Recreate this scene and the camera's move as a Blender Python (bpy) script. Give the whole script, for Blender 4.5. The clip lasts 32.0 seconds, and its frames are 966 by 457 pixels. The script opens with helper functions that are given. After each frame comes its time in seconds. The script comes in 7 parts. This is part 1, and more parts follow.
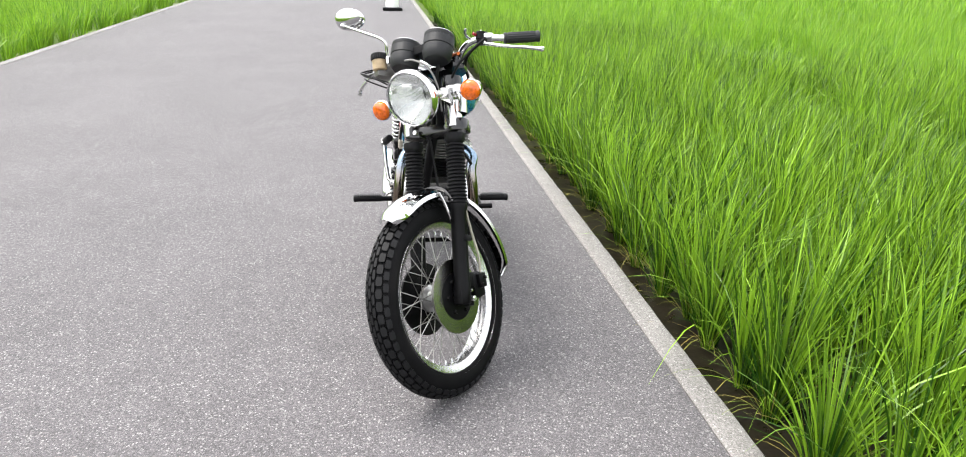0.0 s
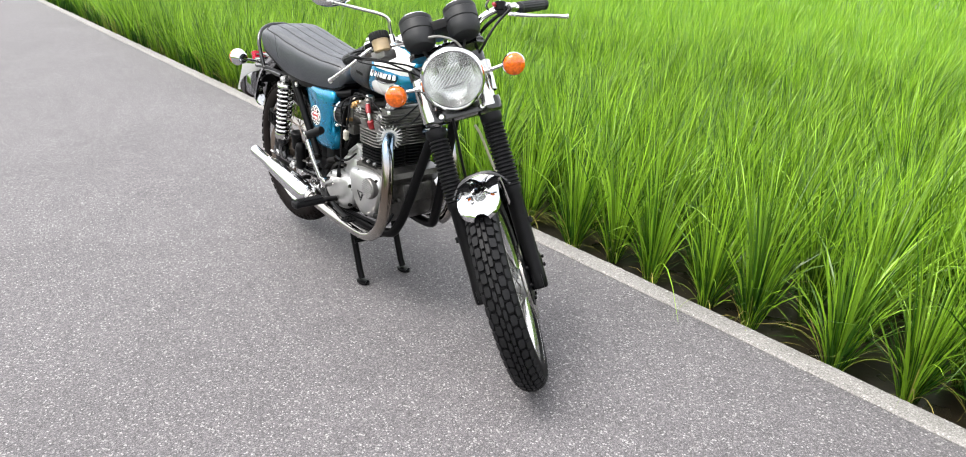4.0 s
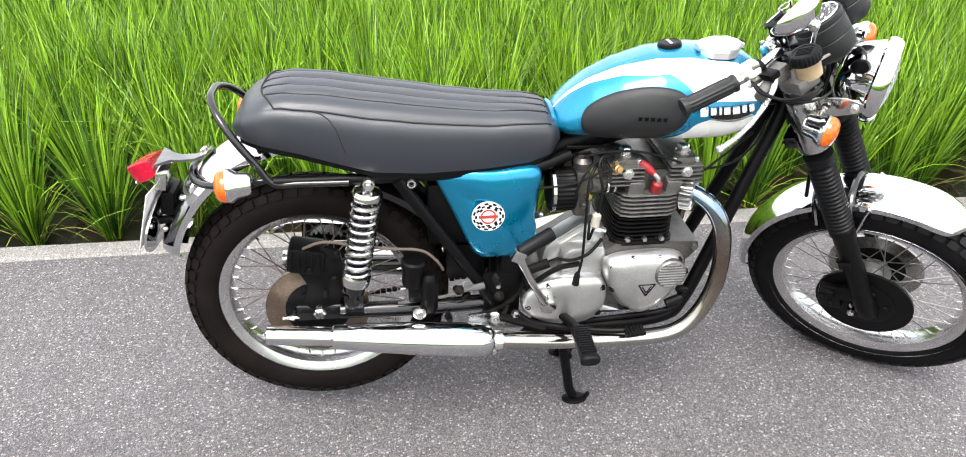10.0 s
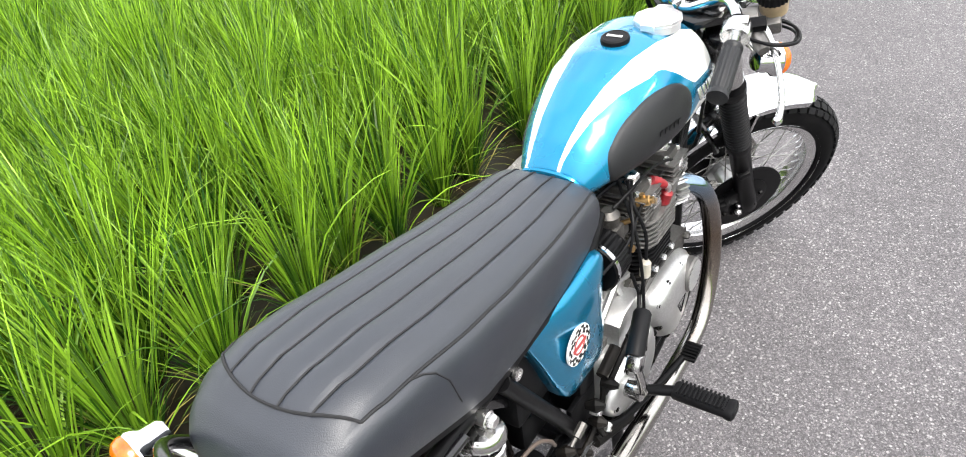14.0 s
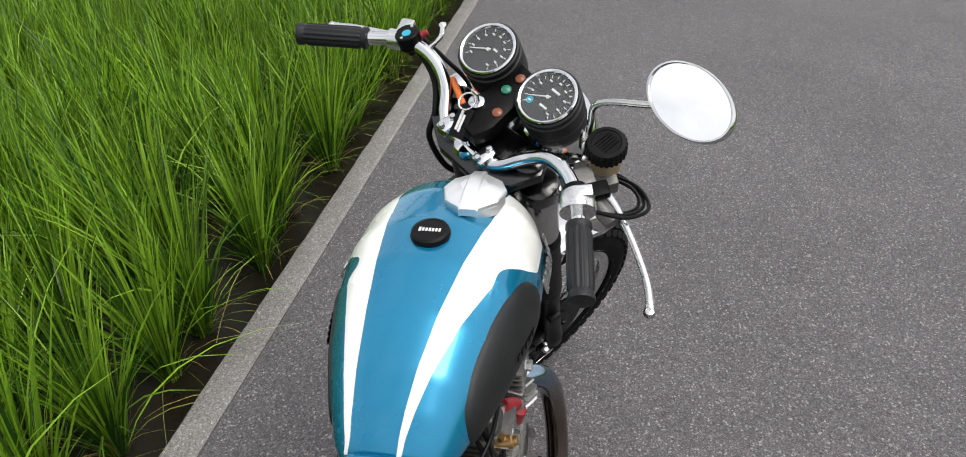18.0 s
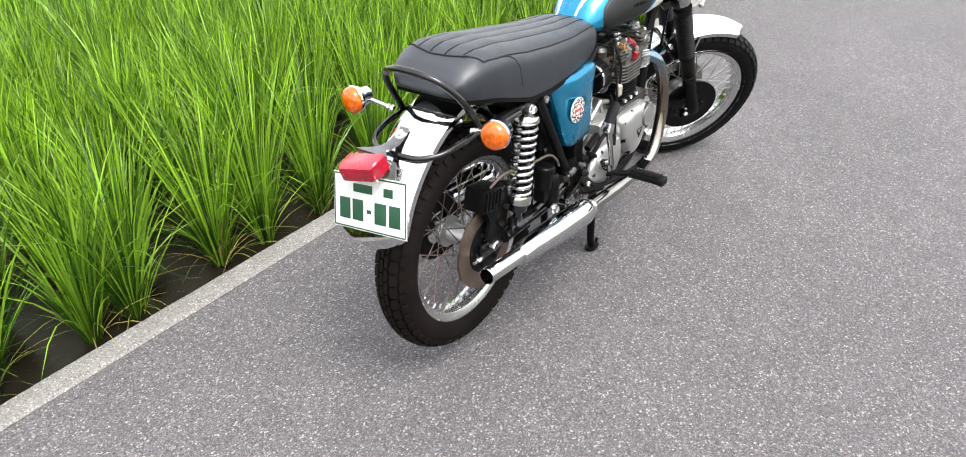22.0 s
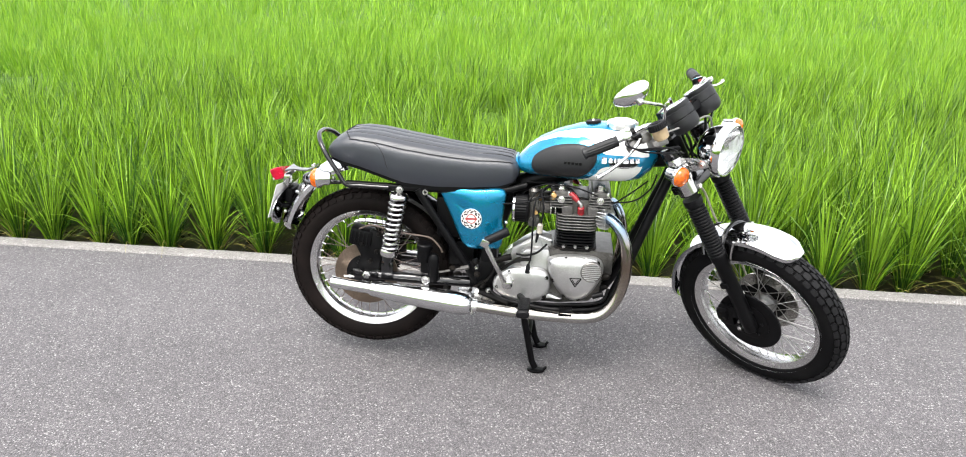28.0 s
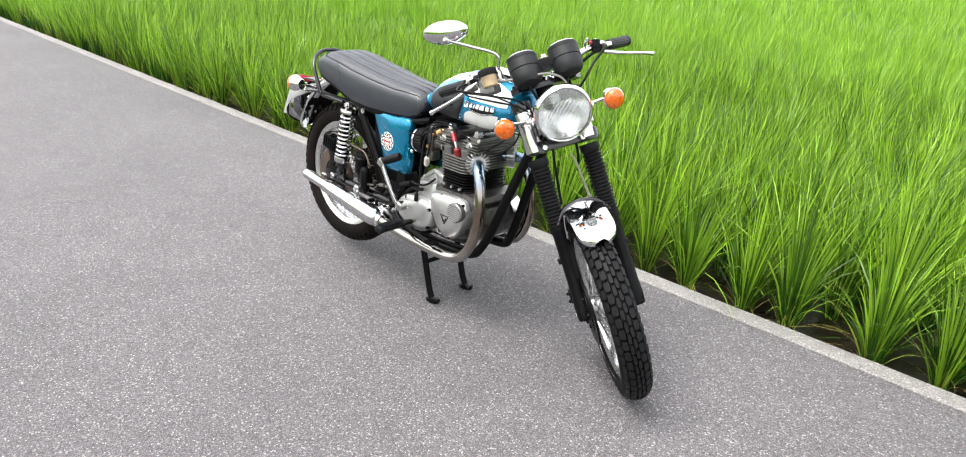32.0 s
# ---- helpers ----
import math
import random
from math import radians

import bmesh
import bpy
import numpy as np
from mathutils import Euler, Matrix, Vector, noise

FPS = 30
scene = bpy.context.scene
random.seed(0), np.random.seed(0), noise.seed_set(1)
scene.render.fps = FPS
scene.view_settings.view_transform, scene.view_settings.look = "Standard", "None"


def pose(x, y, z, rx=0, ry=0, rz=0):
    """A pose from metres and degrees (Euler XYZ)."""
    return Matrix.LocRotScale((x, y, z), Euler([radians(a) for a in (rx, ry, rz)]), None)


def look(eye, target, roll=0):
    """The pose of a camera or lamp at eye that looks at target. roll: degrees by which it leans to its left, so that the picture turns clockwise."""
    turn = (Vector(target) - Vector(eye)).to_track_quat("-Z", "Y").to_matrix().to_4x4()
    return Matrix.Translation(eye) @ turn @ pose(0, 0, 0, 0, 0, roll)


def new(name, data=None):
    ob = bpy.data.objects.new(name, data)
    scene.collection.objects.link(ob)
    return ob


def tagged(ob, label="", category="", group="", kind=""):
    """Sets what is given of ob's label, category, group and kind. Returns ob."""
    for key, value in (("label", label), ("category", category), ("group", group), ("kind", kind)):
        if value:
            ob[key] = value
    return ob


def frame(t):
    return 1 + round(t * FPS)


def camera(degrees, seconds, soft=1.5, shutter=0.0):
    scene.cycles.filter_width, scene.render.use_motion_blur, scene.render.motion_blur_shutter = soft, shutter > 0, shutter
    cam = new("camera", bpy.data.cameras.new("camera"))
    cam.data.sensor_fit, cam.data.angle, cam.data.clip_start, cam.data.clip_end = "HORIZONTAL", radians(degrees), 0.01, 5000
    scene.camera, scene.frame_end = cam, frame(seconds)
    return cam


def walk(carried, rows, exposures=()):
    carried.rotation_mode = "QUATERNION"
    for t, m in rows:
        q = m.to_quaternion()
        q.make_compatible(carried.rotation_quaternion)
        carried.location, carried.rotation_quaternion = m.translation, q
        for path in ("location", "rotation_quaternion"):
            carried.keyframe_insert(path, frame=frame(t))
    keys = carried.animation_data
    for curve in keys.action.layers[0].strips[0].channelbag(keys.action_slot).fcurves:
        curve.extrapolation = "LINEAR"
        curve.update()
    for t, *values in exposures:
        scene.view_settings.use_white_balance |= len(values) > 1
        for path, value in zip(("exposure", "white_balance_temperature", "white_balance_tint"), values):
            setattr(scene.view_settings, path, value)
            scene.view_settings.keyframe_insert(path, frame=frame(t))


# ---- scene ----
cam = camera(66.2, 32.0, soft=1.0)
PATH = [
    (0, (3.701, -0.252, 1.386), (1.855, 0.039, 0.672), 2.2),
    (0.5, (3.845, -0.348, 1.382), (1.992, -0.028, 0.7), 2.3),
    (1, (3.91, -0.428, 1.371), (2.073, -0.041, 0.681), 3.8),
    (1.5, (3.831, -0.532, 1.357), (2.015, -0.06, 0.663), 4.3),
    (2, (3.675, -0.695, 1.355), (1.937, 0.019, 0.671), 5.6),
    (2.5, (3.547, -0.928, 1.382), (1.871, -0.087, 0.687), 4.7),
    (4.5, (2.786, -1.602, 1.298), (1.492, -0.257, 0.579), 3.9),
    (5, (2.532, -1.737, 1.292), (1.344, -0.276, 0.618), 5.2),
    (5.5, (2.297, -1.877, 1.3), (1.182, -0.36, 0.624), 6.3),
    (6, (2.025, -2.013, 1.3), (1.133, -0.354, 0.628), 4.8),
    (6.5, (1.793, -2.102, 1.296), (1.012, -0.383, 0.638), 4.7),
    (7, (1.537, -2.188, 1.328), (0.932, -0.422, 0.611), 5.0),
    (7.5, (1.329, -2.249, 1.356), (0.919, -0.432, 0.628), 1.9),
    (8, (1.086, -2.273, 1.378), (0.838, -0.459, 0.574), 0.6),
    (8.5, (0.874, -2.111, 1.422), (0.773, -0.306, 0.566), 0.7),
    (9, (0.676, -1.917, 1.468), (0.682, -0.125, 0.58), 0.4),
    (9.5, (0.424, -1.767, 1.479), (0.513, -0.026, 0.498), 0.1),
    (10, (0.214, -1.579, 1.462), (0.425, 0.123, 0.433), 0.6),
    (10.5, (0.017, -1.432, 1.475), (0.289, 0.222, 0.384), 0.6),
    (11, (-0.237, -1.323, 1.473), (0.119, 0.287, 0.341), -1.8),
    (11.5, (-0.429, -1.141, 1.428), (0.086, 0.338, 0.184), -4.2),
    (12, (-0.543, -0.995, 1.442), (0.094, 0.388, 0.145), -5.7),
    (12.5, (-0.617, -0.869, 1.466), (0.192, 0.411, 0.16), -8.4),
    (13, (-0.62, -0.778, 1.482), (0.406, 0.398, 0.231), -8.2),
    (13.5, (-0.519, -0.677, 1.473), (0.651, 0.433, 0.291), -8.4),
    (14, (-0.364, -0.57, 1.492), (0.922, 0.444, 0.343), -8.4),
    (14.5, (-0.238, -0.453, 1.487), (1.157, 0.385, 0.324), -6.7),
    (15, (-0.118, -0.316, 1.504), (1.395, 0.311, 0.356), -7.2),
    (15.5, (0.009, -0.246, 1.506), (1.626, 0.249, 0.437), -6.0),
    (17.5, (0.163, -0.195, 1.519), (1.817, 0.151, 0.449), -3.6),
    (18, (0.033, -0.239, 1.51), (1.669, 0.105, 0.413), -3.0),
    (18.5, (-0.101, -0.313, 1.499), (1.483, 0.193, 0.389), -3.5),
    (19, (-0.304, -0.463, 1.489), (1.192, 0.234, 0.359), -3.6),
    (19.5, (-0.524, -0.589, 1.475), (0.95, 0.238, 0.406), -4.6),
    (20, (-0.768, -0.706, 1.473), (0.602, 0.138, 0.286), -2.7),
    (20.5, (-0.957, -0.842, 1.453), (0.347, 0.125, 0.284), -2.5),
    (21, (-1.107, -0.967, 1.464), (0.154, 0.02, 0.266), -2.0),
    (21.5, (-1.269, -1.042, 1.461), (0.059, -0.088, 0.308), -1.5),
    (22, (-1.389, -1.082, 1.469), (-0.017, -0.083, 0.412), -1.3),
    (22.5, (-1.415, -1.181, 1.483), (-0.053, -0.117, 0.476), -0.2),
    (23, (-1.328, -1.423, 1.478), (-0.118, -0.136, 0.541), -0.7),
    (23.5, (-1.265, -1.642, 1.476), (-0.077, -0.28, 0.62), -1.6),
    (24, (-1.174, -1.843, 1.493), (-0.134, -0.35, 0.664), -3.0),
    (24.5, (-1.003, -1.994, 1.482), (0.035, -0.466, 0.715), -1.6),
    (26.5, (-0.001, -2.627, 1.475), (0.369, -0.788, 0.781), -1.5),
    (27, (0.248, -2.711, 1.502), (0.333, -0.832, 0.823), -3.0),
    (27.5, (0.519, -2.715, 1.488), (0.461, -0.822, 0.844), -0.9),
    (28, (0.742, -2.657, 1.496), (0.526, -0.787, 0.819), 1.0),
    (28.5, (0.958, -2.683, 1.502), (0.631, -0.819, 0.854), -0.0),
    (29, (1.239, -2.628, 1.474), (0.806, -0.791, 0.813), 0.6),
    (29.5, (1.487, -2.497, 1.461), (0.959, -0.707, 0.74), 4.4),
    (30, (1.715, -2.431, 1.43), (1.013, -0.684, 0.753), 2.2),
    (30.5, (1.979, -2.353, 1.439), (1.176, -0.665, 0.73), 2.4),
    (31, (2.233, -2.194, 1.435), (1.268, -0.587, 0.737), 4.2),
    (31.5, (2.467, -2.073, 1.434), (1.353, -0.562, 0.744), 2.7),
    (32, (2.694, -2.001, 1.409), (1.433, -0.63, 0.682), 4.3),
]
EXPOSURES = [(0, 1.9), (10.0, 1.92), (12.0, 2.0), (13.5, 2.0), (14.0, 1.9), (14.5, 1.58), (15.0, 1.2), (15.5, 0.8), (16.5, 0.68), (18.0, 0.7), (19.0, 0.86), (19.5, 1.2), (20.0, 1.62), (21.0, 1.72), (23.0, 1.8), (25.0, 1.86), (32.0, 1.88)]
walk(cam, [(t, look(eye, target, roll)) for t, eye, target, roll in PATH], EXPOSURES)

# ---- light ----
SUN_ELEVATION, SUN_TURN = 62.0, 200.0
CLOUD = (5.5, 5.55, 5.65)
world = bpy.data.worlds.new("overcast_sky")
scene.world = world
world.use_nodes = True
wn, wl = world.node_tree.nodes, world.node_tree.links
sky = wn.new("ShaderNodeTexSky")
sky.sky_type = "NISHITA"
sky.sun_disc = False
sky.sun_elevation = radians(SUN_ELEVATION)
sky.sun_rotation = radians(SUN_TURN)
sky.air_density, sky.dust_density, sky.ozone_density = 1.0, 6.0, 1.0
pale = wn.new("ShaderNodeHueSaturation")
pale.inputs["Saturation"].default_value = 0.4
wl.new(sky.outputs[0], pale.inputs["Color"])
cloud = wn.new("ShaderNodeTexNoise")
cloud.inputs["Scale"].default_value, cloud.inputs["Detail"].default_value, cloud.inputs["Roughness"].default_value = 2.6, 6.0, 0.55
wl.new(wn.new("ShaderNodeTexCoord").outputs["Generated"], cloud.inputs["Vector"])
cover = wn.new("ShaderNodeMapRange")
cover.inputs[1].default_value, cover.inputs[2].default_value, cover.inputs[3].default_value, cover.inputs[4].default_value = 0.36, 0.60, 0.2, 0.92
wl.new(cloud.outputs["Fac"], cover.inputs[0])
veil = wn.new("ShaderNodeMix")
veil.data_type = "RGBA"
veil.inputs[7].default_value = (*CLOUD, 1)
wl.new(cover.outputs[0], veil.inputs[0])
wl.new(pale.outputs[0], veil.inputs[6])
wl.new(veil.outputs[2], wn["Background"].inputs[0])
wn["Background"].inputs[1].default_value = 0.15
sun = new("sun", bpy.data.lights.new("sun", "SUN"))
sun.data.energy, sun.data.angle, sun.data.color = 1.15, radians(26), (1.0, 0.97, 0.92)
az = radians(SUN_TURN)
sun.matrix_basis = look((0, 0, 20), Vector((0, 0, 20)) - Vector((math.sin(az) * math.cos(radians(SUN_ELEVATION)), math.cos(az) * math.cos(radians(SUN_ELEVATION)), math.sin(radians(SUN_ELEVATION)))))


# ---- materials ----
def surface(name, color, rough=0.5, metal=0.0, vary=0.12, scale=25.0, fine=0.0, fine_scale=300.0, bump=0.0, bump_scale=120.0,
            coat=0.0, dirt=None, dirt_amount=0.0, dirt_scale=12.0, rough_vary=0.08, transmission=0.0, ior=1.45, island=0.0, objrand=0.0, shine=0.5):
    """A node material: base colour with coarse and fine variation, patches of dirt, uneven gloss and fine relief."""
    m = bpy.data.materials.new(name)
    m.use_nodes = True
    n, l = m.node_tree.nodes, m.node_tree.links
    b = n["Principled BSDF"]
    b.inputs["Metallic"].default_value = metal
    b.inputs["IOR"].default_value = ior
    b.inputs["Specular IOR Level"].default_value = shine
    b.inputs["Transmission Weight"].default_value = transmission
    b.inputs["Coat Weight"].default_value = coat
    b.inputs["Coat Roughness"].default_value = 0.04
    where = n.new("ShaderNodeTexCoord").outputs["Object"]

    def noise_at(s, detail=4.0):
        t = n.new("ShaderNodeTexNoise")
        t.inputs["Scale"].default_value, t.inputs["Detail"].default_value = s, detail
        l.new(where, t.inputs["Vector"])
        return t.outputs["Fac"]

    def mixed(fac, a, c, amount=1.0, lo=0.35, hi=0.65):
        r = n.new("ShaderNodeMapRange")
        r.inputs[1].default_value, r.inputs[2].default_value, r.inputs[4].default_value = lo, hi, amount
        l.new(fac, r.inputs[0])
        x = n.new("ShaderNodeMix")
        x.data_type = "RGBA"
        l.new(r.outputs[0], x.inputs[0])
        for k, v in ((6, a), (7, c)):
            if hasattr(v, "links"):
                l.new(v, x.inputs[k])
            else:
                x.inputs[k].default_value = (*v, 1)
        return x.outputs[2]

    dark, light = [tuple(min(1, c * f) for c in color) for f in (1 - vary, 1 + vary)]
    out = mixed(noise_at(scale), dark, light)
    if fine:
        out = mixed(noise_at(fine_scale, 2.0), out, tuple(c * (1 - fine) for c in color), 0.8)
    if dirt:
        out = mixed(noise_at(dirt_scale, 6.0), out, dirt, dirt_amount, 0.48, 0.7)
    if island or objrand:
        hs = n.new("ShaderNodeHueSaturation")
        src = n.new("ShaderNodeNewGeometry").outputs["Random Per Island"] if island else n.new("ShaderNodeObjectInfo").outputs["Random"]
        r = n.new("ShaderNodeMapRange")
        amount = island or objrand
        r.inputs[3].default_value, r.inputs[4].default_value = 1 - amount, 1 + amount
        l.new(src, r.inputs[0])
        l.new(r.outputs[0], hs.inputs["Value"])
        l.new(out, hs.inputs["Color"])
        out = hs.outputs[0]
    l.new(out, b.inputs["Base Color"])
    r = n.new("ShaderNodeMapRange")
    r.inputs[3].default_value, r.inputs[4].default_value = max(0.0, rough - rough_vary), min(1.0, rough + rough_vary)
    l.new(noise_at(scale * 1.7), r.inputs[0])
    l.new(r.outputs[0], b.inputs["Roughness"])
    if bump:
        bp = n.new("ShaderNodeBump")
        bp.inputs["Strength"].default_value, bp.inputs["Distance"].default_value = bump, 0.002
        l.new(noise_at(bump_scale, 3.0), bp.inputs["Height"])
        l.new(bp.outputs[0], b.inputs["Normal"])
    return m


def stone_chips(name, base, chip, dark, size, tint, rough=0.85):
    """Asphalt or concrete: pale and dark chips of stone set in a binder, with broad stains."""
    m = bpy.data.materials.new(name)
    m.use_nodes = True
    n, l = m.node_tree.nodes, m.node_tree.links
    b = n["Principled BSDF"]
    b.inputs["Roughness"].default_value = rough
    where = n.new("ShaderNodeTexCoord").outputs["Object"]

    def voronoi(s, feature="F1"):
        t = n.new("ShaderNodeTexVoronoi")
        t.feature = feature
        t.inputs["Scale"].default_value = s
        l.new(where, t.inputs["Vector"])
        return t

    def ramp(src, *stops):
        r = n.new("ShaderNodeValToRGB")
        while len(r.color_ramp.elements) < len(stops):
            r.color_ramp.elements.new(0.5)
        for e, (p, c) in zip(r.color_ramp.elements, stops):
            e.position, e.color = p, (*c, 1)
        l.new(src, r.inputs[0])
        return r.outputs[0]

    def mix(fac, a, c, kind="MIX"):
        x = n.new("ShaderNodeMix")
        x.data_type, x.blend_type = "RGBA", kind
        for k, v in ((0, fac), (6, a), (7, c)):
            if hasattr(v, "links"):
                l.new(v, x.inputs[k])
            else:
                x.inputs[k].default_value = v if k == 0 else (*v, 1)
        return x.outputs[2]

    def noise_at(s, detail):
        t = n.new("ShaderNodeTexNoise")
        t.inputs["Scale"].default_value, t.inputs["Detail"].default_value = s, detail
        l.new(where, t.inputs["Vector"])
        return t.outputs["Fac"]

    cells = voronoi(1 / size)
    sep = n.new("ShaderNodeSeparateColor")
    l.new(cells.outputs["Color"], sep.inputs[0])
    chips = ramp(sep.outputs[0], (0.0, dark), (0.3, base), (0.72, base), (0.885, tuple(a * 0.7 + c * 0.3 for a, c in zip(base, chip))), (0.94, tuple(a * 0.6 + c * 0.4 for a, c in zip(base, chip))), (0.968, chip))
    small = voronoi(2.3 / size)
    sep2 = n.new("ShaderNodeSeparateColor")
    l.new(small.outputs["Color"], sep2.inputs[0])
    fine = ramp(sep2.outputs[1], (0.0, dark), (0.5, base), (0.85, tuple(a * 0.75 + c * 0.25 for a, c in zip(base, chip))), (0.97, chip))
    body = mix(0.42, chips, fine)
    gap = ramp(cells.outputs["Distance"], (0.0, (1, 1, 1)), (0.45, (1, 1, 1)), (0.8, (0.62, 0.62, 0.62)))
    body = mix(0.8, body, gap, "MULTIPLY")
    stain = ramp(noise_at(0.9, 5), (0.32, (1 - tint,) * 3), (0.68, (1 + tint,) * 3))
    body = mix(1.0, body, stain, "MULTIPLY")
    stain = ramp(noise_at(7.0, 4), (0.3, (1 - tint * 0.7,) * 3), (0.7, (1 + tint * 0.7,) * 3))
    l.new(mix(1.0, body, stain, "MULTIPLY"), b.inputs["Base Color"])
    bp = n.new("ShaderNodeBump")
    bp.inputs["Strength"].default_value, bp.inputs["Distance"].default_value = 0.55, 0.002
    bp.invert = True
    l.new(cells.outputs["Distance"], bp.inputs["Height"])
    l.new(bp.outputs[0], b.inputs["Normal"])
    return m


ASPHALT = stone_chips("asphalt", (0.0728, 0.0670, 0.0718), (0.31, 0.302, 0.299), (0.027, 0.0255, 0.0285), 0.0052, 0.09)
KERB = stone_chips("kerb_concrete", (0.185, 0.176, 0.168), (0.44, 0.425, 0.41), (0.085, 0.079, 0.072), 0.005, 0.09)
MUD = surface("paddy_mud", (0.012, 0.0092, 0.006), 0.33, shine=0.35, vary=0.35, scale=4, fine=0.4, fine_scale=60, bump=0.5, bump_scale=30, rough_vary=0.25)
EARTH = surface("field_ground", (0.09, 0.15, 0.02), 0.9, vary=0.25, scale=2.0, fine=0.3, fine_scale=25)
CHROME = surface("chrome", (0.6, 0.605, 0.615), 0.06, 1.0, vary=0.05, scale=18, rough_vary=0.05)
WORN_CHROME = surface("worn_chrome", (0.53, 0.525, 0.515), 0.16, 1.0, vary=0.1, scale=22, fine=0.12, fine_scale=220, rough_vary=0.1)
ALLOY = surface("polished_alloy", (0.62, 0.62, 0.62), 0.24, 1.0, vary=0.08, scale=15, fine=0.08, fine_scale=260, rough_vary=0.1)
CASE = surface("engine_case_alloy", (0.5, 0.5, 0.497), 0.36, 0.9, vary=0.12, scale=14, fine=0.12, fine_scale=200, dirt=(0.2, 0.18, 0.15), dirt_amount=0.18, dirt_scale=9)
CAST = surface("cast_alloy", (0.205, 0.2, 0.193), 0.5, 0.9, vary=0.2, scale=30, fine=0.25, fine_scale=300, bump=0.2, bump_scale=400, dirt=(0.09, 0.075, 0.06), dirt_amount=0.5, dirt_scale=25)
SPOKE = surface("dull_spoke_steel", (0.3, 0.295, 0.28), 0.35, 1.0, vary=0.15, scale=30)
STEEL = surface("bright_steel", (0.72, 0.71, 0.7), 0.28, 1.0, vary=0.12, scale=60)
RUST_STEEL = surface("stained_disc_steel", (0.17, 0.13, 0.1), 0.35, 0.85, vary=0.2, scale=20, fine=0.2, fine_scale=180)
DISC = surface("disc_steel", (0.33, 0.32, 0.3), 0.22, 1.0, vary=0.12, scale=20, fine=0.1, fine_scale=150)
BLACK = surface("black_enamel", (0.004, 0.004, 0.0047), 0.22, vary=0.25, scale=20, coat=0.3, rough_vary=0.1)
SATIN = surface("satin_black", (0.003, 0.003, 0.0034), 0.38, shine=0.12, vary=0.25, scale=40, fine=0.3, fine_scale=250)
GRIME = surface("greasy_black_metal", (0.0045, 0.0042, 0.004), 0.48, 0.12, shine=0.12, vary=0.4, scale=35, fine=0.4, fine_scale=220, dirt=(0.026, 0.021, 0.017), dirt_amount=0.35, dirt_scale=18)
TYRE = surface("tyre_rubber", (0.004, 0.004, 0.0044), 0.62, vary=0.2, scale=14, fine=0.25, fine_scale=160, shine=0.08, dirt=(0.012, 0.0115, 0.0105), dirt_amount=0.3, dirt_scale=9)
OLD_TYRE = surface("brownish_tyre_rubber", (0.006, 0.0045, 0.0042), 0.62, vary=0.2, scale=14, fine=0.25, fine_scale=160, shine=0.08, dirt=(0.015, 0.0105, 0.009), dirt_amount=0.35, dirt_scale=9)
TREAD = surface("tread_rubber", (0.0065, 0.0065, 0.0072), 0.6, vary=0.25, scale=14, fine=0.25, fine_scale=160, shine=0.2)
RUBBER = surface("black_rubber", (0.0045, 0.0045, 0.0052), 0.46, shine=0.16, vary=0.2, scale=40, fine=0.2, fine_scale=260)
PAD_RUBBER = surface("greyed_rubber", (0.0085, 0.009, 0.0103), 0.5, shine=0.4, vary=0.15, scale=30, fine=0.2, fine_scale=400, bump=0.15, bump_scale=700)
VINYL = surface("seat_vinyl", (0.012, 0.0148, 0.0215), 0.42, shine=0.85, vary=0.12, scale=9, fine=0.15, fine_scale=420, bump=0.25, bump_scale=650)
STITCH = surface("seam_thread", (0.006, 0.006, 0.007), 0.7)
BLUE = surface("blue_metallic_paint", (0.002, 0.19, 0.35), 0.27, 0.76, vary=0.05, scale=6, fine=0.12, fine_scale=1500, coat=0.6, rough_vary=0.03)
WHITE = surface("white_paint", (0.74, 0.74, 0.72), 0.2, vary=0.03, scale=10, coat=0.7, rough_vary=0.04)
AMBER = surface("amber_lens", (0.62, 0.11, 0.004), 0.12, vary=0.3, scale=110, coat=0.6, transmission=0.15)
RED = surface("red_lens", (0.36, 0.0015, 0.02), 0.25, vary=0.15, scale=60, coat=0.15)
RED_RUBBER = surface("red_rubber", (0.2, 0.008, 0.012), 0.45, vary=0.2, scale=90)
PLASTIC = surface("yellowed_translucent_plastic", (0.4, 0.3, 0.18), 0.35, vary=0.15, scale=40, transmission=0.2)
DIAL = surface("dial_face", (0.022, 0.022, 0.023), 0.5, vary=0.06, scale=60)
PAPER = surface("white_print", (0.6, 0.6, 0.585), 0.5, vary=0.04, scale=60)
GREEN_INK = surface("dark_green_print", (0.012, 0.06, 0.03), 0.5)
BRASS = surface("dull_brass", (0.38, 0.24, 0.1), 0.4, 0.9, vary=0.2, scale=60)
COPPER = surface("dull_red_lamp", (0.2, 0.06, 0.03), 0.3)
BLUE_DECAL = surface("pale_blue_decal", (0.02, 0.3, 0.42), 0.4)
RED_INK = surface("dark_red_print", (0.3, 0.03, 0.025), 0.5)
SILVER = surface("satin_silver", (0.82, 0.82, 0.82), 0.38, 0.9, vary=0.04, scale=30)
MIRROR = surface("mirror_silver", (0.9, 0.9, 0.9), 0.01, 1.0, vary=0.0, rough_vary=0.0)


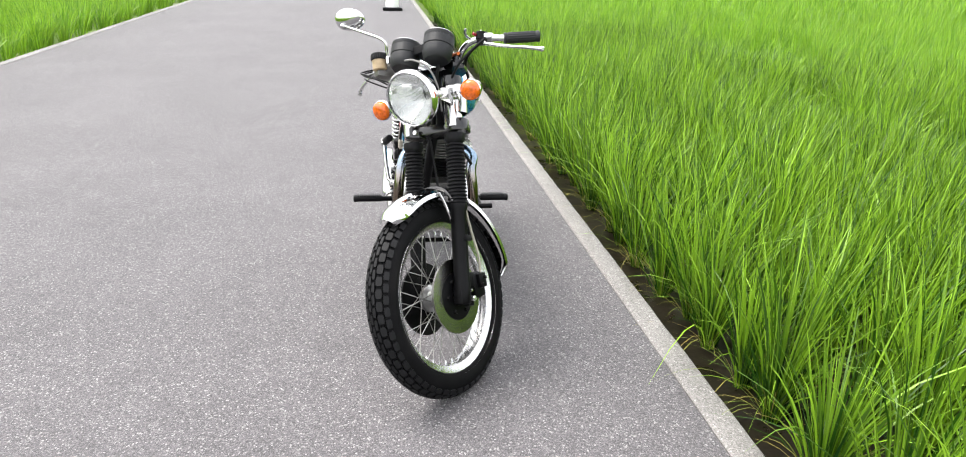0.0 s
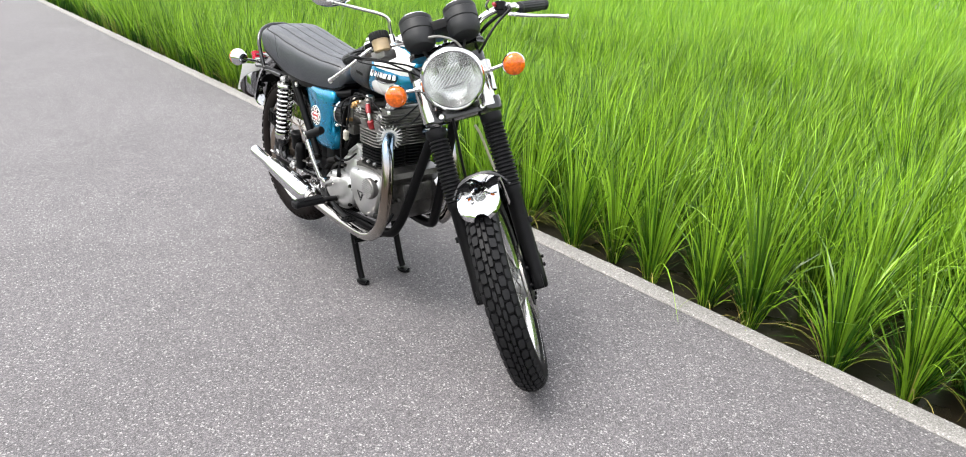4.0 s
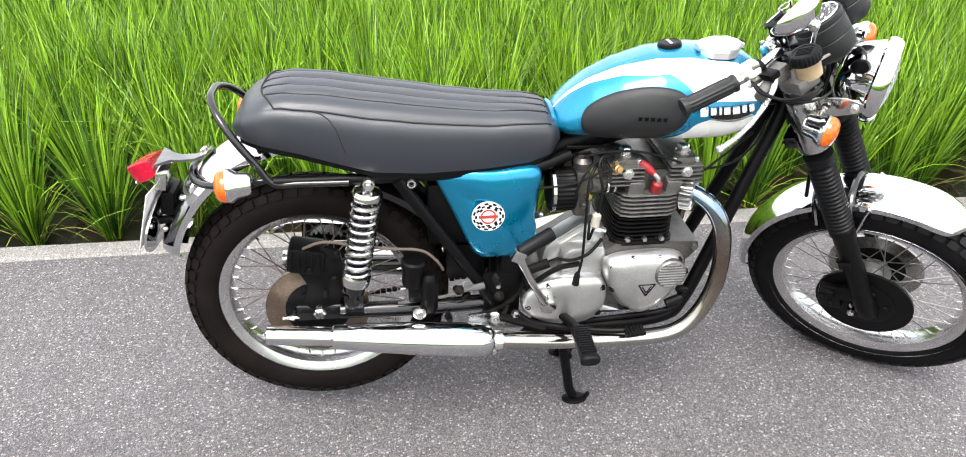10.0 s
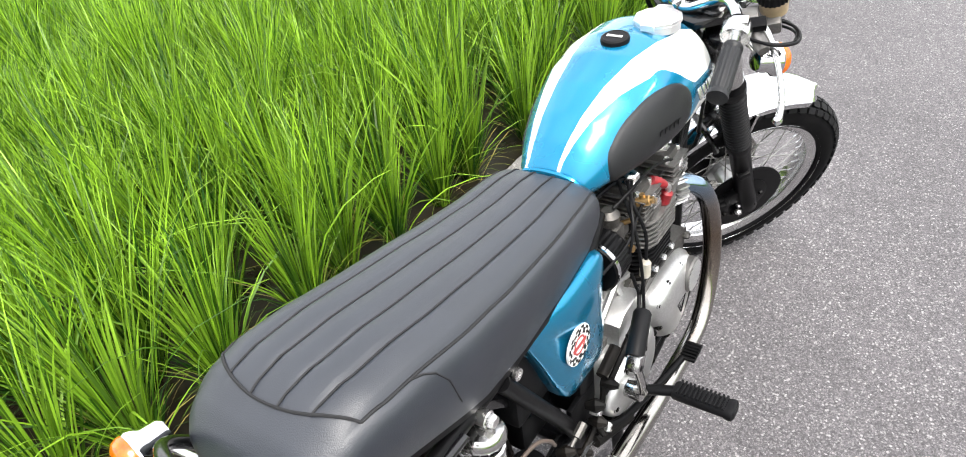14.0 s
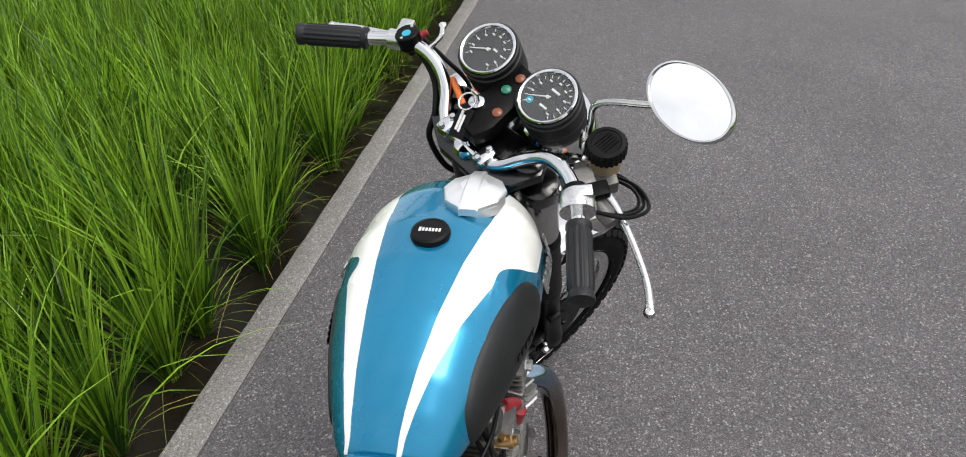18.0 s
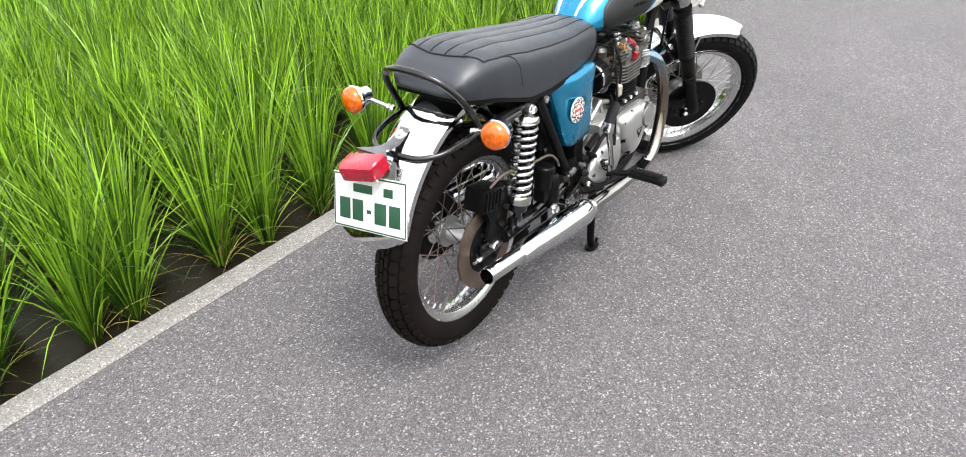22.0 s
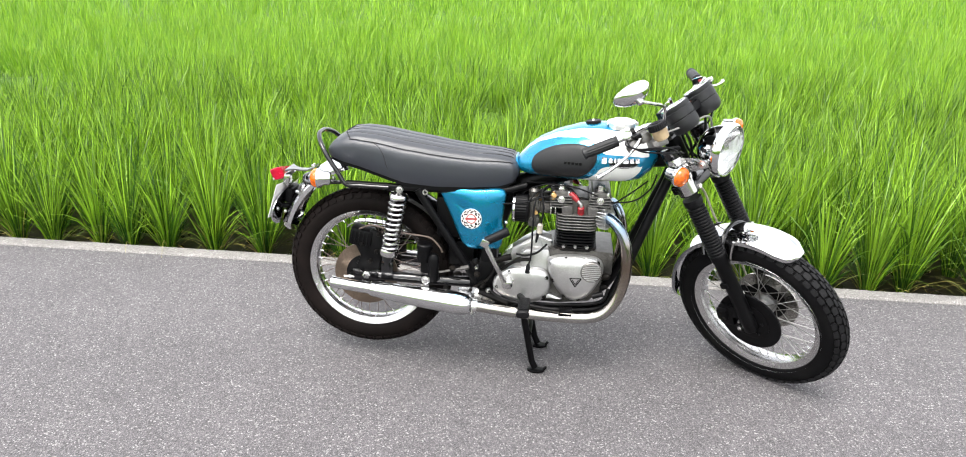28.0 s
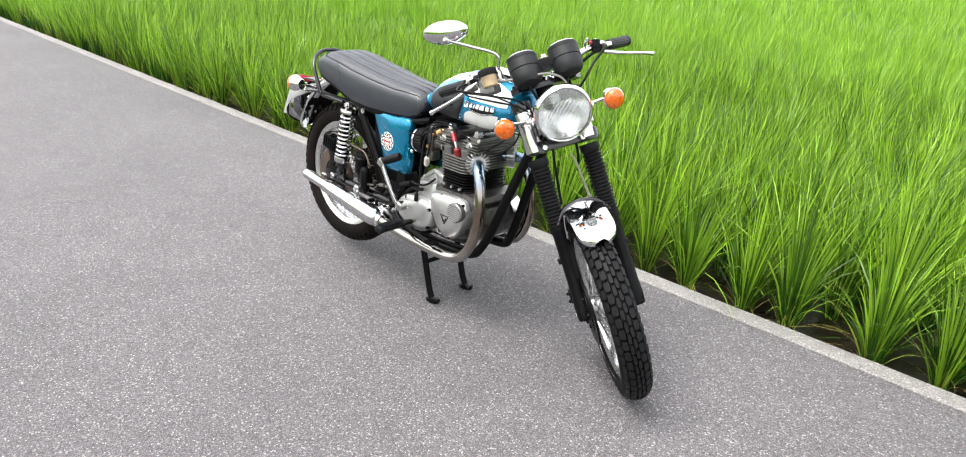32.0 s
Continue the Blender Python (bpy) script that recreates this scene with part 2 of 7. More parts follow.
def heat_stain(name):
    """Chromed pipe browned by heat along its bend and blued where it leaves the head."""
    m = WORN_CHROME.copy()
    m.name = name
    n, l = m.node_tree.nodes, m.node_tree.links
    b = n["Principled BSDF"]
    here = n.new("ShaderNodeSeparateXYZ")
    l.new(n.new("ShaderNodeTexCoord").outputs["Object"], here.inputs[0])
    reach = n.new("ShaderNodeMapRange")
    reach.inputs[1].default_value, reach.inputs[2].default_value = 0.26, 0.66
    l.new(here.outputs[2], reach.inputs[0])
    ramp = n.new("ShaderNodeValToRGB")
    stops = ((0.0, (0.78, 0.77, 0.75)), (0.25, (0.6, 0.54, 0.48)), (0.55, (0.36, 0.28, 0.22)), (0.75, (0.5, 0.46, 0.44)), (0.9, (0.4, 0.55, 0.72)))
    while len(ramp.color_ramp.elements) < len(stops):
        ramp.color_ramp.elements.new(0.5)
    for e, (p, c) in zip(ramp.color_ramp.elements, stops):
        e.position, e.color = p, (*c, 1)
    l.new(reach.outputs[0], ramp.inputs[0])
    tint = n.new("ShaderNodeMix")
    tint.data_type, tint.blend_type = "RGBA", "MULTIPLY"
    tint.inputs[0].default_value = 1.0
    l.new(b.inputs["Base Color"].links[0].from_socket, tint.inputs[6])
    l.new(ramp.outputs[0], tint.inputs[7])
    l.new(tint.outputs[2], b.inputs["Base Color"])
    return m


PIPE = heat_stain("heat_stained_chrome")


def glass_material():
    """Thin clear glass: see-through, with a faint gloss."""
    m = bpy.data.materials.new("clear_glass")
    m.use_nodes = True
    n, l = m.node_tree.nodes, m.node_tree.links
    clear, gloss, mix = n.new("ShaderNodeBsdfTransparent"), n.new("ShaderNodeBsdfGlossy"), n.new("ShaderNodeMixShader")
    clear.inputs[0].default_value, gloss.inputs["Roughness"].default_value = (0.96, 0.97, 0.97, 1), 0.03
    mix.inputs[0].default_value = 0.06
    l.new(clear.outputs[0], mix.inputs[1])
    l.new(gloss.outputs[0], mix.inputs[2])
    l.new(mix.outputs[0], n["Material Output"].inputs["Surface"])
    return m


GLASS = glass_material()


def leaf_material(name, low, high, value):
    """Thin leaf blades: a given colour range, some light passing through, each blade a little different."""
    m = bpy.data.materials.new(name)
    m.use_nodes = True
    n, l = m.node_tree.nodes, m.node_tree.links
    b = n["Principled BSDF"]
    b.inputs["Roughness"].default_value = 0.38
    b.inputs["Specular IOR Level"].default_value = 0.45
    r = n.new("ShaderNodeValToRGB")
    r.color_ramp.elements[0].color, r.color_ramp.elements[1].color = (*low, 1), (*high, 1)
    mid = r.color_ramp.elements.new(0.5)
    mid.color = (*[a * 0.55 + c * 0.45 for a, c in zip(low, high)], 1)
    l.new(n.new("ShaderNodeNewGeometry").outputs["Random Per Island"], r.inputs[0])
    t = n.new("ShaderNodeTexNoise")
    t.inputs["Scale"].default_value = 0.8
    l.new(n.new("ShaderNodeTexCoord").outputs["Object"], t.inputs["Vector"])
    mr = n.new("ShaderNodeMapRange")
    mr.inputs[3].default_value, mr.inputs[4].default_value = value * 0.85, value * 1.15
    l.new(t.outputs["Fac"], mr.inputs[0])
    t2 = n.new("ShaderNodeTexNoise")
    t2.inputs["Scale"].default_value, t2.inputs["Detail"].default_value = 4.5, 3.0
    l.new(n.new("ShaderNodeTexCoord").outputs["Object"], t2.inputs["Vector"])
    mr2 = n.new("ShaderNodeMapRange")
    mr2.inputs[1].default_value, mr2.inputs[2].default_value, mr2.inputs[3].default_value, mr2.inputs[4].default_value = 0.32, 0.68, 0.78, 1.22
    l.new(t2.outputs["Fac"], mr2.inputs[0])
    both = n.new("ShaderNodeMath")
    both.operation = "MULTIPLY"
    l.new(mr.outputs[0], both.inputs[0])
    l.new(mr2.outputs[0], both.inputs[1])
    hs = n.new("ShaderNodeHueSaturation")
    l.new(both.outputs[0], hs.inputs["Value"])
    l.new(r.outputs[0], hs.inputs["Color"])
    l.new(hs.outputs[0], b.inputs["Base Color"])
    tr = n.new("ShaderNodeBsdfTranslucent")
    l.new(hs.outputs[0], tr.inputs["Color"])
    mx = n.new("ShaderNodeMixShader")
    mx.inputs[0].default_value = 0.32
    l.new(b.outputs[0], mx.inputs[1])
    l.new(tr.outputs[0], mx.inputs[2])
    l.new(mx.outputs[0], n["Material Output"].inputs["Surface"])
    return m


RICE = leaf_material("rice_leaf", (0.007, 0.05, 0.002), (0.265, 0.46, 0.029), 1.0)
STEM = leaf_material("shaded_rice_stem", (0.008, 0.04, 0.003), (0.034, 0.10, 0.008), 1.0)
# paler, low-contrast leaf for far rows: distance haze put into the colour
RICE_FAR = leaf_material("hazed_rice_leaf", (0.07, 0.185, 0.009), (0.27, 0.45, 0.034), 1.0)
STRAW = leaf_material("dry_rice_leaf", (0.13, 0.19, 0.03), (0.36, 0.29, 0.085), 1.0)


# ---- geometry ----
class Geo:
    """Collects vertices and faces of one mesh."""

    def __init__(self):
        self.v, self.f = [], []

    def add(self, verts, faces):
        k = len(self.v)
        self.v += [tuple(p) for p in verts]
        self.f += [tuple(i + k for i in q) for q in faces]
        return self

    def rings(self, rings, closed=False, caps=True):
        """Joins rings of equal length into a skin."""
        n, verts = len(rings[0]), [p for r in rings for p in r]
        faces = [(a * n + i, a * n + (i + 1) % n, b * n + (i + 1) % n, b * n + i)
                 for a, b in zip(range(len(rings)), list(range(1, len(rings))) + ([0] if closed else [])) for i in range(n)]
        if caps and not closed:
            faces += [tuple(range(n))[::-1], tuple(range((len(rings) - 1) * n, len(rings) * n))]
        return self.add(verts, faces)

    def tube(self, path, r, n=10, closed=False, caps=True):
        path = [Vector(p) for p in path]
        count = len(path)
        radii = r if isinstance(r, (list, tuple)) else [r] * count
        rings, side = [], None
        for i, p in enumerate(path):
            a = path[(i - 1) % count] if closed or i else p
            b = path[(i + 1) % count] if closed or i < count - 1 else p
            t = (b - a).normalized()
            if side is None:
                side = t.orthogonal().normalized()
            side = (side - t * side.dot(t)).normalized()
            up = t.cross(side)
            rings.append([p + radii[i] * (math.cos(2 * math.pi * k / n) * side + math.sin(2 * math.pi * k / n) * up) for k in range(n)])
        return self.rings(rings, closed, caps)

    def lathe(self, profile, origin=(0, 0, 0), axis=(0, 0, 1), n=24, closed=False, caps=True):
        """Turns (radius, height) points round an axis."""
        q = Vector(axis).normalized().to_track_quat("Z", "Y")
        o = Vector(origin)
        rings = [[o + q @ Vector((max(r, 1e-4) * math.cos(2 * math.pi * k / n), max(r, 1e-4) * math.sin(2 * math.pi * k / n), h)) for k in range(n)] for r, h in profile]
        return self.rings(rings, closed, caps=caps and not closed)

    def box(self, c, size, turn=(0, 0, 0), bevel=0.0, taper=1.0):
        """A box with chamfered edges; taper narrows its top."""
        bm = bmesh.new()
        bmesh.ops.create_cube(bm, size=1)
        for v in bm.verts:
            k = taper if v.co.z > 0 else 1
            v.co = Vector((v.co.x * size[0] * k, v.co.y * size[1] * k, v.co.z * size[2]))
        if bevel:
            bmesh.ops.bevel(bm, geom=list(bm.edges), offset=bevel, segments=2, affect="EDGES", profile=0.6)
        bmesh.ops.transform(bm, matrix=pose(*c, *turn), verts=list(bm.verts))
        bm.verts.index_update()
        self.add([v.co for v in bm.verts], [[v.index for v in f.verts] for f in bm.faces])
        bm.free()
        return self

    def plate(self, outline, axis, a, b, inset=0.0):
        """A flat piece: an outline in the two other axes, from a to b along one axis, with rounded rims."""
        def at(p, h):
            q = list(p)
            q.insert(axis, h)
            return q
        cx, cy = sum(p[0] for p in outline) / len(outline), sum(p[1] for p in outline) / len(outline)

        def shrunk(d):
            return [(cx + (x - cx) * (1 - d / max(0.01, math.hypot(x - cx, y - cy))), cy + (y - cy) * (1 - d / max(0.01, math.hypot(x - cx, y - cy)))) for x, y in outline]
        s = 1 if b > a else -1
        steps = [(0, a), (0, b - s * inset), (inset * 0.3, b - s * inset * 0.3), (inset, b)] if inset else [(0, a), (0, b)]
        return self.rings([[at(p, h) for p in shrunk(d)] for d, h in steps])

    def bolt(self, p, axis, r=0.006, h=0.006):
        return self.lathe([(r, 0), (r, h * 0.7), (r * 0.75, h)], p, axis, 6)


def spline(points, per=6, closed=False):
    """A smooth path through points."""
    pts = [Vector(p) for p in points]
    n, out = len(pts), []
    for i in range(n if closed else n - 1):
        a, b = pts[i], pts[(i + 1) % n]
        p, q = (pts[i - 1] if closed or i else 2 * a - b), (pts[(i + 2) % n] if closed or i + 2 < n else 2 * b - a)
        for k in range(per):
            t = k / per
            out.append(0.5 * (2 * a + (b - p) * t + (2 * p - 5 * a + 4 * b - q) * t * t + (3 * a - p - 3 * b + q) * t**3))
    return out if closed else out + [pts[-1]]


def along(table, x):
    """A value read between the rows of a table, smoothly."""
    return float(np.interp(x, [r[0] for r in table], [r[1] for r in table]))


def mesh_of(name, geo, material, sharp=38.0):
    me = bpy.data.meshes.new(name)
    me.from_pydata(geo.v, [], geo.f)
    me.materials.append(material)
    bm = bmesh.new()
    bm.from_mesh(me)
    bmesh.ops.recalc_face_normals(bm, faces=list(bm.faces))
    bm.to_mesh(me)
    bm.free()
    me.polygons.foreach_set("use_smooth", [True] * len(me.polygons))
    me.set_sharp_from_angle(angle=radians(sharp))
    return me


def part(name, geo, material, parent=None, label="", m=None, sharp=38.0):
    """One mesh object, under a thing or a part."""
    me = geo if isinstance(geo, bpy.types.Mesh) else mesh_of(name, geo, material, sharp)
    ob = new(name, me)
    ob.parent = parent
    if m is not None:
        ob.matrix_basis = m
    if label:
        ob["label"] = label
    return ob


# ---- ground ----
def flat(name, x0, x1, y0, y1, z, step, material, rough_z=0.0, label="", category="", kind="structure"):
    nx, ny = max(1, round((x1 - x0) / step)), max(1, round((y1 - y0) / step))
    xs, ys = np.linspace(x0, x1, nx + 1), np.linspace(y0, y1, ny + 1)
    verts = [(x, y, z + (rough_z * noise.noise((x * 2, y * 2, 0)) if rough_z else 0)) for y in ys for x in xs]
    faces = [(j * (nx + 1) + i, j * (nx + 1) + i + 1, (j + 1) * (nx + 1) + i + 1, (j + 1) * (nx + 1) + i) for j in range(ny) for i in range(nx)]
    ob = part(name, Geo().add(verts, faces), material)
    return tagged(ob, label, category, kind=kind)


KERB_IN, KERB_OUT, LEFT_IN, MUD_Z = 0.778, 0.883, -4.6, -0.11


def field_rise(y):
    """The paddy climbs very gently away from the lane."""
    return 0.02 * np.clip(y - 4.0, 0.0, 160.0)


def road_z(y):
    """The lane falls slightly away from the paddy kerb."""
    return 0.03 * min(0.0, y - KERB_IN)


def far_edge(x):
    """The far side of the road runs parallel to the paddy kerb."""
    return LEFT_IN


xs = np.concatenate([np.arange(-72, -6, 6.0), np.arange(-6, 10, 0.5), np.arange(10, 301, 6.0)])
sheet = Geo().rings([[(x, far_edge(x), -0.7), (x, far_edge(x), road_z(far_edge(x))), (x, KERB_IN, 0.0), (x, KERB_IN, -0.7)] for x in xs])
road = part("road", sheet, ASPHALT)
tagged(road, "grey asphalt lane with pale stone chips", "road", kind="structure")


def kerb(name, inner, width, label):
    """A concrete edging strip with slightly broken arrises."""
    g, rings = Geo(), []
    for x in np.concatenate([np.arange(-72, -6, 4.0), np.arange(-6, 10, 0.05), np.arange(10, 301, 4.0)]):
        y0, d = inner(x), math.copysign(1, width)
        y1 = y0 + width
        w = [0.004 * noise.noise((x * 9, k * 7.3, 2.0)) + 0.002 * noise.noise((x * 40, k * 3.1, 5.0)) for k in range(4)]
        z = road_z(y0)
        rings.append([(px, py, pz + z) for px, py, pz in [(x, y0 + d * (0.003 + w[0] * 0.4), -0.25), (x, y0 + d * (0.003 + w[0] * 0.4), 0.002), (x, y0 + d * (0.012 + w[0]), 0.010 + w[3] * 0.3),
                      (x, y1 - d * (0.014 + w[1]), 0.010 + w[3] * 0.3), (x, y1 + w[1], 0.0 + w[2] * 0.4), (x, y1 + d * 0.01 + w[1], -0.25)]])
    return tagged(part(name, g.rings(rings), KERB), label, "kerb", kind="structure")


kerb("kerb_paddy_side", lambda x: KERB_IN, KERB_OUT - KERB_IN, "pale concrete edging strip along the rice paddy")
kerb("kerb_far_side", far_edge, -0.12, "pale concrete edging strip along the far field")
flat("ground", -12, 16, KERB_OUT, 2.1, MUD_Z, 0.12, MUD, 0.012, "wet dark brown paddy mud", "mud")
far_ground = part("field_ground", Geo().box((0, 0.0, MUD_Z - 1.2), (3000, 3000, 0.08)), EARTH)
tagged(far_ground, "green field floor under the rice", "ground", kind="structure")


def rice(name, zones, material, seed, label):
    """Blades of rice in planted hills, as one mesh of curved tapering strips."""
    rng = np.random.default_rng(seed)
    all_v, all_f, base = [], [], 0
    for x0, x1, y0, y1, dx, dy, blades, segs, width, height, spread, *open_out in zones:
        gx, gy = np.meshgrid(np.arange(x0, x1, dx), np.arange(y0, y1, dy))
        hills = np.stack([gx.ravel(), gy.ravel()], 1)
        hills = hills + np.random.default_rng(7).normal(0, 0.16, hills.shape) * (dx, dy * 0.6)
        if y0 > 2 or y0 < -2:
            hills[:, 1] += rng.uniform(-0.7, 0.7, len(hills))
        hills = hills[(hills[:, 1] > 1.0) | (hills[:, 1] < LEFT_IN - 0.3)]
        size = rng.uniform(0.85, 1.1, len(hills))
        n = len(hills) * blades
        at, size = np.repeat(hills, blades, 0), np.repeat(size, blades)
        turn = rng.uniform(0, 2 * np.pi, n)
        out = np.stack([np.cos(turn), np.sin(turn)], 1)
        foot = at + out * (rng.uniform(0, 1, n) ** 0.7 * 0.035 * spread)[:, None]
        lean = np.abs(rng.normal(0, 0.165, n)) + 0.03
        droop = rng.uniform(0.0, 0.21, n) + 0.5 * (rng.uniform(0, 1, n) > 0.91)
        if open_out:
            lean, droop = lean + open_out[0] * rng.uniform(0.3, 1.0, n), droop + open_out[0] * rng.uniform(0.2, 1.0, n)
        length = height * size * rng.uniform(0.62, 1.08, n)
        s = np.linspace(0, 1, segs + 1)[None]
        out3 = out + np.array([0.10, 0.22]) * rng.uniform(0.2, 1.2, n)[:, None]
        flat_way = lean[:, None] * s + droop[:, None] * s**2.5
        x = foot[:, :1] + out3[:, :1] * flat_way * length[:, None]
        y = foot[:, 1:] + out3[:, 1:] * flat_way * length[:, None]
        z = MUD_Z + field_rise(foot[:, 1:]) + 0.03 * np.minimum(0.0, foot[:, 1:] - KERB_IN) + length[:, None] * (s - 0.5 * flat_way * s * np.sqrt(lean + droop)[:, None])
        face_turn = turn + rng.normal(0, 0.9, n)
        wide = width * rng.uniform(0.7, 1.25, n)[:, None] * np.clip(0.45 + 1.5 * s - 1.9 * s**2.2, 0.04, 1)
        sx, sy = -np.sin(face_turn)[:, None] * wide, np.cos(face_turn)[:, None] * wide
        v = np.stack([np.stack([x - sx, y - sy, z], -1), np.stack([x + sx, y + sy, z], -1)], 2).reshape(-1, 3)
        k = np.arange(n)[:, None] * 2 * (segs + 1) + 2 * np.arange(segs)[None] + base
        all_f.append(np.stack([k, k + 1, k + 3, k + 2], -1).reshape(-1, 4))
        all_v.append(v)
        base += len(v)
    v, f = np.concatenate(all_v), np.concatenate(all_f)
    me = bpy.data.meshes.new(name)
    me.vertices.add(len(v))
    me.vertices.foreach_set("co", v.ravel().astype(np.float32))
    me.loops.add(f.size)
    me.loops.foreach_set("vertex_index", f.ravel().astype(np.int32))
    me.polygons.add(len(f))
    me.polygons.foreach_set("loop_start", np.arange(0, f.size, 4, dtype=np.int32))
    me.update(calc_edges=True)
    me.polygons.foreach_set("use_smooth", np.ones(len(f), bool))
    me.materials.append(material)
    return tagged(new(name, me), label, "rice", kind="stuff")


# x range, y range, hill spacing, blades a hill, segments, half width, height, spread
rice("rice_plants", [
    (-3.8, 6.6, 1.09, 1.35, 0.265, 0.30, 98, 6, 0.0046, 0.69, 0.9),
    (-3.8, 6.6, 1.38, 1.96, 0.28, 0.29, 108, 5, 0.0048, 0.69, 0.95),
    (-3.7, 6.6, 1.95, 3.0, 0.27, 0.30, 122, 5, 0.0049, 0.67, 1.1),
    (-3.8, 6.6, 1.09, 1.35, 0.265, 0.30, 20, 6, 0.0036, 0.46, 0.9, 0.26),
    (-7.0, -3.8, 1.09, 4.0, 0.24, 0.30, 100, 4, 0.0042, 0.67, 1.2),
    (6.6, 12.0, 1.09, 4.0, 0.24, 0.30, 80, 3, 0.005, 0.67, 1.2),
    (-3.8, 6.6, 2.95, 5.4, 0.24, 0.30, 88, 4, 0.0052, 0.67, 1.4)], RICE, 3, "dense bright green young rice standing in rows")
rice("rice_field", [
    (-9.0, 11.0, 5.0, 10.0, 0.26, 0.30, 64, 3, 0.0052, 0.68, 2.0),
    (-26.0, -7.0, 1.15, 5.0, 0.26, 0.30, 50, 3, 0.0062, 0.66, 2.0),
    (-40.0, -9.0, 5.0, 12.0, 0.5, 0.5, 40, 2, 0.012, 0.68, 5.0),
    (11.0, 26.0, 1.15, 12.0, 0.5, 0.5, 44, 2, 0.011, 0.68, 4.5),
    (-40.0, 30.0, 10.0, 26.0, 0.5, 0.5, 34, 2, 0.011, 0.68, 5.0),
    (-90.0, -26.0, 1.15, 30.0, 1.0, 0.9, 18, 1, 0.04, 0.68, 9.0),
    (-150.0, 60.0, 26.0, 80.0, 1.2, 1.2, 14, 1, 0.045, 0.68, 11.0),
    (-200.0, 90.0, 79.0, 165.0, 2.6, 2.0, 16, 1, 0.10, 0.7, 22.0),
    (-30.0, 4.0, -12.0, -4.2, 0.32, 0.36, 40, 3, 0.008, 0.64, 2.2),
    (-70.0, 5.0, -26.0, -11.0, 0.9, 0.9, 18, 2, 0.025, 0.66, 8.0)], RICE_FAR, 5, "wide field of even bright green rice blades, haze in their colour")
# green stems coloured darker still, to put the shade inside the hills
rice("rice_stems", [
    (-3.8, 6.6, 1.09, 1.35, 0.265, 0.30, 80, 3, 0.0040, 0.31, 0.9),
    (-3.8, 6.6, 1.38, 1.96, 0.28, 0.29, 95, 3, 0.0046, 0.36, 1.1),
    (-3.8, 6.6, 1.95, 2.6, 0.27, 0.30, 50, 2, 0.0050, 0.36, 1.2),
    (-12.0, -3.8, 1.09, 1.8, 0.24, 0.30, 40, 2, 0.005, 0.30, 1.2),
    (6.6, 11.0, 1.09, 1.8, 0.24, 0.30, 40, 2, 0.005, 0.30, 1.2)], STEM, 12, "dark green lower stems of the rice hills, shade added in their colour")
rice("dry_rice_leaves", [
    (-3.8, 6.6, 1.09, 1.35, 0.265, 0.30, 13, 6, 0.0024, 0.34, 0.9, 0.75),
    (-3.8, 6.6, 1.09, 1.35, 0.265, 0.30, 8, 5, 0.0026, 0.30, 0.8, 0.15),
    (-9.0, -3.8, 1.09, 1.5, 0.24, 0.30, 8, 4, 0.004, 0.36, 1.6)], STRAW, 8, "yellowed lower leaves of the rice at the kerb")
shade_sheet = Geo()
# a sheet coloured dark as the shade between the far hills, and the wide field beyond
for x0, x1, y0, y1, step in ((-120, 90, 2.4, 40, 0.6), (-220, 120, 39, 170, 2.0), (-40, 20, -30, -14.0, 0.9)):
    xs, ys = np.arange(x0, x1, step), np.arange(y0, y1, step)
    shade_sheet.add([(x, y, 0.12 + 0.08 * noise.noise((x * 1.3, y * 1.3, 0)) + float(field_rise(y)) + road_z(y)) for y in ys for x in xs],
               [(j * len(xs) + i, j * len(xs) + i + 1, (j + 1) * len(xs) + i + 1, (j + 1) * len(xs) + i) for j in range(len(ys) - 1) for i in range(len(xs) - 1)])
UNDER = surface("rice_gap_shade", (0.055, 0.125, 0.008), 0.85, vary=0.3, scale=1.3, fine=0.4, fine_scale=20)
tagged(part("rice_underlayer", shade_sheet, UNDER), "dark green sheet under the rice, gap shade in its colour", "rice", kind="stuff")
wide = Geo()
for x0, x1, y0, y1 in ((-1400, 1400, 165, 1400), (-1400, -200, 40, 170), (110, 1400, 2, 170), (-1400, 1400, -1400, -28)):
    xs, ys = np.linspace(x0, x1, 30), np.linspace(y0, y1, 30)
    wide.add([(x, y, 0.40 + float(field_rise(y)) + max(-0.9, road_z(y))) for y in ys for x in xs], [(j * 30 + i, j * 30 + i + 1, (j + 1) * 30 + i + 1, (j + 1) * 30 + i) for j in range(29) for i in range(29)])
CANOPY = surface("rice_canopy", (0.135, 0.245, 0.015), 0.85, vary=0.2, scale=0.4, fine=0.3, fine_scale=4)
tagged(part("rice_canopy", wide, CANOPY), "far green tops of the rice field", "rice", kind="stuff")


# ---- motorcycle ----
STEER = pose(1.139, 0, 0.855, 0, -28, 0) @ pose(0, 0, 0, 0, 0, -41.5)
LOWER_FORK = pose(1.139, -0.012, 0.855, 0, -30.0, 0) @ pose(0, 0, 0, 0, 0, -43.5) @ pose(0, 0, -0.03, 0, 1.4, 0)
INTO_FORK = STEER.to_3x3().inverted()
bike = tagged(new("motorcycle"), "blue and white classic twin motorcycle on its centre stand", "motorcycle")
SIDES = (-1, 1)


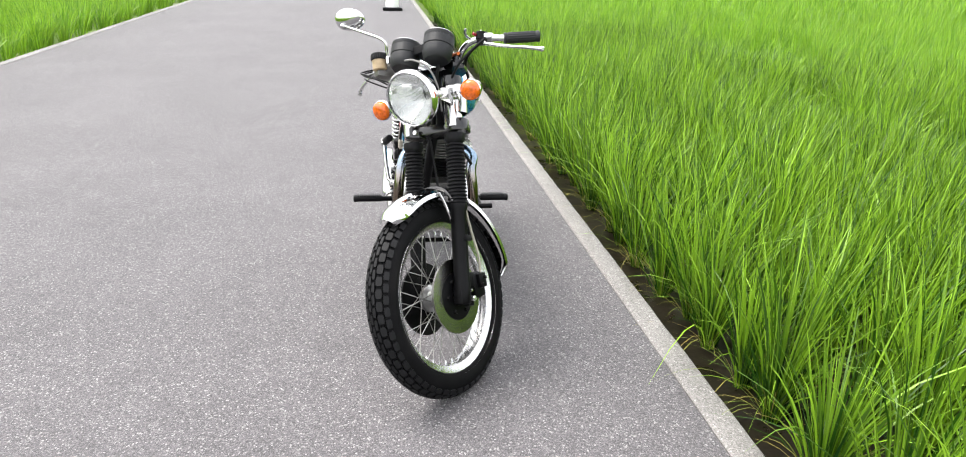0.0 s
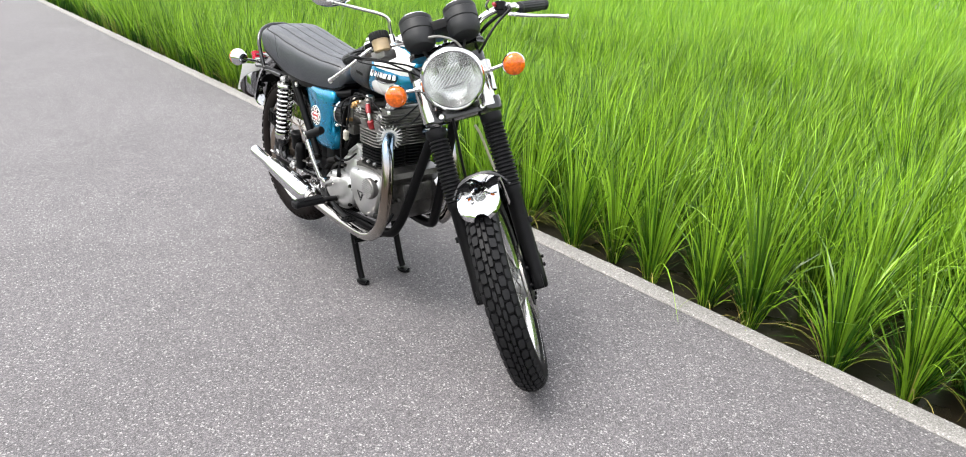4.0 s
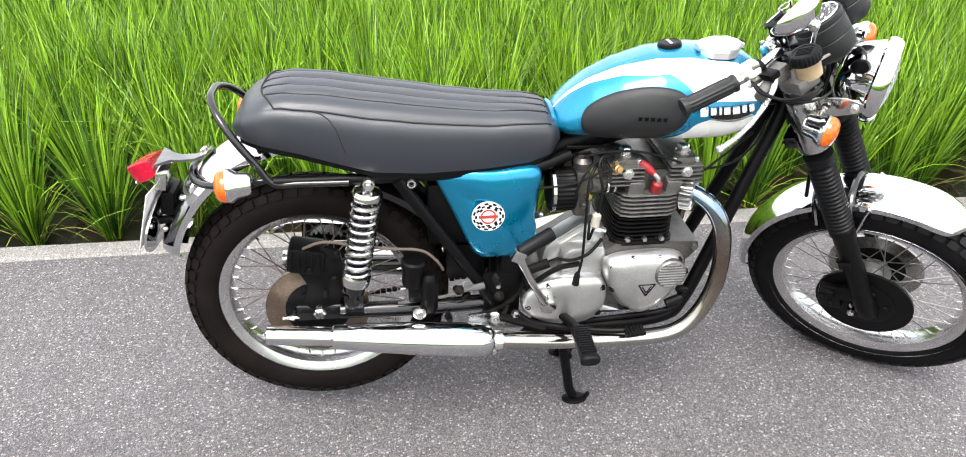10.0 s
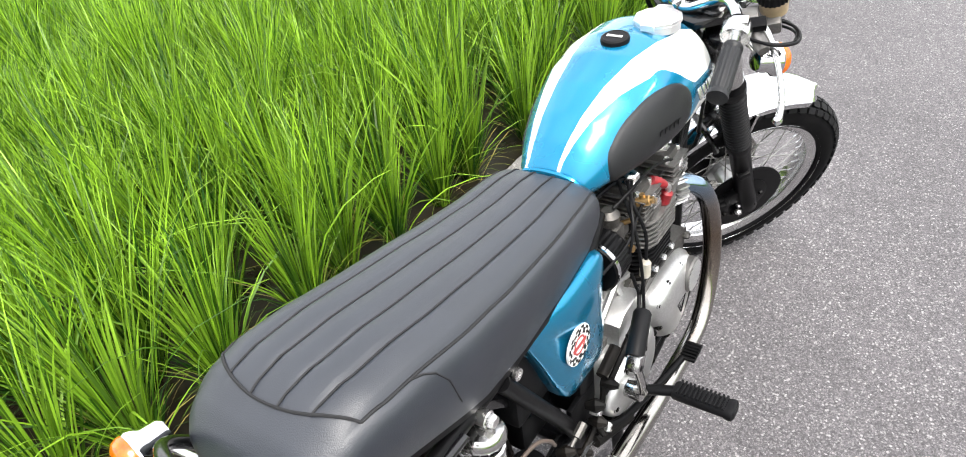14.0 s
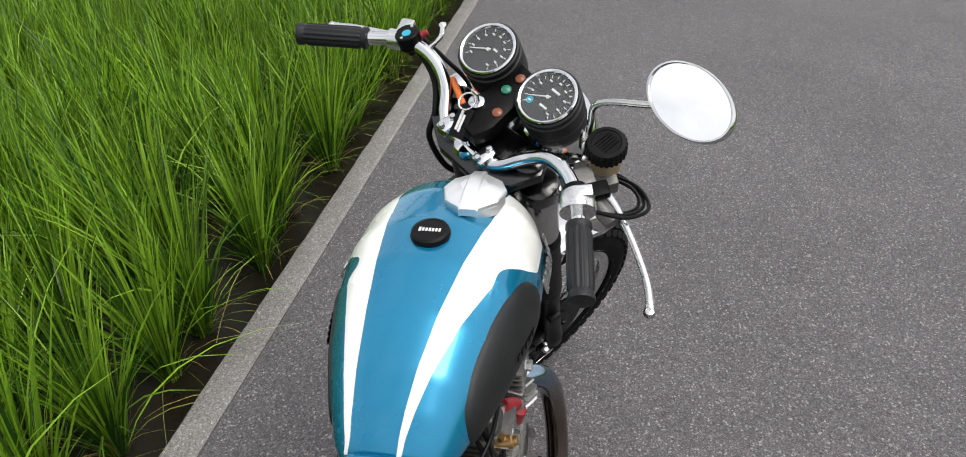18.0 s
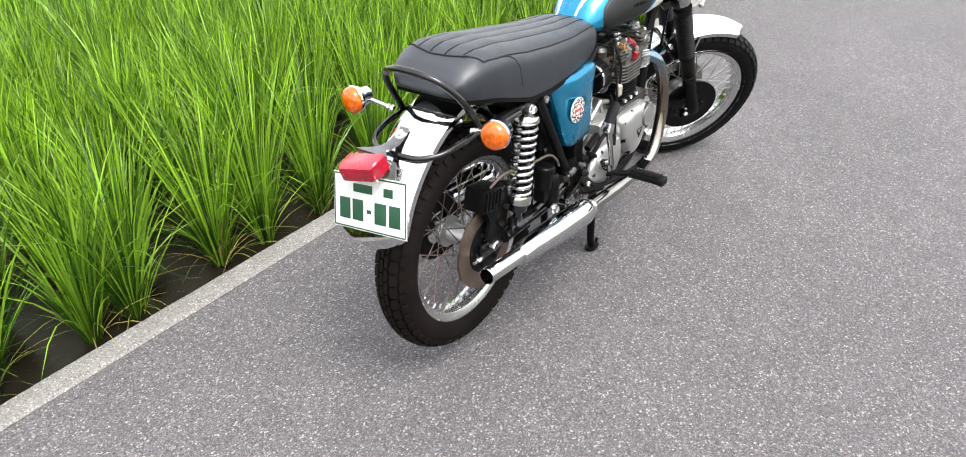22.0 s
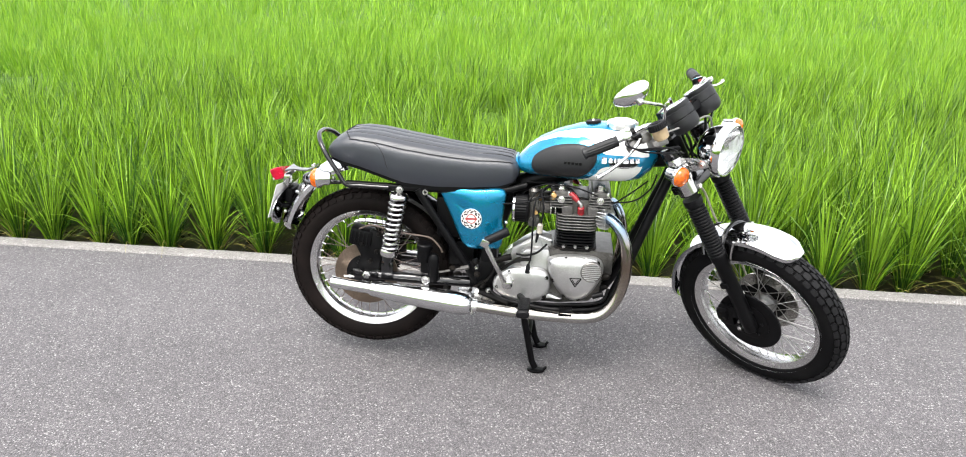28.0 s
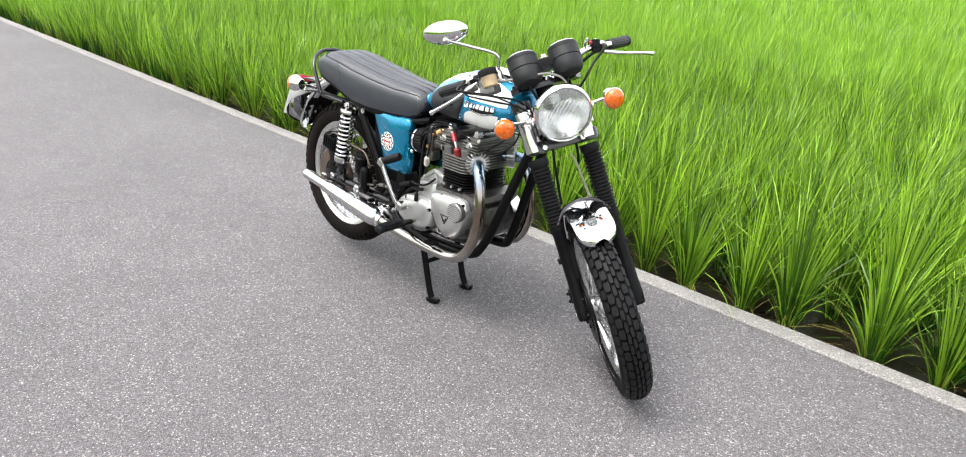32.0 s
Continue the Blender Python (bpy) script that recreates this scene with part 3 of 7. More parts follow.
def tyre_point(R, w, phi, theta, h):
    """On a tyre round the y axis: phi round the wheel, theta across the tread, h above it."""
    r = R - 0.048 + (0.048 + h) * math.cos(theta)
    return (r * math.cos(phi), (w / 2 + h) * math.sin(theta), r * math.sin(phi))


def wheel(name, label, R, w, rim_r, columns, around, depth, rubber, spoke_metal, spoke_count=40):
    """Hub, tyre, tread blocks, rim and spokes of a wheel that turns round y."""
    hub = Geo().lathe([(0.012, -0.075), (0.03, -0.07), (0.046, -0.052), (0.046, -0.04), (0.03, -0.034), (0.03, 0.034), (0.046, 0.04), (0.046, 0.052), (0.03, 0.07), (0.012, 0.075)], axis=(0, 1, 0), n=28)
    w_ob = part(name, hub, CASE, bike, label)
    prof = []
    for k in range(-12, 13):
        th = k / 12 * radians(128)
        prof.append((R - depth - 0.048 + 0.048 * math.cos(th) if abs(th) < 1.57 else R - depth - 0.048 + 0.052 * math.cos(th), (w / 2 - depth * 0.3) * math.sin(th) * (1 if abs(th) < 1.57 else 0.99)))
    prof = [(max(r, rim_r - 0.004), h) for r, h in prof]
    part("tyre", Geo().lathe(prof + [(rim_r - 0.004, 0.03), (rim_r - 0.004, -0.03)], axis=(0, 1, 0), n=96, closed=True), rubber, w_ob)
    tread = Geo()
    for row in range(around):
        for col, (t0, t1, shift, fill) in enumerate(columns):
            p0 = 2 * math.pi * (row + shift) / around
            p1 = p0 + 2 * math.pi / around * fill
            tm, pm = (t0 + t1) / 2, (p0 + p1) / 2
            outline = [(p0, t0 * 0.75 + tm * 0.25), (p0 + (p1 - p0) * 0.2, t0), (p1 - (p1 - p0) * 0.2, t0), (p1, t0 * 0.75 + tm * 0.25),
                       (p1, t1 * 0.75 + tm * 0.25), (p1 - (p1 - p0) * 0.2, t1), (p0 + (p1 - p0) * 0.2, t1), (p0, t1 * 0.75 + tm * 0.25)]
            low = [tyre_point(R, w, p, radians(t), -depth - 0.001) for p, t in outline]
            top = [tyre_point(R, w, pm + (p - pm) * 0.93, radians(tm + (t - tm) * 0.93), 0.0) for p, t in outline]
            k = len(tread.v)
            tread.v += low + top
            tread.f += [(k + i, k + (i + 1) % 8, k + 8 + (i + 1) % 8, k + 8 + i) for i in range(8)] + [tuple(k + 8 + i for i in range(8))]
    part("tread", tread, TREAD if rubber is TYRE else rubber, w_ob, sharp=25)
    rr = rim_r
    rim = Geo().lathe([(rr + 0.006, -0.046), (rr + 0.008, -0.043), (rr + 0.004, -0.038), (rr - 0.012, -0.034), (rr - 0.026, -0.026), (rr - 0.031, -0.014), (rr - 0.032, 0),
                       (rr - 0.031, 0.014), (rr - 0.026, 0.026), (rr - 0.012, 0.034), (rr + 0.004, 0.038), (rr + 0.008, 0.043), (rr + 0.006, 0.046), (rr + 0.002, 0.03), (rr + 0.002, -0.03)], axis=(0, 1, 0), n=96, closed=True)
    for k in range(spoke_count):
        a = 2 * math.pi * (k + 0.5) / spoke_count
        d = Vector((math.cos(a), 0.12 * (1 if k % 2 else -1), math.sin(a)))
        rim.lathe([(0.0031, 0.0), (0.0031, 0.010), (0.002, 0.014)], Vector((math.cos(a), 0, math.sin(a))) * (rr - 0.03), -d, 6)
    part("rim", rim, ALLOY, w_ob, "polished alloy rim", sharp=30)
    shared = {}
    for k in range(spoke_count):
        a = 2 * math.pi * (k + 0.5) / spoke_count
        side = 1 if k % 2 else -1
        lead = radians(58) * (1 if (k // 2) % 2 else -1)
        p = Vector((math.cos(a), 0, math.sin(a))) * (rr - 0.032)
        q = Vector((math.cos(a + lead) * 0.043, side * 0.046, math.sin(a + lead) * 0.043))
        if "spoke" not in shared:
            shared["spoke"] = mesh_of("spoke", Geo().tube([(0, 0, 0), (0, 0, (p - q).length)], 0.0016, 6), spoke_metal)
        m = Matrix.Translation(q) @ (p - q).to_track_quat("Z", "Y").to_matrix().to_4x4()
        part("spoke", shared["spoke"], spoke_metal, w_ob, m=m)
    return w_ob


def brake_disc(parent, y, r, material, label, bolt_side):
    d = Geo().lathe([(0.062, y - 0.0035), (r, y - 0.0035), (r, y + 0.0035), (0.062, y + 0.0035)], axis=(0, 1, 0), n=64, closed=True)
    disc = part("brake_disc", d, material, parent, label)
    bell = Geo().lathe([(0.03, y + bolt_side * 0.010), (0.05, y + bolt_side * 0.010), (0.078, y + bolt_side * 0.006), (0.078, y - bolt_side * 0.004), (0.03, y - bolt_side * 0.008)], axis=(0, 1, 0), n=32, closed=True)
    for k in range(6):
        a = k * math.pi / 3
        bell.bolt((0.056 * math.cos(a), y + bolt_side * 0.008, 0.056 * math.sin(a)), (0, bolt_side, 0), 0.007, 0.008)
    part("disc_bell", bell, SATIN, parent, m=None)
    return disc


FRONT_COLUMNS = [(-66, -44, 0.0, 0.78), (-41, -17, 0.5, 0.8), (-14, -1.5, 0.05, 0.82), (1.5, 14, 0.55, 0.82), (17, 41, 0.0, 0.8), (44, 66, 0.5, 0.78)]
OLD_SPOKE = surface("dull_rusty_spoke", (0.16, 0.125, 0.115), 0.5, 0.7, vary=0.3, scale=40)
REAR_COLUMNS = [(-70, -46, 0.0, 0.72), (-42, -18, 0.4, 0.84), (-14, -1.2, 0.1, 0.9), (1.2, 14, 0.5, 0.9), (18, 42, 0.1, 0.84), (46, 70, 0.5, 0.72)]
AXLE = (0.052, 0.0, -0.638)
front = wheel("front_wheel", "spoked front wheel with chunky block tyre", 0.331, 0.102, 0.252, FRONT_COLUMNS, 54, 0.0085, TYRE, SPOKE)
front.matrix_basis = Matrix.Translation((-0.012, 0.0, -0.004)) @ LOWER_FORK @ Matrix.Translation(AXLE) @ pose(0, 0, 0, 0, 8, 0)
brake_disc(front, -0.066, 0.122, SATIN, "black painted brake disc", -1)
brake_disc(front, 0.066, 0.122, DISC, "bare steel brake disc", 1)
rear = wheel("rear_wheel", "spoked rear wheel with worn brownish tyre", 0.327, 0.110, 0.246, REAR_COLUMNS, 54, 0.0075, OLD_TYRE, OLD_SPOKE)
rear.matrix_basis = Matrix.Translation((-0.006, 0, 0.354))
brake_disc(rear, -0.082, 0.125, RUST_STEEL, "brown stained steel brake disc", -1)
sprocket = Geo()
for k in range(47):
    a = 2 * math.pi * k / 47
    sprocket.box((0.094 * math.cos(a), 0.085, 0.094 * math.sin(a)), (0.008, 0.006, 0.006), (0, -math.degrees(a), 0))
sprocket.lathe([(0.05, 0.082), (0.092, 0.082), (0.092, 0.088), (0.05, 0.088)], axis=(0, 1, 0), n=47, closed=True)
part("sprocket", sprocket, GRIME, rear)
axle_nut = Geo().tube([(0, -0.116, 0.358), (0, 0.116, 0.358)], 0.009, 12)
for s in SIDES:
    axle_nut.lathe([(0.015, 0), (0.015, 0.012), (0.012, 0.015)], (0, s * 0.102, 0.358), (0, s, 0), 6)
part("rear_axle", axle_nut, STEEL, bike)

# frame and swinging arm
tubes = Geo()
tubes.tube(spline([(1.125, 0, 0.85), (1.0, 0, 0.835), (0.85, 0, 0.80), (0.62, 0, 0.74), (0.54, 0, 0.68), (0.49, 0, 0.56), (0.46, 0, 0.42), (0.47, 0, 0.30)], 6), 0.034, 14)
tubes.tube([(1.185, 0, 0.768), (1.085, 0, 0.958)], 0.032, 16)
for s in SIDES:
    tubes.tube(spline([(1.13, s * 0.02, 0.85), (1.103, s * 0.03, 0.765), (1.070, s * 0.04, 0.680), (1.016, s * 0.055, 0.535), (0.972, s * 0.067, 0.415), (0.93, s * 0.08, 0.318), (0.88, s * 0.093, 0.272), (0.72, s * 0.105, 0.262), (0.5, s * 0.105, 0.28), (0.44, s * 0.1, 0.36)], 6), 0.0175, 12)
    tubes.tube(spline([(0.60, s * 0.07, 0.735), (0.5, s * 0.092, 0.715), (0.3, s * 0.10, 0.714), (0.12, s * 0.107, 0.716), (-0.06, s * 0.117, 0.722)], 5), 0.0135, 10)
    tubes.tube([(0.205, s * 0.112, 0.712), (0.30, s * 0.11, 0.56), (0.385, s * 0.105, 0.425), (0.43, s * 0.1, 0.34)], 0.0145, 10)
    tubes.box((0.445, s * 0.1, 0.375), (0.09, 0.012, 0.13), bevel=0.003)
    tubes.tube([(0.235, s * 0.10, 0.705), (0.235, s * 0.118, 0.705)], 0.012, 12)
part("bike_frame", tubes, SATIN, bike, "black enamelled tubular frame")
ring = Geo().lathe([(0.005, 0), (0.010, 0), (0.010, 0.006), (0.006, 0.006)], (0.235, -0.118, 0.705), (0, -1, 0), 18, closed=True)
part("frame_eye", ring, STEEL, bike)
arm = Geo()
for s in SIDES:
    arm.tube([(0.42, s * 0.085, 0.345), (0.25, s * 0.1, 0.351), (0.05, s * 0.103, 0.358)], 0.02, 10)
    arm.box((0.0, s * 0.1, 0.358), (0.11, 0.012, 0.045), bevel=0.004)
    arm.box((0.085, s * 0.118, 0.385), (0.045, 0.016, 0.06), bevel=0.004)
arm.tube([(0.42, -0.1, 0.345), (0.42, 0.1, 0.345)], 0.026, 14)
part("swinging_arm", arm, BLACK, bike)
for s in SIDES:
    adjust = Geo().tube([(-0.09, s * 0.103, 0.345), (-0.05, s * 0.103, 0.345)], 0.004, 8)
    adjust.bolt((-0.062, s * 0.103, 0.345), (-1, 0, 0), 0.008, 0.01)
    part("chain_adjuster", adjust, STEEL, bike)

# rear suspension
for s in SIDES:
    top, low = Vector((0.142, s * 0.121, 0.712)), Vector((0.083, s * 0.126, 0.402))
    way = (low - top).normalized()
    L = (low - top).length
    body = Geo().tube([top + way * 0.01, low], [0.011, 0.013], 12)
    body.tube([top + way * 0.21, top + way * (L - 0.03)], 0.025, 16)
    body.lathe([(0.016, -0.011), (0.016, 0.011)], low, (0, 1, 0), 14)
    shock = part("shock_absorber", body, BLACK, bike, "shock absorber with bright exposed spring")
    q, coil = way.to_track_quat("Z", "Y"), []
    turns, steps = 10.5, 16
    for k in range(int(turns * steps)):
        a = 2 * math.pi * k / steps
        coil.append(top + q @ Vector((0.0285 * math.cos(a), 0.0285 * math.sin(a), 0.034 + 0.205 * k / (turns * steps))))
    part("spring", Geo().tube(coil, 0.0052, 8), ALLOY, shock, "bright steel coil spring")
    part("spring_cup", Geo().lathe([(0.012, 0.012), (0.031, 0.018), (0.035, 0.024), (0.035, 0.034), (0.026, 0.038)], top, way, 20), WORN_CHROME, shock)
    part("spring_cup", Geo().lathe([(0.026, 0.236), (0.034, 0.238), (0.036, 0.245), (0.034, 0.262), (0.02, 0.266)], top, way, 20), WORN_CHROME, shock)
    part("shock_bolt", Geo().lathe([(0.013, -0.012), (0.013, 0.012)], top, (0, 1, 0), 14).bolt(top + Vector((0, s * 0.012, 0)), (0, s, 0), 0.011, 0.012), STEEL, shock)


def arc_guard(centre, R, a0, a1, half, n=40, sag=0.022, thick=0.002, lip=0.012):
    """A mudguard: a curved strip round y, its section bowed, with turned-down edges."""
    g, rings = Geo(), []
    cols = [(-1.0, -lip), (-0.99, 0.0)] + [(u, 0) for u in (-0.9, -0.7, -0.45, -0.15, 0.15, 0.45, 0.7, 0.9)] + [(0.99, 0.0), (1.0, -lip)]
    for k in range(n + 1):
        a = radians(a0 + (a1 - a0) * k / n)
        end = min(1.0, (min(k, n - k) + 0.25) / 5.0)
        narrow = math.sqrt(1 - (1 - end) ** 2.4)
        line = []
        for off in (0.0, -thick):
            pts = [(u * half * narrow, R - sag * u * u + extra + off) for u, extra in cols]
            line += pts if off == 0.0 else pts[::-1]
        rings.append([(centre[0] + r * math.cos(a), y, centre[1] + r * math.sin(a)) for y, r in line])
    return g.rings(rings)


GC, GR = (0.037, 0.42), 0.409
guard = part("rear_mudguard", arc_guard(GC, GR, 98, 168, 0.074, sag=0.038), CHROME, bike, "chromed rear mudguard")
part("inner_guard", arc_guard((0.02, 0.345), 0.372, 20, 75, 0.07), BLACK, bike)
# dark reflection of the rail in the chrome, drawn as a thin black band
reflection_band = Geo().tube([(GC[0] + (GR + 0.002 - 0.038 * (y / 0.078) ** 2) * math.cos(radians(a)), y, GC[1] + (GR + 0.002 - 0.038 * (y / 0.078) ** 2) * math.sin(radians(a))) for a, y in [(112 + 5 * (1 - (k / 5) ** 2), 0.078 * k / 5) for k in range(-5, 6)]], 0.0022, 8)
part("mudguard_seam", reflection_band, BLACK, guard)
for y, a in ((0.03, 158), (-0.03, 158), (0.045, 143), (-0.045, 143)):
    p = Vector((GC[0] + (GR - 0.038 * (y / 0.078) ** 2 - 0.001) * math.cos(radians(a)), y, GC[1] + (GR - 0.038 * (y / 0.078) ** 2 - 0.001) * math.sin(radians(a))))
    part("mudguard_bolt", Geo().lathe([(0.007, -0.003), (0.007, 0.004), (0.004, 0.006)], p, (math.cos(radians(a)), 0, math.sin(radians(a))), 10), STEEL, guard)

rail = Geo().tube(spline([(0.1, -0.122, 0.716), (0.0, -0.122, 0.718), (-0.06, -0.122, 0.722), (-0.09, -0.12, 0.765), (-0.13, -0.112, 0.825), (-0.16, -0.085, 0.866), (-0.178, -0.04, 0.886), (-0.181, 0, 0.889),
                          (-0.178, 0.04, 0.886), (-0.16, 0.085, 0.866), (-0.13, 0.112, 0.825), (-0.09, 0.12, 0.765), (-0.06, 0.122, 0.722), (0.0, 0.122, 0.718), (0.1, 0.122, 0.716)], 6), 0.0085, 12)
part("grab_rail", rail, BLACK, bike, "black tubular grab rail behind the seat")
rail = Geo().tube(spline([(-0.07, -0.118, 0.728), (-0.14, -0.116, 0.722), (-0.2, -0.1, 0.712), (-0.24, -0.06, 0.708), (-0.255, 0, 0.712), (-0.24, 0.06, 0.708), (-0.2, 0.1, 0.712), (-0.14, 0.116, 0.722), (-0.07, 0.118, 0.728)], 6), 0.0075, 10)
part("lower_rail", rail, BLACK, bike)

# tail lamp and plate
DULL_STEEL = surface("dull_bracket_steel", (0.2, 0.2, 0.205), 0.32, 0.9, vary=0.2, scale=30, fine=0.2, fine_scale=220)
bracket = Geo().rings([[(x, -w, z), (x, w, z), (x, w, z + 0.006), (x, -w, z + 0.006)] for x, w, z in ((-0.205, 0.013, 0.779), (-0.225, 0.014, 0.766), (-0.245, 0.014, 0.758), (-0.275, 0.0145, 0.757), (-0.295, 0.019, 0.76), (-0.308, 0.032, 0.7615), (-0.322, 0.047, 0.762))])
tail = part("tail_lamp", bracket, DULL_STEEL, bike, "red tail lamp on a dull steel bracket", m=pose(0.001, 0, -0.026))
lens = Geo().rings([[(-0.35 + h * 0.94 - v * 0.34 * tall, 0.002 + u * wide, 0.742 + h * 0.34 + v * 0.94 * tall - u * 0.012) for u, v in ((-1, -0.85), (-0.92, -1), (0.92, -1), (1, -0.85), (1, 0.85), (0.92, 1), (-0.92, 1), (-1, 0.85))] for h, wide, tall in ((0.024, 0.054, 0.021), (0.0, 0.055, 0.0235), (-0.018, 0.053, 0.0225), (-0.027, 0.047, 0.019), (-0.03, 0.028, 0.011))])
part("lens", lens, RED, tail, "ribbed red plastic lens")
part("lamp_housing", Geo().box((-0.315, 0, 0.73), (0.026, 0.112, 0.046), (0, 12, 0), 0.008), WORN_CHROME, tail, "chromed lamp housing")
for s in SIDES:
    part("lens_screw", Geo().bolt((-0.364, s * 0.051, 0.73), (-1, 0, 0), 0.004, 0.004), STEEL, tail)
part("plate_mount", Geo().box((-0.318, 0, 0.665), (0.03, 0.08, 0.06), (0, 12, 0), 0.01).tube([(-0.3, 0.03, 0.625), (-0.345, 0.03, 0.62)], 0.01, 10).tube([(-0.3, -0.03, 0.625), (-0.345, -0.03, 0.62)], 0.01, 10), SATIN, tail)
part("bracket_bolt", Geo().lathe([(0.015, 0.0), (0.015, 0.003), (0.009, 0.004), (0.009, 0.011), (0.006, 0.013)], (-0.22, 0, 0.772), (-0.5, 0, 1), 12), STEEL, tail)
PLATE = pose(-0.349, -0.004, 0.622, -8, 0, 0) @ pose(0, 0, 0, 90 - 16, 0, -90)
plate = part("number_plate", Geo().box((0, 0, 0), (0.232, 0.132, 0.002), (0, 0, 0), 0.0008), PAPER, bike, "white plate with green marks", m=PLATE)
rim_line = Geo()
for cx, cy, sx, sy in ((0, 0.062, 0.226, 0.003), (0, -0.062, 0.226, 0.003), (0.1125, 0, 0.003, 0.124), (-0.1125, 0, 0.003, 0.124)):
    rim_line.box((cx, cy, 0.0012), (sx, sy, 0.0016))
part("plate_border", rim_line, GREEN_INK, plate)
for cx, wide in ((-0.078, 0.034), (-0.036, 0.034), (0.0, 0.014), (0.036, 0.036), (0.08, 0.034)):
    tall = 0.05 if wide > 0.02 else 0.009
    part("plate_bar", Geo().box((cx, -0.018, 0.0014), (wide, tall, 0.0018), (0, 0, 0), 0.0006), GREEN_INK, plate)
for cx, wide in ((-0.02, 0.06), (0.06, 0.028)):
    part("plate_bar", Geo().box((cx, 0.034, 0.0014), (wide, 0.02, 0.0018), (0, 0, 0), 0.0006), GREEN_INK, plate)
back = Geo().plate([(0.115 * math.cos(a) if abs(math.cos(a)) > 0.2 else 0.115 * math.cos(a), -0.03 + 0.075 * math.sin(a)) for a in [2 * math.pi * k / 28 for k in range(28)]], 2, -0.012, -0.006, 0.002)
part("plate_backing", back, CHROME, plate)


def indicator(at, face, stem_from, m, label):
    """A round amber turn signal with a chromed body on a stem."""
    at, face = Vector(at), Vector(face).normalized()
    body = Geo().lathe([(0.010, -0.05), (0.020, -0.048), (0.024, -0.042), (0.027, -0.02), (0.034, -0.012), (0.036, -0.004), (0.034, 0.0), (0.025, 0.001)], at, face, 28)
    ob = part("turn_signal", body, CHROME, bike, label, m)
    part("lens", Geo().lathe([(0.0335, 0.0), (0.034, 0.006), (0.031, 0.014), (0.024, 0.02), (0.012, 0.0235), (0.0, 0.0245)], at, face, 28), AMBER, ob, "round amber lens")
    stem = Vector(stem_from)
    root = at - face * 0.03
    way = (root - stem).normalized()
    part("stem", Geo().tube([stem, root], 0.0055, 10).lathe([(0.009, 0), (0.009, 0.008)], stem, way, 6).lathe([(0.008, 0.012), (0.008, 0.019)], stem, way, 6), WORN_CHROME, ob)
    return ob


for s in SIDES:
    indicator((-0.136 if s < 0 else -0.155, s * 0.210, 0.765), (-1, s * 0.12, 0.0), (-0.105, s * 0.122, 0.742), None, "amber turn signal on a chromed stem")
    indicator((0.122, 0.005 + s * 0.187, -0.008), (0.883, s * 0.1, -0.469), (0.10, s * 0.105, -0.002), STEER, "amber turn signal beside the headlamp")

# seat
SEAT_TOP = [(-0.14, 0.835), (-0.125, 0.862), (-0.10, 0.884), (-0.06, 0.905), (-0.02, 0.912), (0.06, 0.906), (0.14, 0.892), (0.22, 0.880), (0.32, 0.864), (0.42, 0.852), (0.50, 0.846), (0.54, 0.838), (0.562, 0.822), (0.572, 0.80)]
SEAT_LOW = [(-0.14, 0.825), (-0.10, 0.812), (0.0, 0.79), (0.083, 0.762), (0.158, 0.738), (0.267, 0.728), (0.40, 0.728), (0.50, 0.735), (0.55, 0.75), (0.572, 0.775)]
SEAT_HALF = [(-0.14, 0.06), (-0.13, 0.088), (-0.11, 0.108), (-0.07, 0.124), (0.0, 0.132), (0.12, 0.133), (0.25, 0.128), (0.38, 0.118), (0.5, 0.108), (0.55, 0.1), (0.572, 0.08)]
SEAT_LINES = (-0.88, -0.53, -0.18, 0.18, 0.53, 0.88)


def seat_fold(f):
    """Share of the way round the seat's section at which f of its half width is reached."""
    return math.copysign(math.asin(abs(f) ** (1 / 0.62)) / 2.15, f)


def seat_point(x, a, lift=0.0):
    """On the seat: a from -1 (lower edge) over the crown to +1."""
    w, zt, zl = along(SEAT_HALF, x), along(SEAT_TOP, x), along(SEAT_LOW, x)
    phi = a * 2.15
    f = math.copysign(abs(math.sin(phi)) ** 0.62, phi) if abs(phi) < 1.57 else math.copysign(1 - 0.06 * ((abs(phi) - 1.57) / 0.58) ** 2, phi)
    c = math.cos(phi)
    drop = (1 - c**0.62) if c > 0 else 1 + (abs(phi) - 1.57) / 0.58 * 0.7
    z = zt - (zt - zl) * drop / 1.7
    puff = 0.0055 * min(1.0, max(0.0, (0.55 - x) * 8), max(0.0, (x + 0.075) * 14))
    if abs(f) < 0.95 and c > 0:
        near = min(abs(f - k) for k in SEAT_LINES)
        z -= puff * max(0.0, 1 - near / 0.10) ** 1.6
    # broad creases of the stretched cover
    z += 0.0012 * noise.noise((x * 14, f * 3, 1.0)) * (1 if c > 0 else 0)
    return (x, f * w, z + lift)


folds = [k / 30 for k in range(-30, 31)]
folds = sorted(set(folds + [seat_fold(f + d) for f in SEAT_LINES for d in (-0.06, -0.03, -0.012, 0.0, 0.012, 0.03, 0.06)]))
rings = []
for x in np.concatenate([np.linspace(-0.14, -0.09, 10), np.linspace(-0.085, 0.53, 46), np.linspace(0.536, 0.572, 8)]):
    rings.append([seat_point(float(x), k) for k in folds])
seat = part("seat", Geo().rings(rings), VINYL, bike, "long black ribbed vinyl dual seat", sharp=60)
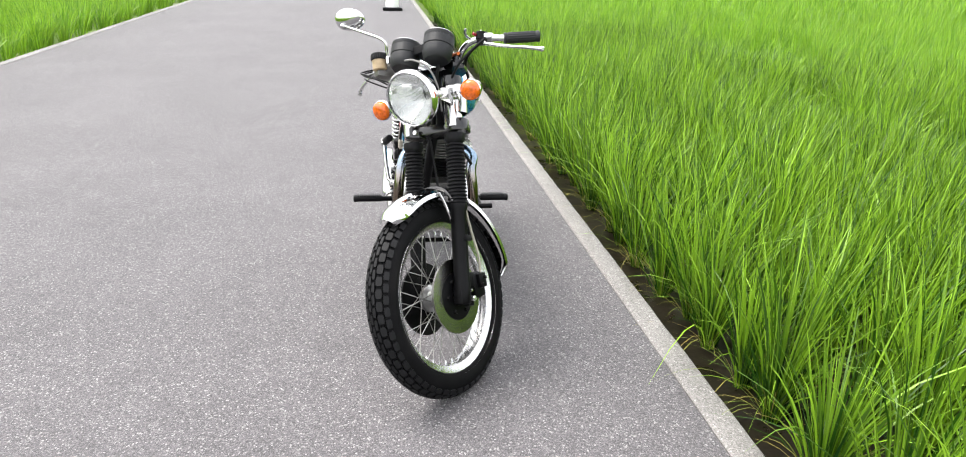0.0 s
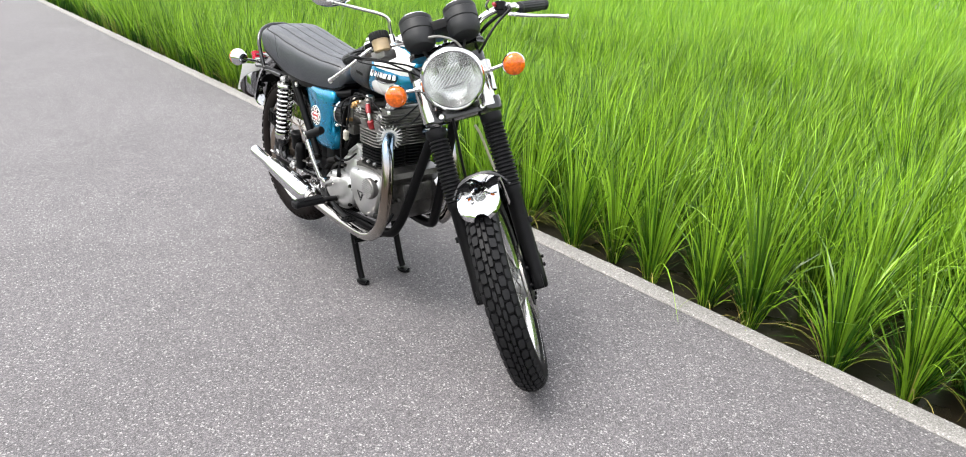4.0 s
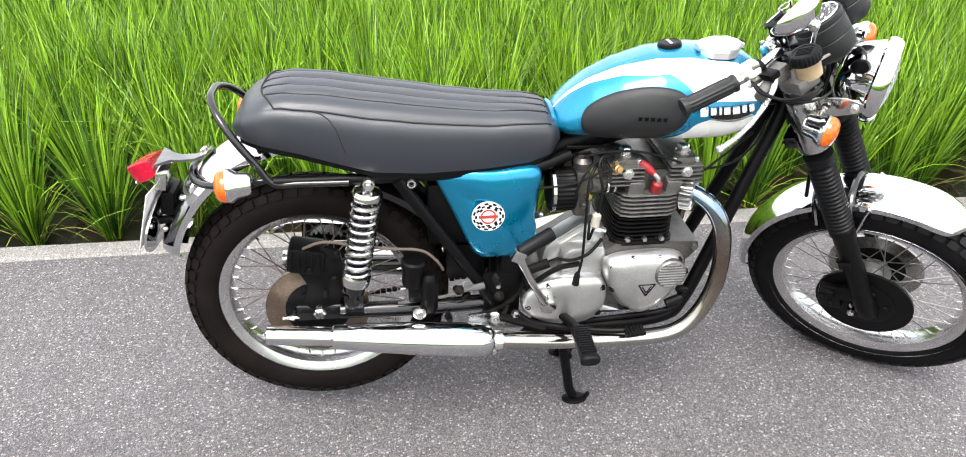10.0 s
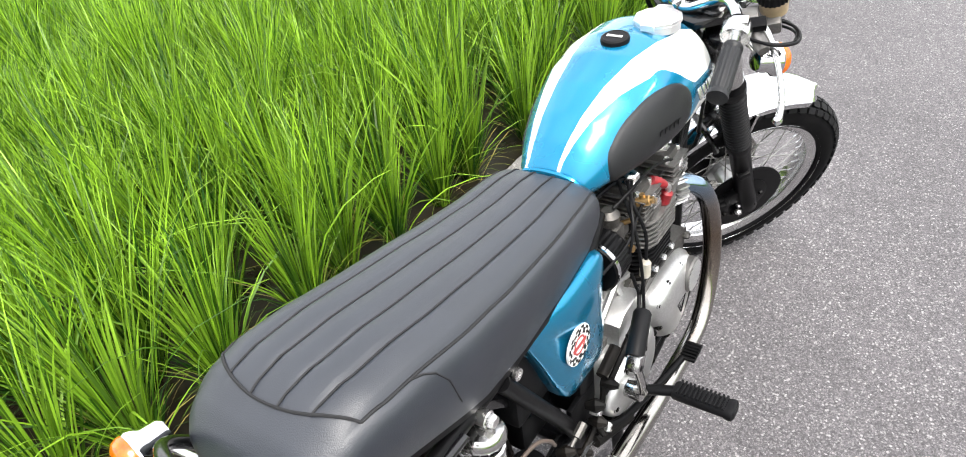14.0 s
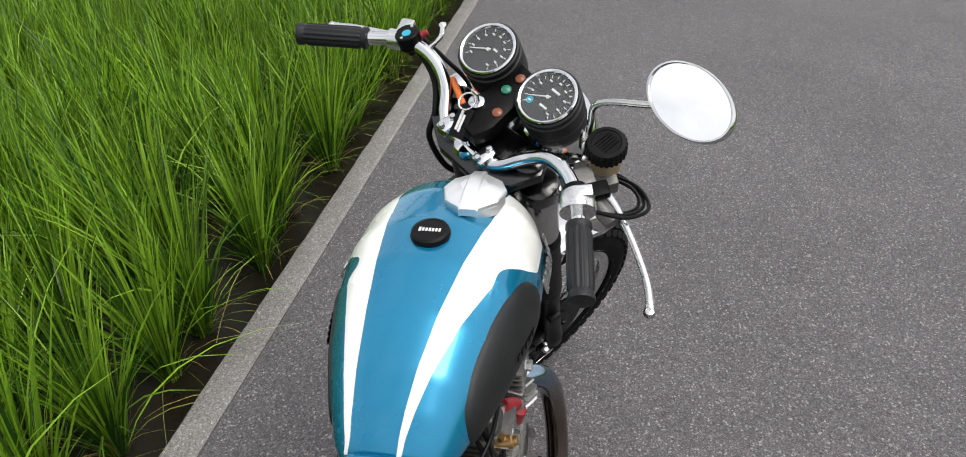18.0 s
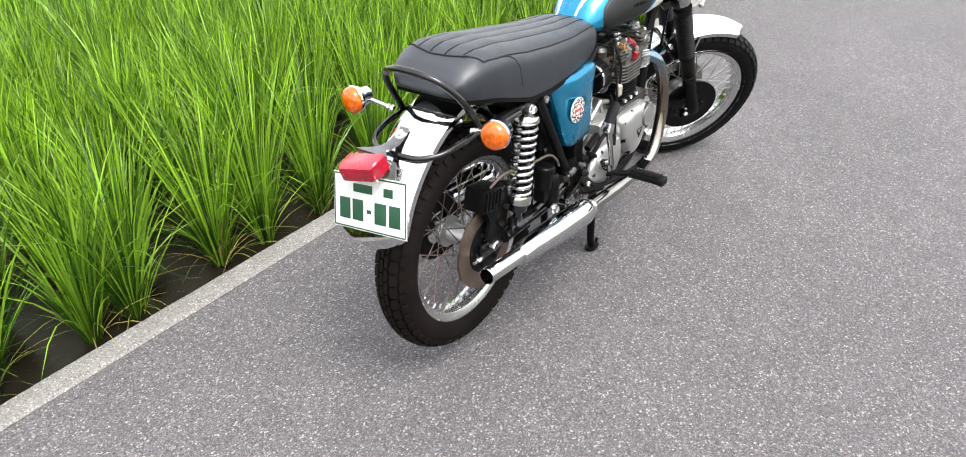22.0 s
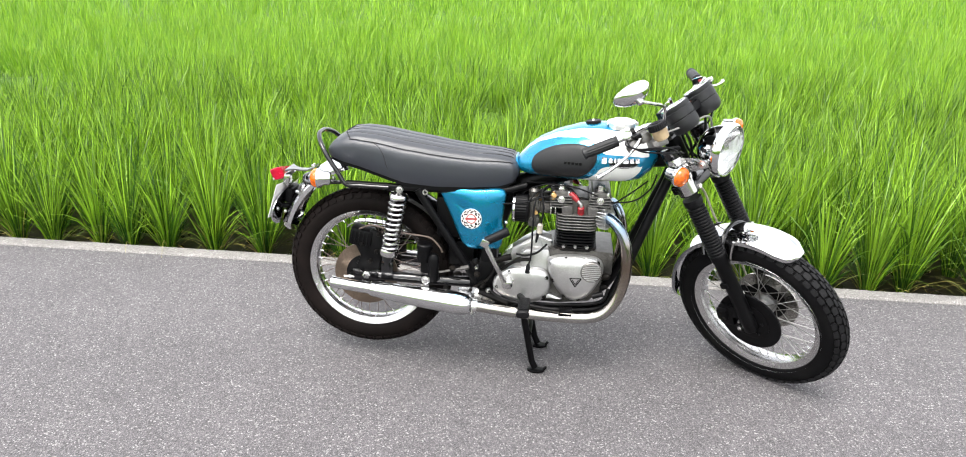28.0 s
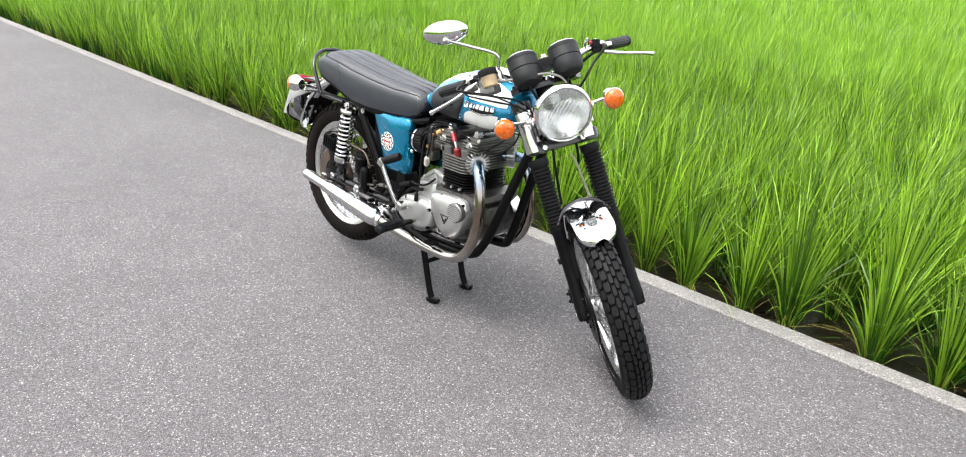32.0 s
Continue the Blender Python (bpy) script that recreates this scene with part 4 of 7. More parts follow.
for f in SEAT_LINES:
    back = -0.075 + 0.03 * f * f * (1 + 0.6 * abs(f))
    part("seam", Geo().tube([seat_point(x, seat_fold(f), 0.0010) for x in np.linspace(back, 0.548, 70)], 0.0015 if abs(f) < 0.7 else 0.0021, 6), STITCH, seat)
part("seam", Geo().tube([seat_point(-0.075 + 0.03 * f * f * (1 + 0.6 * abs(f)), seat_fold(f), 0.0012) for f in np.linspace(-0.88, 0.88, 37)], 0.0021, 6), STITCH, seat)
for s in SIDES:
    part("seam", Geo().tube([seat_point(x, seat_fold(s * f) if f < 1 else s * (0.73 + (f - 1)), 0.0012) for x, f in ((0.035, 0.88), (0.055, 0.92), (0.07, 0.96), (0.085, 0.995), (0.095, 1.06), (0.10, 1.12))], 0.0014, 6), STITCH, seat)
base = Geo().rings([[(x, -w, z - 0.012), (x, w, z - 0.012), (x, w, z + 0.004), (x, -w, z + 0.004)] for x, w, z in [(x, along(SEAT_HALF, x) * 0.93, along(SEAT_LOW, x)) for x in np.linspace(-0.12, 0.56, 20)]])
part("seat_base", base, SATIN, seat)

# fuel tank
TANK_TOP = [(0.56, 0.822), (0.575, 0.845), (0.60, 0.872), (0.64, 0.903), (0.705, 0.934), (0.784, 0.957), (0.86, 0.966), (0.95, 0.962), (1.0, 0.948), (1.03, 0.93), (1.05, 0.905), (1.06, 0.88)]
TANK_LOW = [(0.56, 0.79), (0.575, 0.778), (0.60, 0.768), (0.70, 0.760), (0.87, 0.757), (0.95, 0.759), (1.0, 0.77), (1.035, 0.80), (1.06, 0.845)]
TANK_HALF = [(0.56, 0.046), (0.568, 0.06), (0.59, 0.075), (0.64, 0.096), (0.70, 0.116), (0.78, 0.135), (0.86, 0.145), (0.94, 0.143), (1.0, 0.126), (1.035, 0.1), (1.055, 0.072), (1.06, 0.05)]


TANK_P, TANK_Q = 0.92, 0.95


def tank_point(x, phi, lift=0.0):
    """On the tank: phi from 0 at the crown to pi below, negative on the left."""
    w, zt, zl = along(TANK_HALF, x), along(TANK_TOP, x), along(TANK_LOW, x)
    c, s = math.cos(phi), math.sin(phi)
    y = -w * math.copysign(abs(s) ** TANK_P, s)
    z = zl + (zt - zl) * (0.4 + (0.6 if c > 0 else 0.4) * math.copysign(abs(c) ** TANK_Q, c))
    return (x, y - lift * math.copysign(1, s), z)


def tank_phi(x, z):
    zt, zl = along(TANK_TOP, x), along(TANK_LOW, x)
    f = (z - zl) / (zt - zl)
    c = max(-1.0, min(1.0, (f - 0.4) / (0.6 if f > 0.4 else 0.4)))
    return math.acos(math.copysign(abs(c) ** (1 / TANK_Q), c))


def tank_phi_y(x, y):
    return math.asin(min(1.0, (abs(y) / along(TANK_HALF, x)) ** (1 / TANK_P)))


STRIPE_SHIFT = [(0.56, 0.018), (0.9, 0.0), (1.06, 0.0)]
INNER = [(0.562, 0.028), (0.70, 0.046), (0.88, 0.073), (1.0, 0.08), (1.05, 0.07)]
OUTER = [(0.562, 0.033), (0.62, 0.05), (0.70, 0.075), (0.77, 0.098)]


def tank_paint():
    """Blue metallic with white scallops, laid out by the tank's own length (u) and girth (v)."""
    m = BLUE.copy()
    m.name = "tank_paint"
    n, l = m.node_tree.nodes, m.node_tree.links
    b = n["Principled BSDF"]
    uv = n.new("ShaderNodeUVMap")
    uv.uv_map = "girth"
    sep = n.new("ShaderNodeSeparateXYZ")
    l.new(uv.outputs[0], sep.inputs[0])

    def edge(points):
        c = n.new("ShaderNodeFloatCurve")
        curve = c.mapping.curves[0]
        while len(curve.points) < len(points):
            curve.points.new(0.5, 0.5)
        for p, (x, y) in zip(curve.points, points):
            p.location = (x, y)
            p.handle_type = "AUTO_CLAMPED"
        c.mapping.update()
        l.new(sep.outputs[0], c.inputs["Value"])
        return c.outputs[0]

    def math_node(op, a, c):
        x = n.new("ShaderNodeMath")
        x.operation = op
        for k, v in enumerate((a, c)):
            if hasattr(v, "links"):
                l.new(v, x.inputs[k])
            else:
                x.inputs[k].default_value = v
        return x.outputs[0]

    def u(x):
        return (x - 0.56) / 0.5

    here = n.new("ShaderNodeSeparateXYZ")
    l.new(n.new("ShaderNodeTexCoord").outputs["Object"], here.inputs[0])
    left = math_node("GREATER_THAN", here.outputs[1], 0.0)

    def either(a, c):
        x = n.new("ShaderNodeMix")
        for k, v in ((0, left), (2, c), (3, a)):
            l.new(v, x.inputs[k])
        return x.outputs[0]

    inner = either(*[edge([(u(x), tank_phi_y(x, along(INNER, x) + s * along(STRIPE_SHIFT, x)) / math.pi) for x in np.linspace(0.562, 1.05, 26)]) for s in (1, -1)])
    lobe = either(*[edge([(u(x), tank_phi_y(x, y) / math.pi) for x, y in [(x, along(OUTER, x) + s * along(STRIPE_SHIFT, x)) for x in np.linspace(0.562, 0.77, 16)]] + [(u(0.80), tank_phi(0.80, 0.928) / math.pi), (u(0.83), tank_phi(0.83, 0.913) / math.pi), (u(0.852), tank_phi(0.852, 0.893) / math.pi), (u(0.872), tank_phi(0.872, 0.88) / math.pi), (u(0.93), tank_phi(0.93, 0.877) / math.pi), (u(1.05), tank_phi(1.05, 0.87) / math.pi)]) for s in (1, -1)])
    low = edge([(0.0, 1.0), (u(0.74), 0.99), (u(0.77), tank_phi(0.77, 0.764) / math.pi), (u(0.81), tank_phi(0.81, 0.78) / math.pi), (u(0.84), tank_phi(0.84, 0.806) / math.pi), (u(0.865), tank_phi(0.865, 0.833) / math.pi), (u(0.93), tank_phi(0.93, 0.842) / math.pi), (u(1.05), tank_phi(1.05, 0.855) / math.pi)])
    end = edge([(0.0, 0.9), (u(0.78), tank_phi(0.78, 0.763) / math.pi), (u(0.9), tank_phi(0.9, 0.772) / math.pi), (u(0.96), tank_phi(0.96, 0.785) / math.pi), (u(0.99), tank_phi(0.99, 0.815) / math.pi), (u(1.012), tank_phi(1.012, 0.86) / math.pi), (u(1.05), 0.4)])
    v = sep.outputs[1]
    up = math_node("MULTIPLY", math_node("GREATER_THAN", v, inner), math_node("LESS_THAN", v, lobe))
    up = math_node("MULTIPLY", up, math_node("LESS_THAN", sep.outputs[0], u(1.022)))
    lo = math_node("MULTIPLY", math_node("GREATER_THAN", v, low), math_node("LESS_THAN", v, end))
    white = math_node("MAXIMUM", up, lo)
    base_link = b.inputs["Base Color"].links[0].from_socket
    x = n.new("ShaderNodeMix")
    x.data_type = "RGBA"
    l.new(white, x.inputs[0])
    l.new(base_link, x.inputs[6])
    x.inputs[7].default_value = (0.74, 0.74, 0.72, 1)
    l.new(x.outputs[2], b.inputs["Base Color"])
    l.new(math_node("MULTIPLY", math_node("SUBTRACT", 1.0, white), 0.55), b.inputs["Metallic"])
    return m


xs = np.concatenate([np.linspace(0.56, 0.6, 8), np.linspace(0.606, 1.02, 52), np.linspace(1.026, 1.06, 8)])
N = 96
rings = [[tank_point(float(x), 2 * math.pi * k / N) for k in range(N)] for x in xs]
tank = part("fuel_tank", Geo().rings(rings), tank_paint(), bike, "blue metallic fuel tank with white scallops", sharp=60)
layer = tank.data.uv_layers.new(name="girth")
index = {}
for i, x in enumerate(xs):
    for k in range(N):
        index[i * N + k] = ((float(x) - 0.56) / 0.5, min(k, N - k) / (N / 2))
for loop in tank.data.loops:
    layer.data[loop.index].uv = index[loop.vertex_index]
PAD = [(0.618, 0.825), (0.628, 0.852), (0.66, 0.876), (0.71, 0.896), (0.77, 0.905), (0.815, 0.899), (0.838, 0.88), (0.838, 0.852), (0.82, 0.818), (0.79, 0.79), (0.75, 0.782), (0.69, 0.78), (0.645, 0.783), (0.624, 0.8)]
for s in SIDES:
    outline = [(p.x, p.z) for p in spline([(x, 0, z) for x, z in PAD], 4, True)]
    rings = []
    for k, lift in ((1.03, -0.002), (1.01, 0.003), (0.97, 0.0055), (0.8, 0.006), (0.55, 0.006), (0.28, 0.006), (0.02, 0.006)) if s < 0 else ((1.0, -0.002), (0.99, 0.0015), (0.97, 0.003), (0.8, 0.003), (0.5, 0.003), (0.02, 0.003)):
        ring = []
        for x, z in outline:
            px, pz = 0.733 + (x - 0.733) * k, (0.84 if s < 0 else 0.824) + (z - 0.84) * k * (1 if s < 0 else 0.75)
            ring.append(tank_point(px, -s * tank_phi(px, pz), lift))
        rings.append(ring)
    pad = part("knee_pad", Geo().rings(rings), PAD_RUBBER, tank, "black moulded rubber knee pad", sharp=60)
    mark = Geo()
    for k in range(5):
        p = tank_point(0.735 + k * 0.013, -s * tank_phi(0.735 + k * 0.013, 0.842), 0.0066)
        mark.box(p, (0.009, 0.001, 0.009), (0, 0, 0))
    part("pad_mark", mark, SATIN, pad)
    rings = []
    for k, lift in ((1.0, 0.0), (0.97, 0.004), (0.8, 0.0055), (0.02, 0.006)):
        ring = []
        for j in range(28):
            a = 2 * math.pi * j / 28
            px, pz = 0.934 + 0.052 * k * math.cos(a), 0.852 + 0.013 * k * math.sin(a)
            ring.append(tank_point(px, -s * tank_phi(px, pz), lift))
        rings.append(ring)
    badge = part("tank_badge", Geo().rings(rings), BLACK, tank, "silver raised emblem on dark ground")
    for k, (px, wide, tall) in enumerate(((0.868, 0.018, 0.022), (0.889, 0.013, 0.017), (0.905, 0.006, 0.017), (0.920, 0.014, 0.017), (0.941, 0.018, 0.017), (0.962, 0.013, 0.017), (0.981, 0.014, 0.017))):
        a, c = (Vector(tank_point(px + d, -s * tank_phi(px + d, 0.861), 0.007)) for d in (-0.004, 0.004))
        turn = math.degrees(math.atan2(c.y - a.y, c.x - a.x))
        part("emblem_bar", Geo().box((a + c) / 2, (wide, 0.003, tall), (s * 20, 0, turn), 0.001), ALLOY, badge)
    part("emblem_line", Geo().tube([tank_point(px, -s * tank_phi(px, 0.845 - 0.008 * math.sin(math.pi * (px - 0.885) / 0.1)), 0.0065) for px in np.linspace(0.885, 0.985, 14)], 0.0022, 6), ALLOY, badge)
cap_at = Vector((0.925, -0.042, 0.965))
outline = [(0.047, 0.012), (0.03, 0.036), (0.006, 0.046), (-0.026, 0.038), (-0.047, 0.012), (-0.047, -0.012), (-0.026, -0.038), (0.006, -0.046), (0.03, -0.036), (0.047, -0.012)]
cap = Geo().rings([[(cap_at.x + x * k, cap_at.y + y * k, cap_at.z + h) for x, y in outline] for k, h in ((0.93, -0.012), (0.95, 0.002), (1.0, 0.005), (1.0, 0.010), (0.96, 0.0125), (0.42, 0.0215), (0.05, 0.022))])
filler = part("filler_cap", cap, SILVER, tank, "satin silver flip filler cap", sharp=18)
part("cap_spine", Geo().rings([[(cap_at.x + x, cap_at.y - w, cap_at.z + h - 0.006), (cap_at.x + x, cap_at.y - w, cap_at.z + h + 0.003), (cap_at.x + x, cap_at.y - w * 0.8, cap_at.z + h + 0.005), (cap_at.x + x, cap_at.y + w * 0.8, cap_at.z + h + 0.005), (cap_at.x + x, cap_at.y + w, cap_at.z + h + 0.003), (cap_at.x + x, cap_at.y + w, cap_at.z + h - 0.006)] for x, w, h in ((-0.051, 0.0135, 0.006), (-0.046, 0.0135, 0.0115), (-0.018, 0.0115, 0.0205), (0.02, 0.0105, 0.0205), (0.046, 0.0095, 0.0125), (0.056, 0.009, 0.007))]), SILVER, filler, sharp=20)
part("cap_latch", Geo().box((cap_at.x + 0.049, cap_at.y, cap_at.z + 0.0165), (0.009, 0.009, 0.005), (0, 22, 0), 0.0015), SATIN, filler)
bz = along(TANK_TOP, 0.828)
badge = part("top_badge", Geo().lathe([(0.026, -0.006), (0.0275, 0.002), (0.026, 0.007), (0.022, 0.009), (0.021, 0.008), (0.0, 0.0085)], (0.828, 0, bz), (-0.12, 0, 1), 32), RUBBER, tank, "round black rubber plug")
for k in range(7):
    part("badge_bar", Geo().box((0.826, 0.0135 - 0.0045 * k, bz + 0.0092), (0.006 if k else 0.008, 0.003, 0.0008), (0, -7, 0)), PAPER, badge)
part("tank_lip", Geo().tube(spline([(0.565, -0.06, 0.80), (0.560, -0.045, 0.824), (0.560, 0, 0.830), (0.560, 0.045, 0.824), (0.565, 0.06, 0.80)], 6), 0.006, 8), BLUE, tank)

# side panels
PANEL = [(0.282, 0.722), (0.33, 0.724), (0.42, 0.722), (0.522, 0.724), (0.524, 0.66), (0.518, 0.60), (0.524, 0.56), (0.512, 0.503), (0.485, 0.494), (0.415, 0.492), (0.38, 0.502), (0.356, 0.545), (0.325, 0.62), (0.295, 0.685)]
for s in SIDES:
    outline = [(p.x, p.z) for p in spline([(x, 0, z) for x, z in PANEL], 4, True)]
    rings = []
    for k, y in ((1.0, 0.085), (1.0, 0.103), (0.985, 0.111), (0.95, 0.116), (0.8, 0.121), (0.55, 0.1245), (0.28, 0.126), (0.02, 0.126)):
        rings.append([(0.42 + (x - 0.42) * k, s * (y - 0.012 * max(0.0, (0.40 - x) / 0.12)), 0.615 + (z - 0.615) * k) for x, z in outline])
    panel = part("side_panel", Geo().rings(rings), BLUE, bike, "blue metallic side panel with round decal", sharp=50)
    centre = Vector((0.406, s * 0.1265, 0.615))
    decal = part("decal", Geo().lathe([(0.038, -0.003), (0.038, 0.0012), (0.0, 0.0014)], centre, (0, s, 0), 36), PAPER, panel, "white round decal with black checks round a red ring")
    checks, ring = Geo(), Geo()
    for row, (r, count) in enumerate(((0.0335, 22), (0.0285, 22), (0.0235, 16))):
        for k in range(count):
            if k % 2 == row % 2 and not (row == 2 and abs(math.sin(2 * math.pi * k / count)) < 0.45):
                a = 2 * math.pi * k / count
                checks.box(centre + Vector((r * math.cos(a), s * 0.0016, r * math.sin(a))), (0.0048, 0.0008, 2 * math.pi * r / count * 0.95), (0, -math.degrees(a), 0))
    part("decal_check", checks, SATIN, decal)
    ring.lathe([(0.015, 0.0014), (0.0185, 0.0014), (0.0185, 0.0022), (0.015, 0.0022)], centre, (0, s, 0), 28, closed=True)
    part("decal_ring", ring, RED_INK, decal)
    part("decal_band", Geo().box(centre + Vector((0, s * 0.0022, 0)), (0.044, 0.0008, 0.0075)), RED_INK, decal)
    part("panel_knob", Geo().lathe([(0.006, 0), (0.007, 0.006), (0.004, 0.01)], (0.529, s * 0.10, 0.60), (1, s, 0), 10), STEEL, panel)


def oval(cx, cz, rx, rz, n=36, power=1.0):
    return [(cx + rx * math.copysign(abs(math.cos(a)) ** power, math.cos(a)), cz + rz * math.copysign(abs(math.sin(a)) ** power, math.sin(a))) for a in [2 * math.pi * k / n for k in range(n)]]


# engine
DULL = surface("oily_cast_and_gap_shade", (0.13, 0.125, 0.118), 0.45, 0.8, vary=0.3, scale=30, fine=0.3, fine_scale=260, dirt=(0.02, 0.017, 0.014), dirt_amount=0.6, dirt_scale=30)
case = Geo().plate([(0.50, 0.33), (0.56, 0.29), (0.74, 0.285), (0.85, 0.30), (0.885, 0.335), (0.895, 0.40), (0.885, 0.46), (0.87, 0.505), (0.72, 0.515), (0.66, 0.50), (0.60, 0.46), (0.53, 0.42), (0.50, 0.385)], 1, -0.085, 0.10, 0.006)
case.plate([(0.695, 0.50), (0.72, 0.512), (0.86, 0.512), (0.925, 0.508), (0.93, 0.49), (0.905, 0.46), (0.86, 0.45), (0.70, 0.45)], 1, -0.115, 0.11, 0.006)
case.box((0.905, 0, 0.43), (0.05, 0.12, 0.07), bevel=0.008)
for x, z in ((0.915, 0.495), (0.905, 0.40)):
    case.bolt((x, -0.115 if z > 0.45 else -0.06, z), (0, -1, 0), 0.009, 0.012)
engine = part("engine", case, DULL, bike, "grey alloy parallel-twin engine")
shape = [(p.x, p.z) for p in spline([(x, 0, z) for x, z in ((0.699, 0.484), (0.77, 0.497), (0.862, 0.493), (0.892, 0.465), (0.89, 0.42), (0.862, 0.362), (0.824, 0.325), (0.785, 0.317), (0.745, 0.340), (0.71, 0.39), (0.691, 0.445))], 5, True)]
bulge = Geo().rings([[(0.79 + (x - 0.79) * k, y, 0.425 + (z - 0.425) * k) for x, z in shape] for k, y in ((0.97, -0.08), (0.97, -0.118), (1.0, -0.1185), (1.0, -0.127), (0.985, -0.131), (0.955, -0.138), (0.91, -0.1445), (0.84, -0.150), (0.7, -0.1545), (0.45, -0.158), (0.02, -0.159))])
timing = part("timing_cover", bulge, CASE, engine, "smooth domed alloy timing cover", sharp=60)
for x, z in ((0.757, 0.484), (0.822, 0.484), (0.706, 0.466), (0.715, 0.40), (0.757, 0.342), (0.808, 0.332), (0.872, 0.475)):
    part("cover_screw", Geo().lathe([(0.0055, -0.01), (0.0055, 0.003), (0.004, 0.004), (0.004, 0.001)], (x, -0.1440, z), (0, -1, 0), 10).lathe([(0.0085, -0.01), (0.0085, 0.001)], (x, -0.1428, z), (0, -1, 0), 12), GRIME, timing)
points = Geo().lathe([(0.039, -0.016), (0.039, 0.008), (0.035, 0.012), (0.02, 0.013), (0.0, 0.013)], (0.85, -0.152, 0.446), (0, -1, 0), 32)
cover = part("points_cover", points, CAST, timing, "round ribbed points cover")
for k in range(9):
    z = -0.03 + 0.0075 * k
    half = math.sqrt(max(0.0001, 0.034**2 - z * z))
    part("rib", Geo().box((0.85, -0.1655, 0.446 + z), (2 * half, 0.003, 0.0032), bevel=0.0008), CASE, cover)
tri = [(0.774, 0.418), (0.816, 0.418), (0.795, 0.385)]
mark = Geo()
for a, c in zip(tri, tri[1:] + tri[:1]):
    mark.tube([(a[0], -0.157, a[1]), (c[0], -0.157, c[1])], 0.0028, 6)
mark.tube([(0.783, -0.158, 0.413), (0.794, -0.158, 0.395)], 0.002, 6).tube([(0.806, -0.158, 0.413), (0.796, -0.158, 0.395)], 0.002, 6)
part("triangle_mark", mark, SATIN, timing)
gear_line = [(p.x, p.z) for p in spline([(x, 0, z) for x, z in ((0.495, 0.388), (0.525, 0.42), (0.565, 0.436), (0.63, 0.438), (0.685, 0.428), (0.704, 0.39), (0.695, 0.335), (0.655, 0.302), (0.59, 0.297), (0.525, 0.318), (0.492, 0.35))], 5, True)]
dome = Geo().rings([[(0.60 + (x - 0.60) * k, y, 0.368 + (z - 0.368) * k) for x, z in gear_line] for k, y in ((0.975, -0.08), (0.975, -0.117), (1.0, -0.1175), (1.0, -0.127), (0.98, -0.134), (0.94, -0.140), (0.87, -0.144), (0.7, -0.147), (0.4, -0.149), (0.02, -0.1495))])
gear = part("gearbox_cover", dome, CASE, engine, "polished alloy gearbox cover", sharp=60)
upper = Geo().plate([(0.588, 0.42), (0.592, 0.488), (0.612, 0.503), (0.69, 0.507), (0.70, 0.49), (0.70, 0.35), (0.66, 0.31), (0.60, 0.31)], 1, -0.02, -0.112, 0.006)
upper.plate([(0.70, 0.33), (0.75, 0.31), (0.70, 0.31), (0.66, 0.305)], 1, -0.02, -0.11, 0.002)
part("inner_cover", upper, CASE, engine, "plain cast gearbox casing")
rear = Geo().plate([(0.545, 0.44), (0.555, 0.49), (0.60, 0.525), (0.652, 0.555), (0.70, 0.535), (0.705, 0.48), (0.60, 0.46)], 1, -0.02, -0.075, 0.008)
rear.tube([(0.585, -0.078, 0.505), (0.648, -0.078, 0.548)], 0.008, 8).tube([(0.648, -0.078, 0.548), (0.70, -0.078, 0.53)], 0.008, 8).tube([(0.648, -0.078, 0.548), (0.665, -0.08, 0.505)], 0.006, 8)
part("gearbox_shell", rear, CASE, engine, "ribbed grey gearbox casting")
for x, z in ((0.553, 0.42), (0.622, 0.426), (0.688, 0.405), (0.507, 0.36), (0.683, 0.33), (0.60, 0.308)):
    part("cover_screw", Geo().lathe([(0.0055, 0), (0.0055, 0.003), (0.004, 0.004), (0.004, 0.001)], (x, -0.1425, z), (0, -1, 0), 10).lathe([(0.0085, -0.01), (0.0085, 0.001)], (x, -0.1413, z), (0, -1, 0), 12), GRIME, gear)
part("inspection_plug", Geo().lathe([(0.014, 0), (0.014, 0.004), (0.01, 0.005), (0.0, 0.005)], (0.563, -0.144, 0.385), (0, -1, 0), 16).box((0.563, -0.1495, 0.385), (0.018, 0.002, 0.003), (0, 30, 0)), STEEL, gear)
primary = Geo().plate([(p.x, p.z) for p in spline([(x, 0, z) for x, z in ((0.50, 0.36), (0.53, 0.42), (0.62, 0.45), (0.78, 0.475), (0.88, 0.47), (0.93, 0.41), (0.90, 0.33), (0.82, 0.29), (0.66, 0.285), (0.54, 0.30))], 5, True)], 1, 0.09, 0.165, 0.02)
part("primary_cover", primary, ALLOY, engine, "polished alloy primary chaincase", sharp=45)
# cylinders
BARREL_X = 0.787
barrel = part("cylinder_block", Geo().box((BARREL_X, 0, 0.55), (0.105, 0.19, 0.09), bevel=0.02), GRIME, engine, "black finned iron cylinder block")


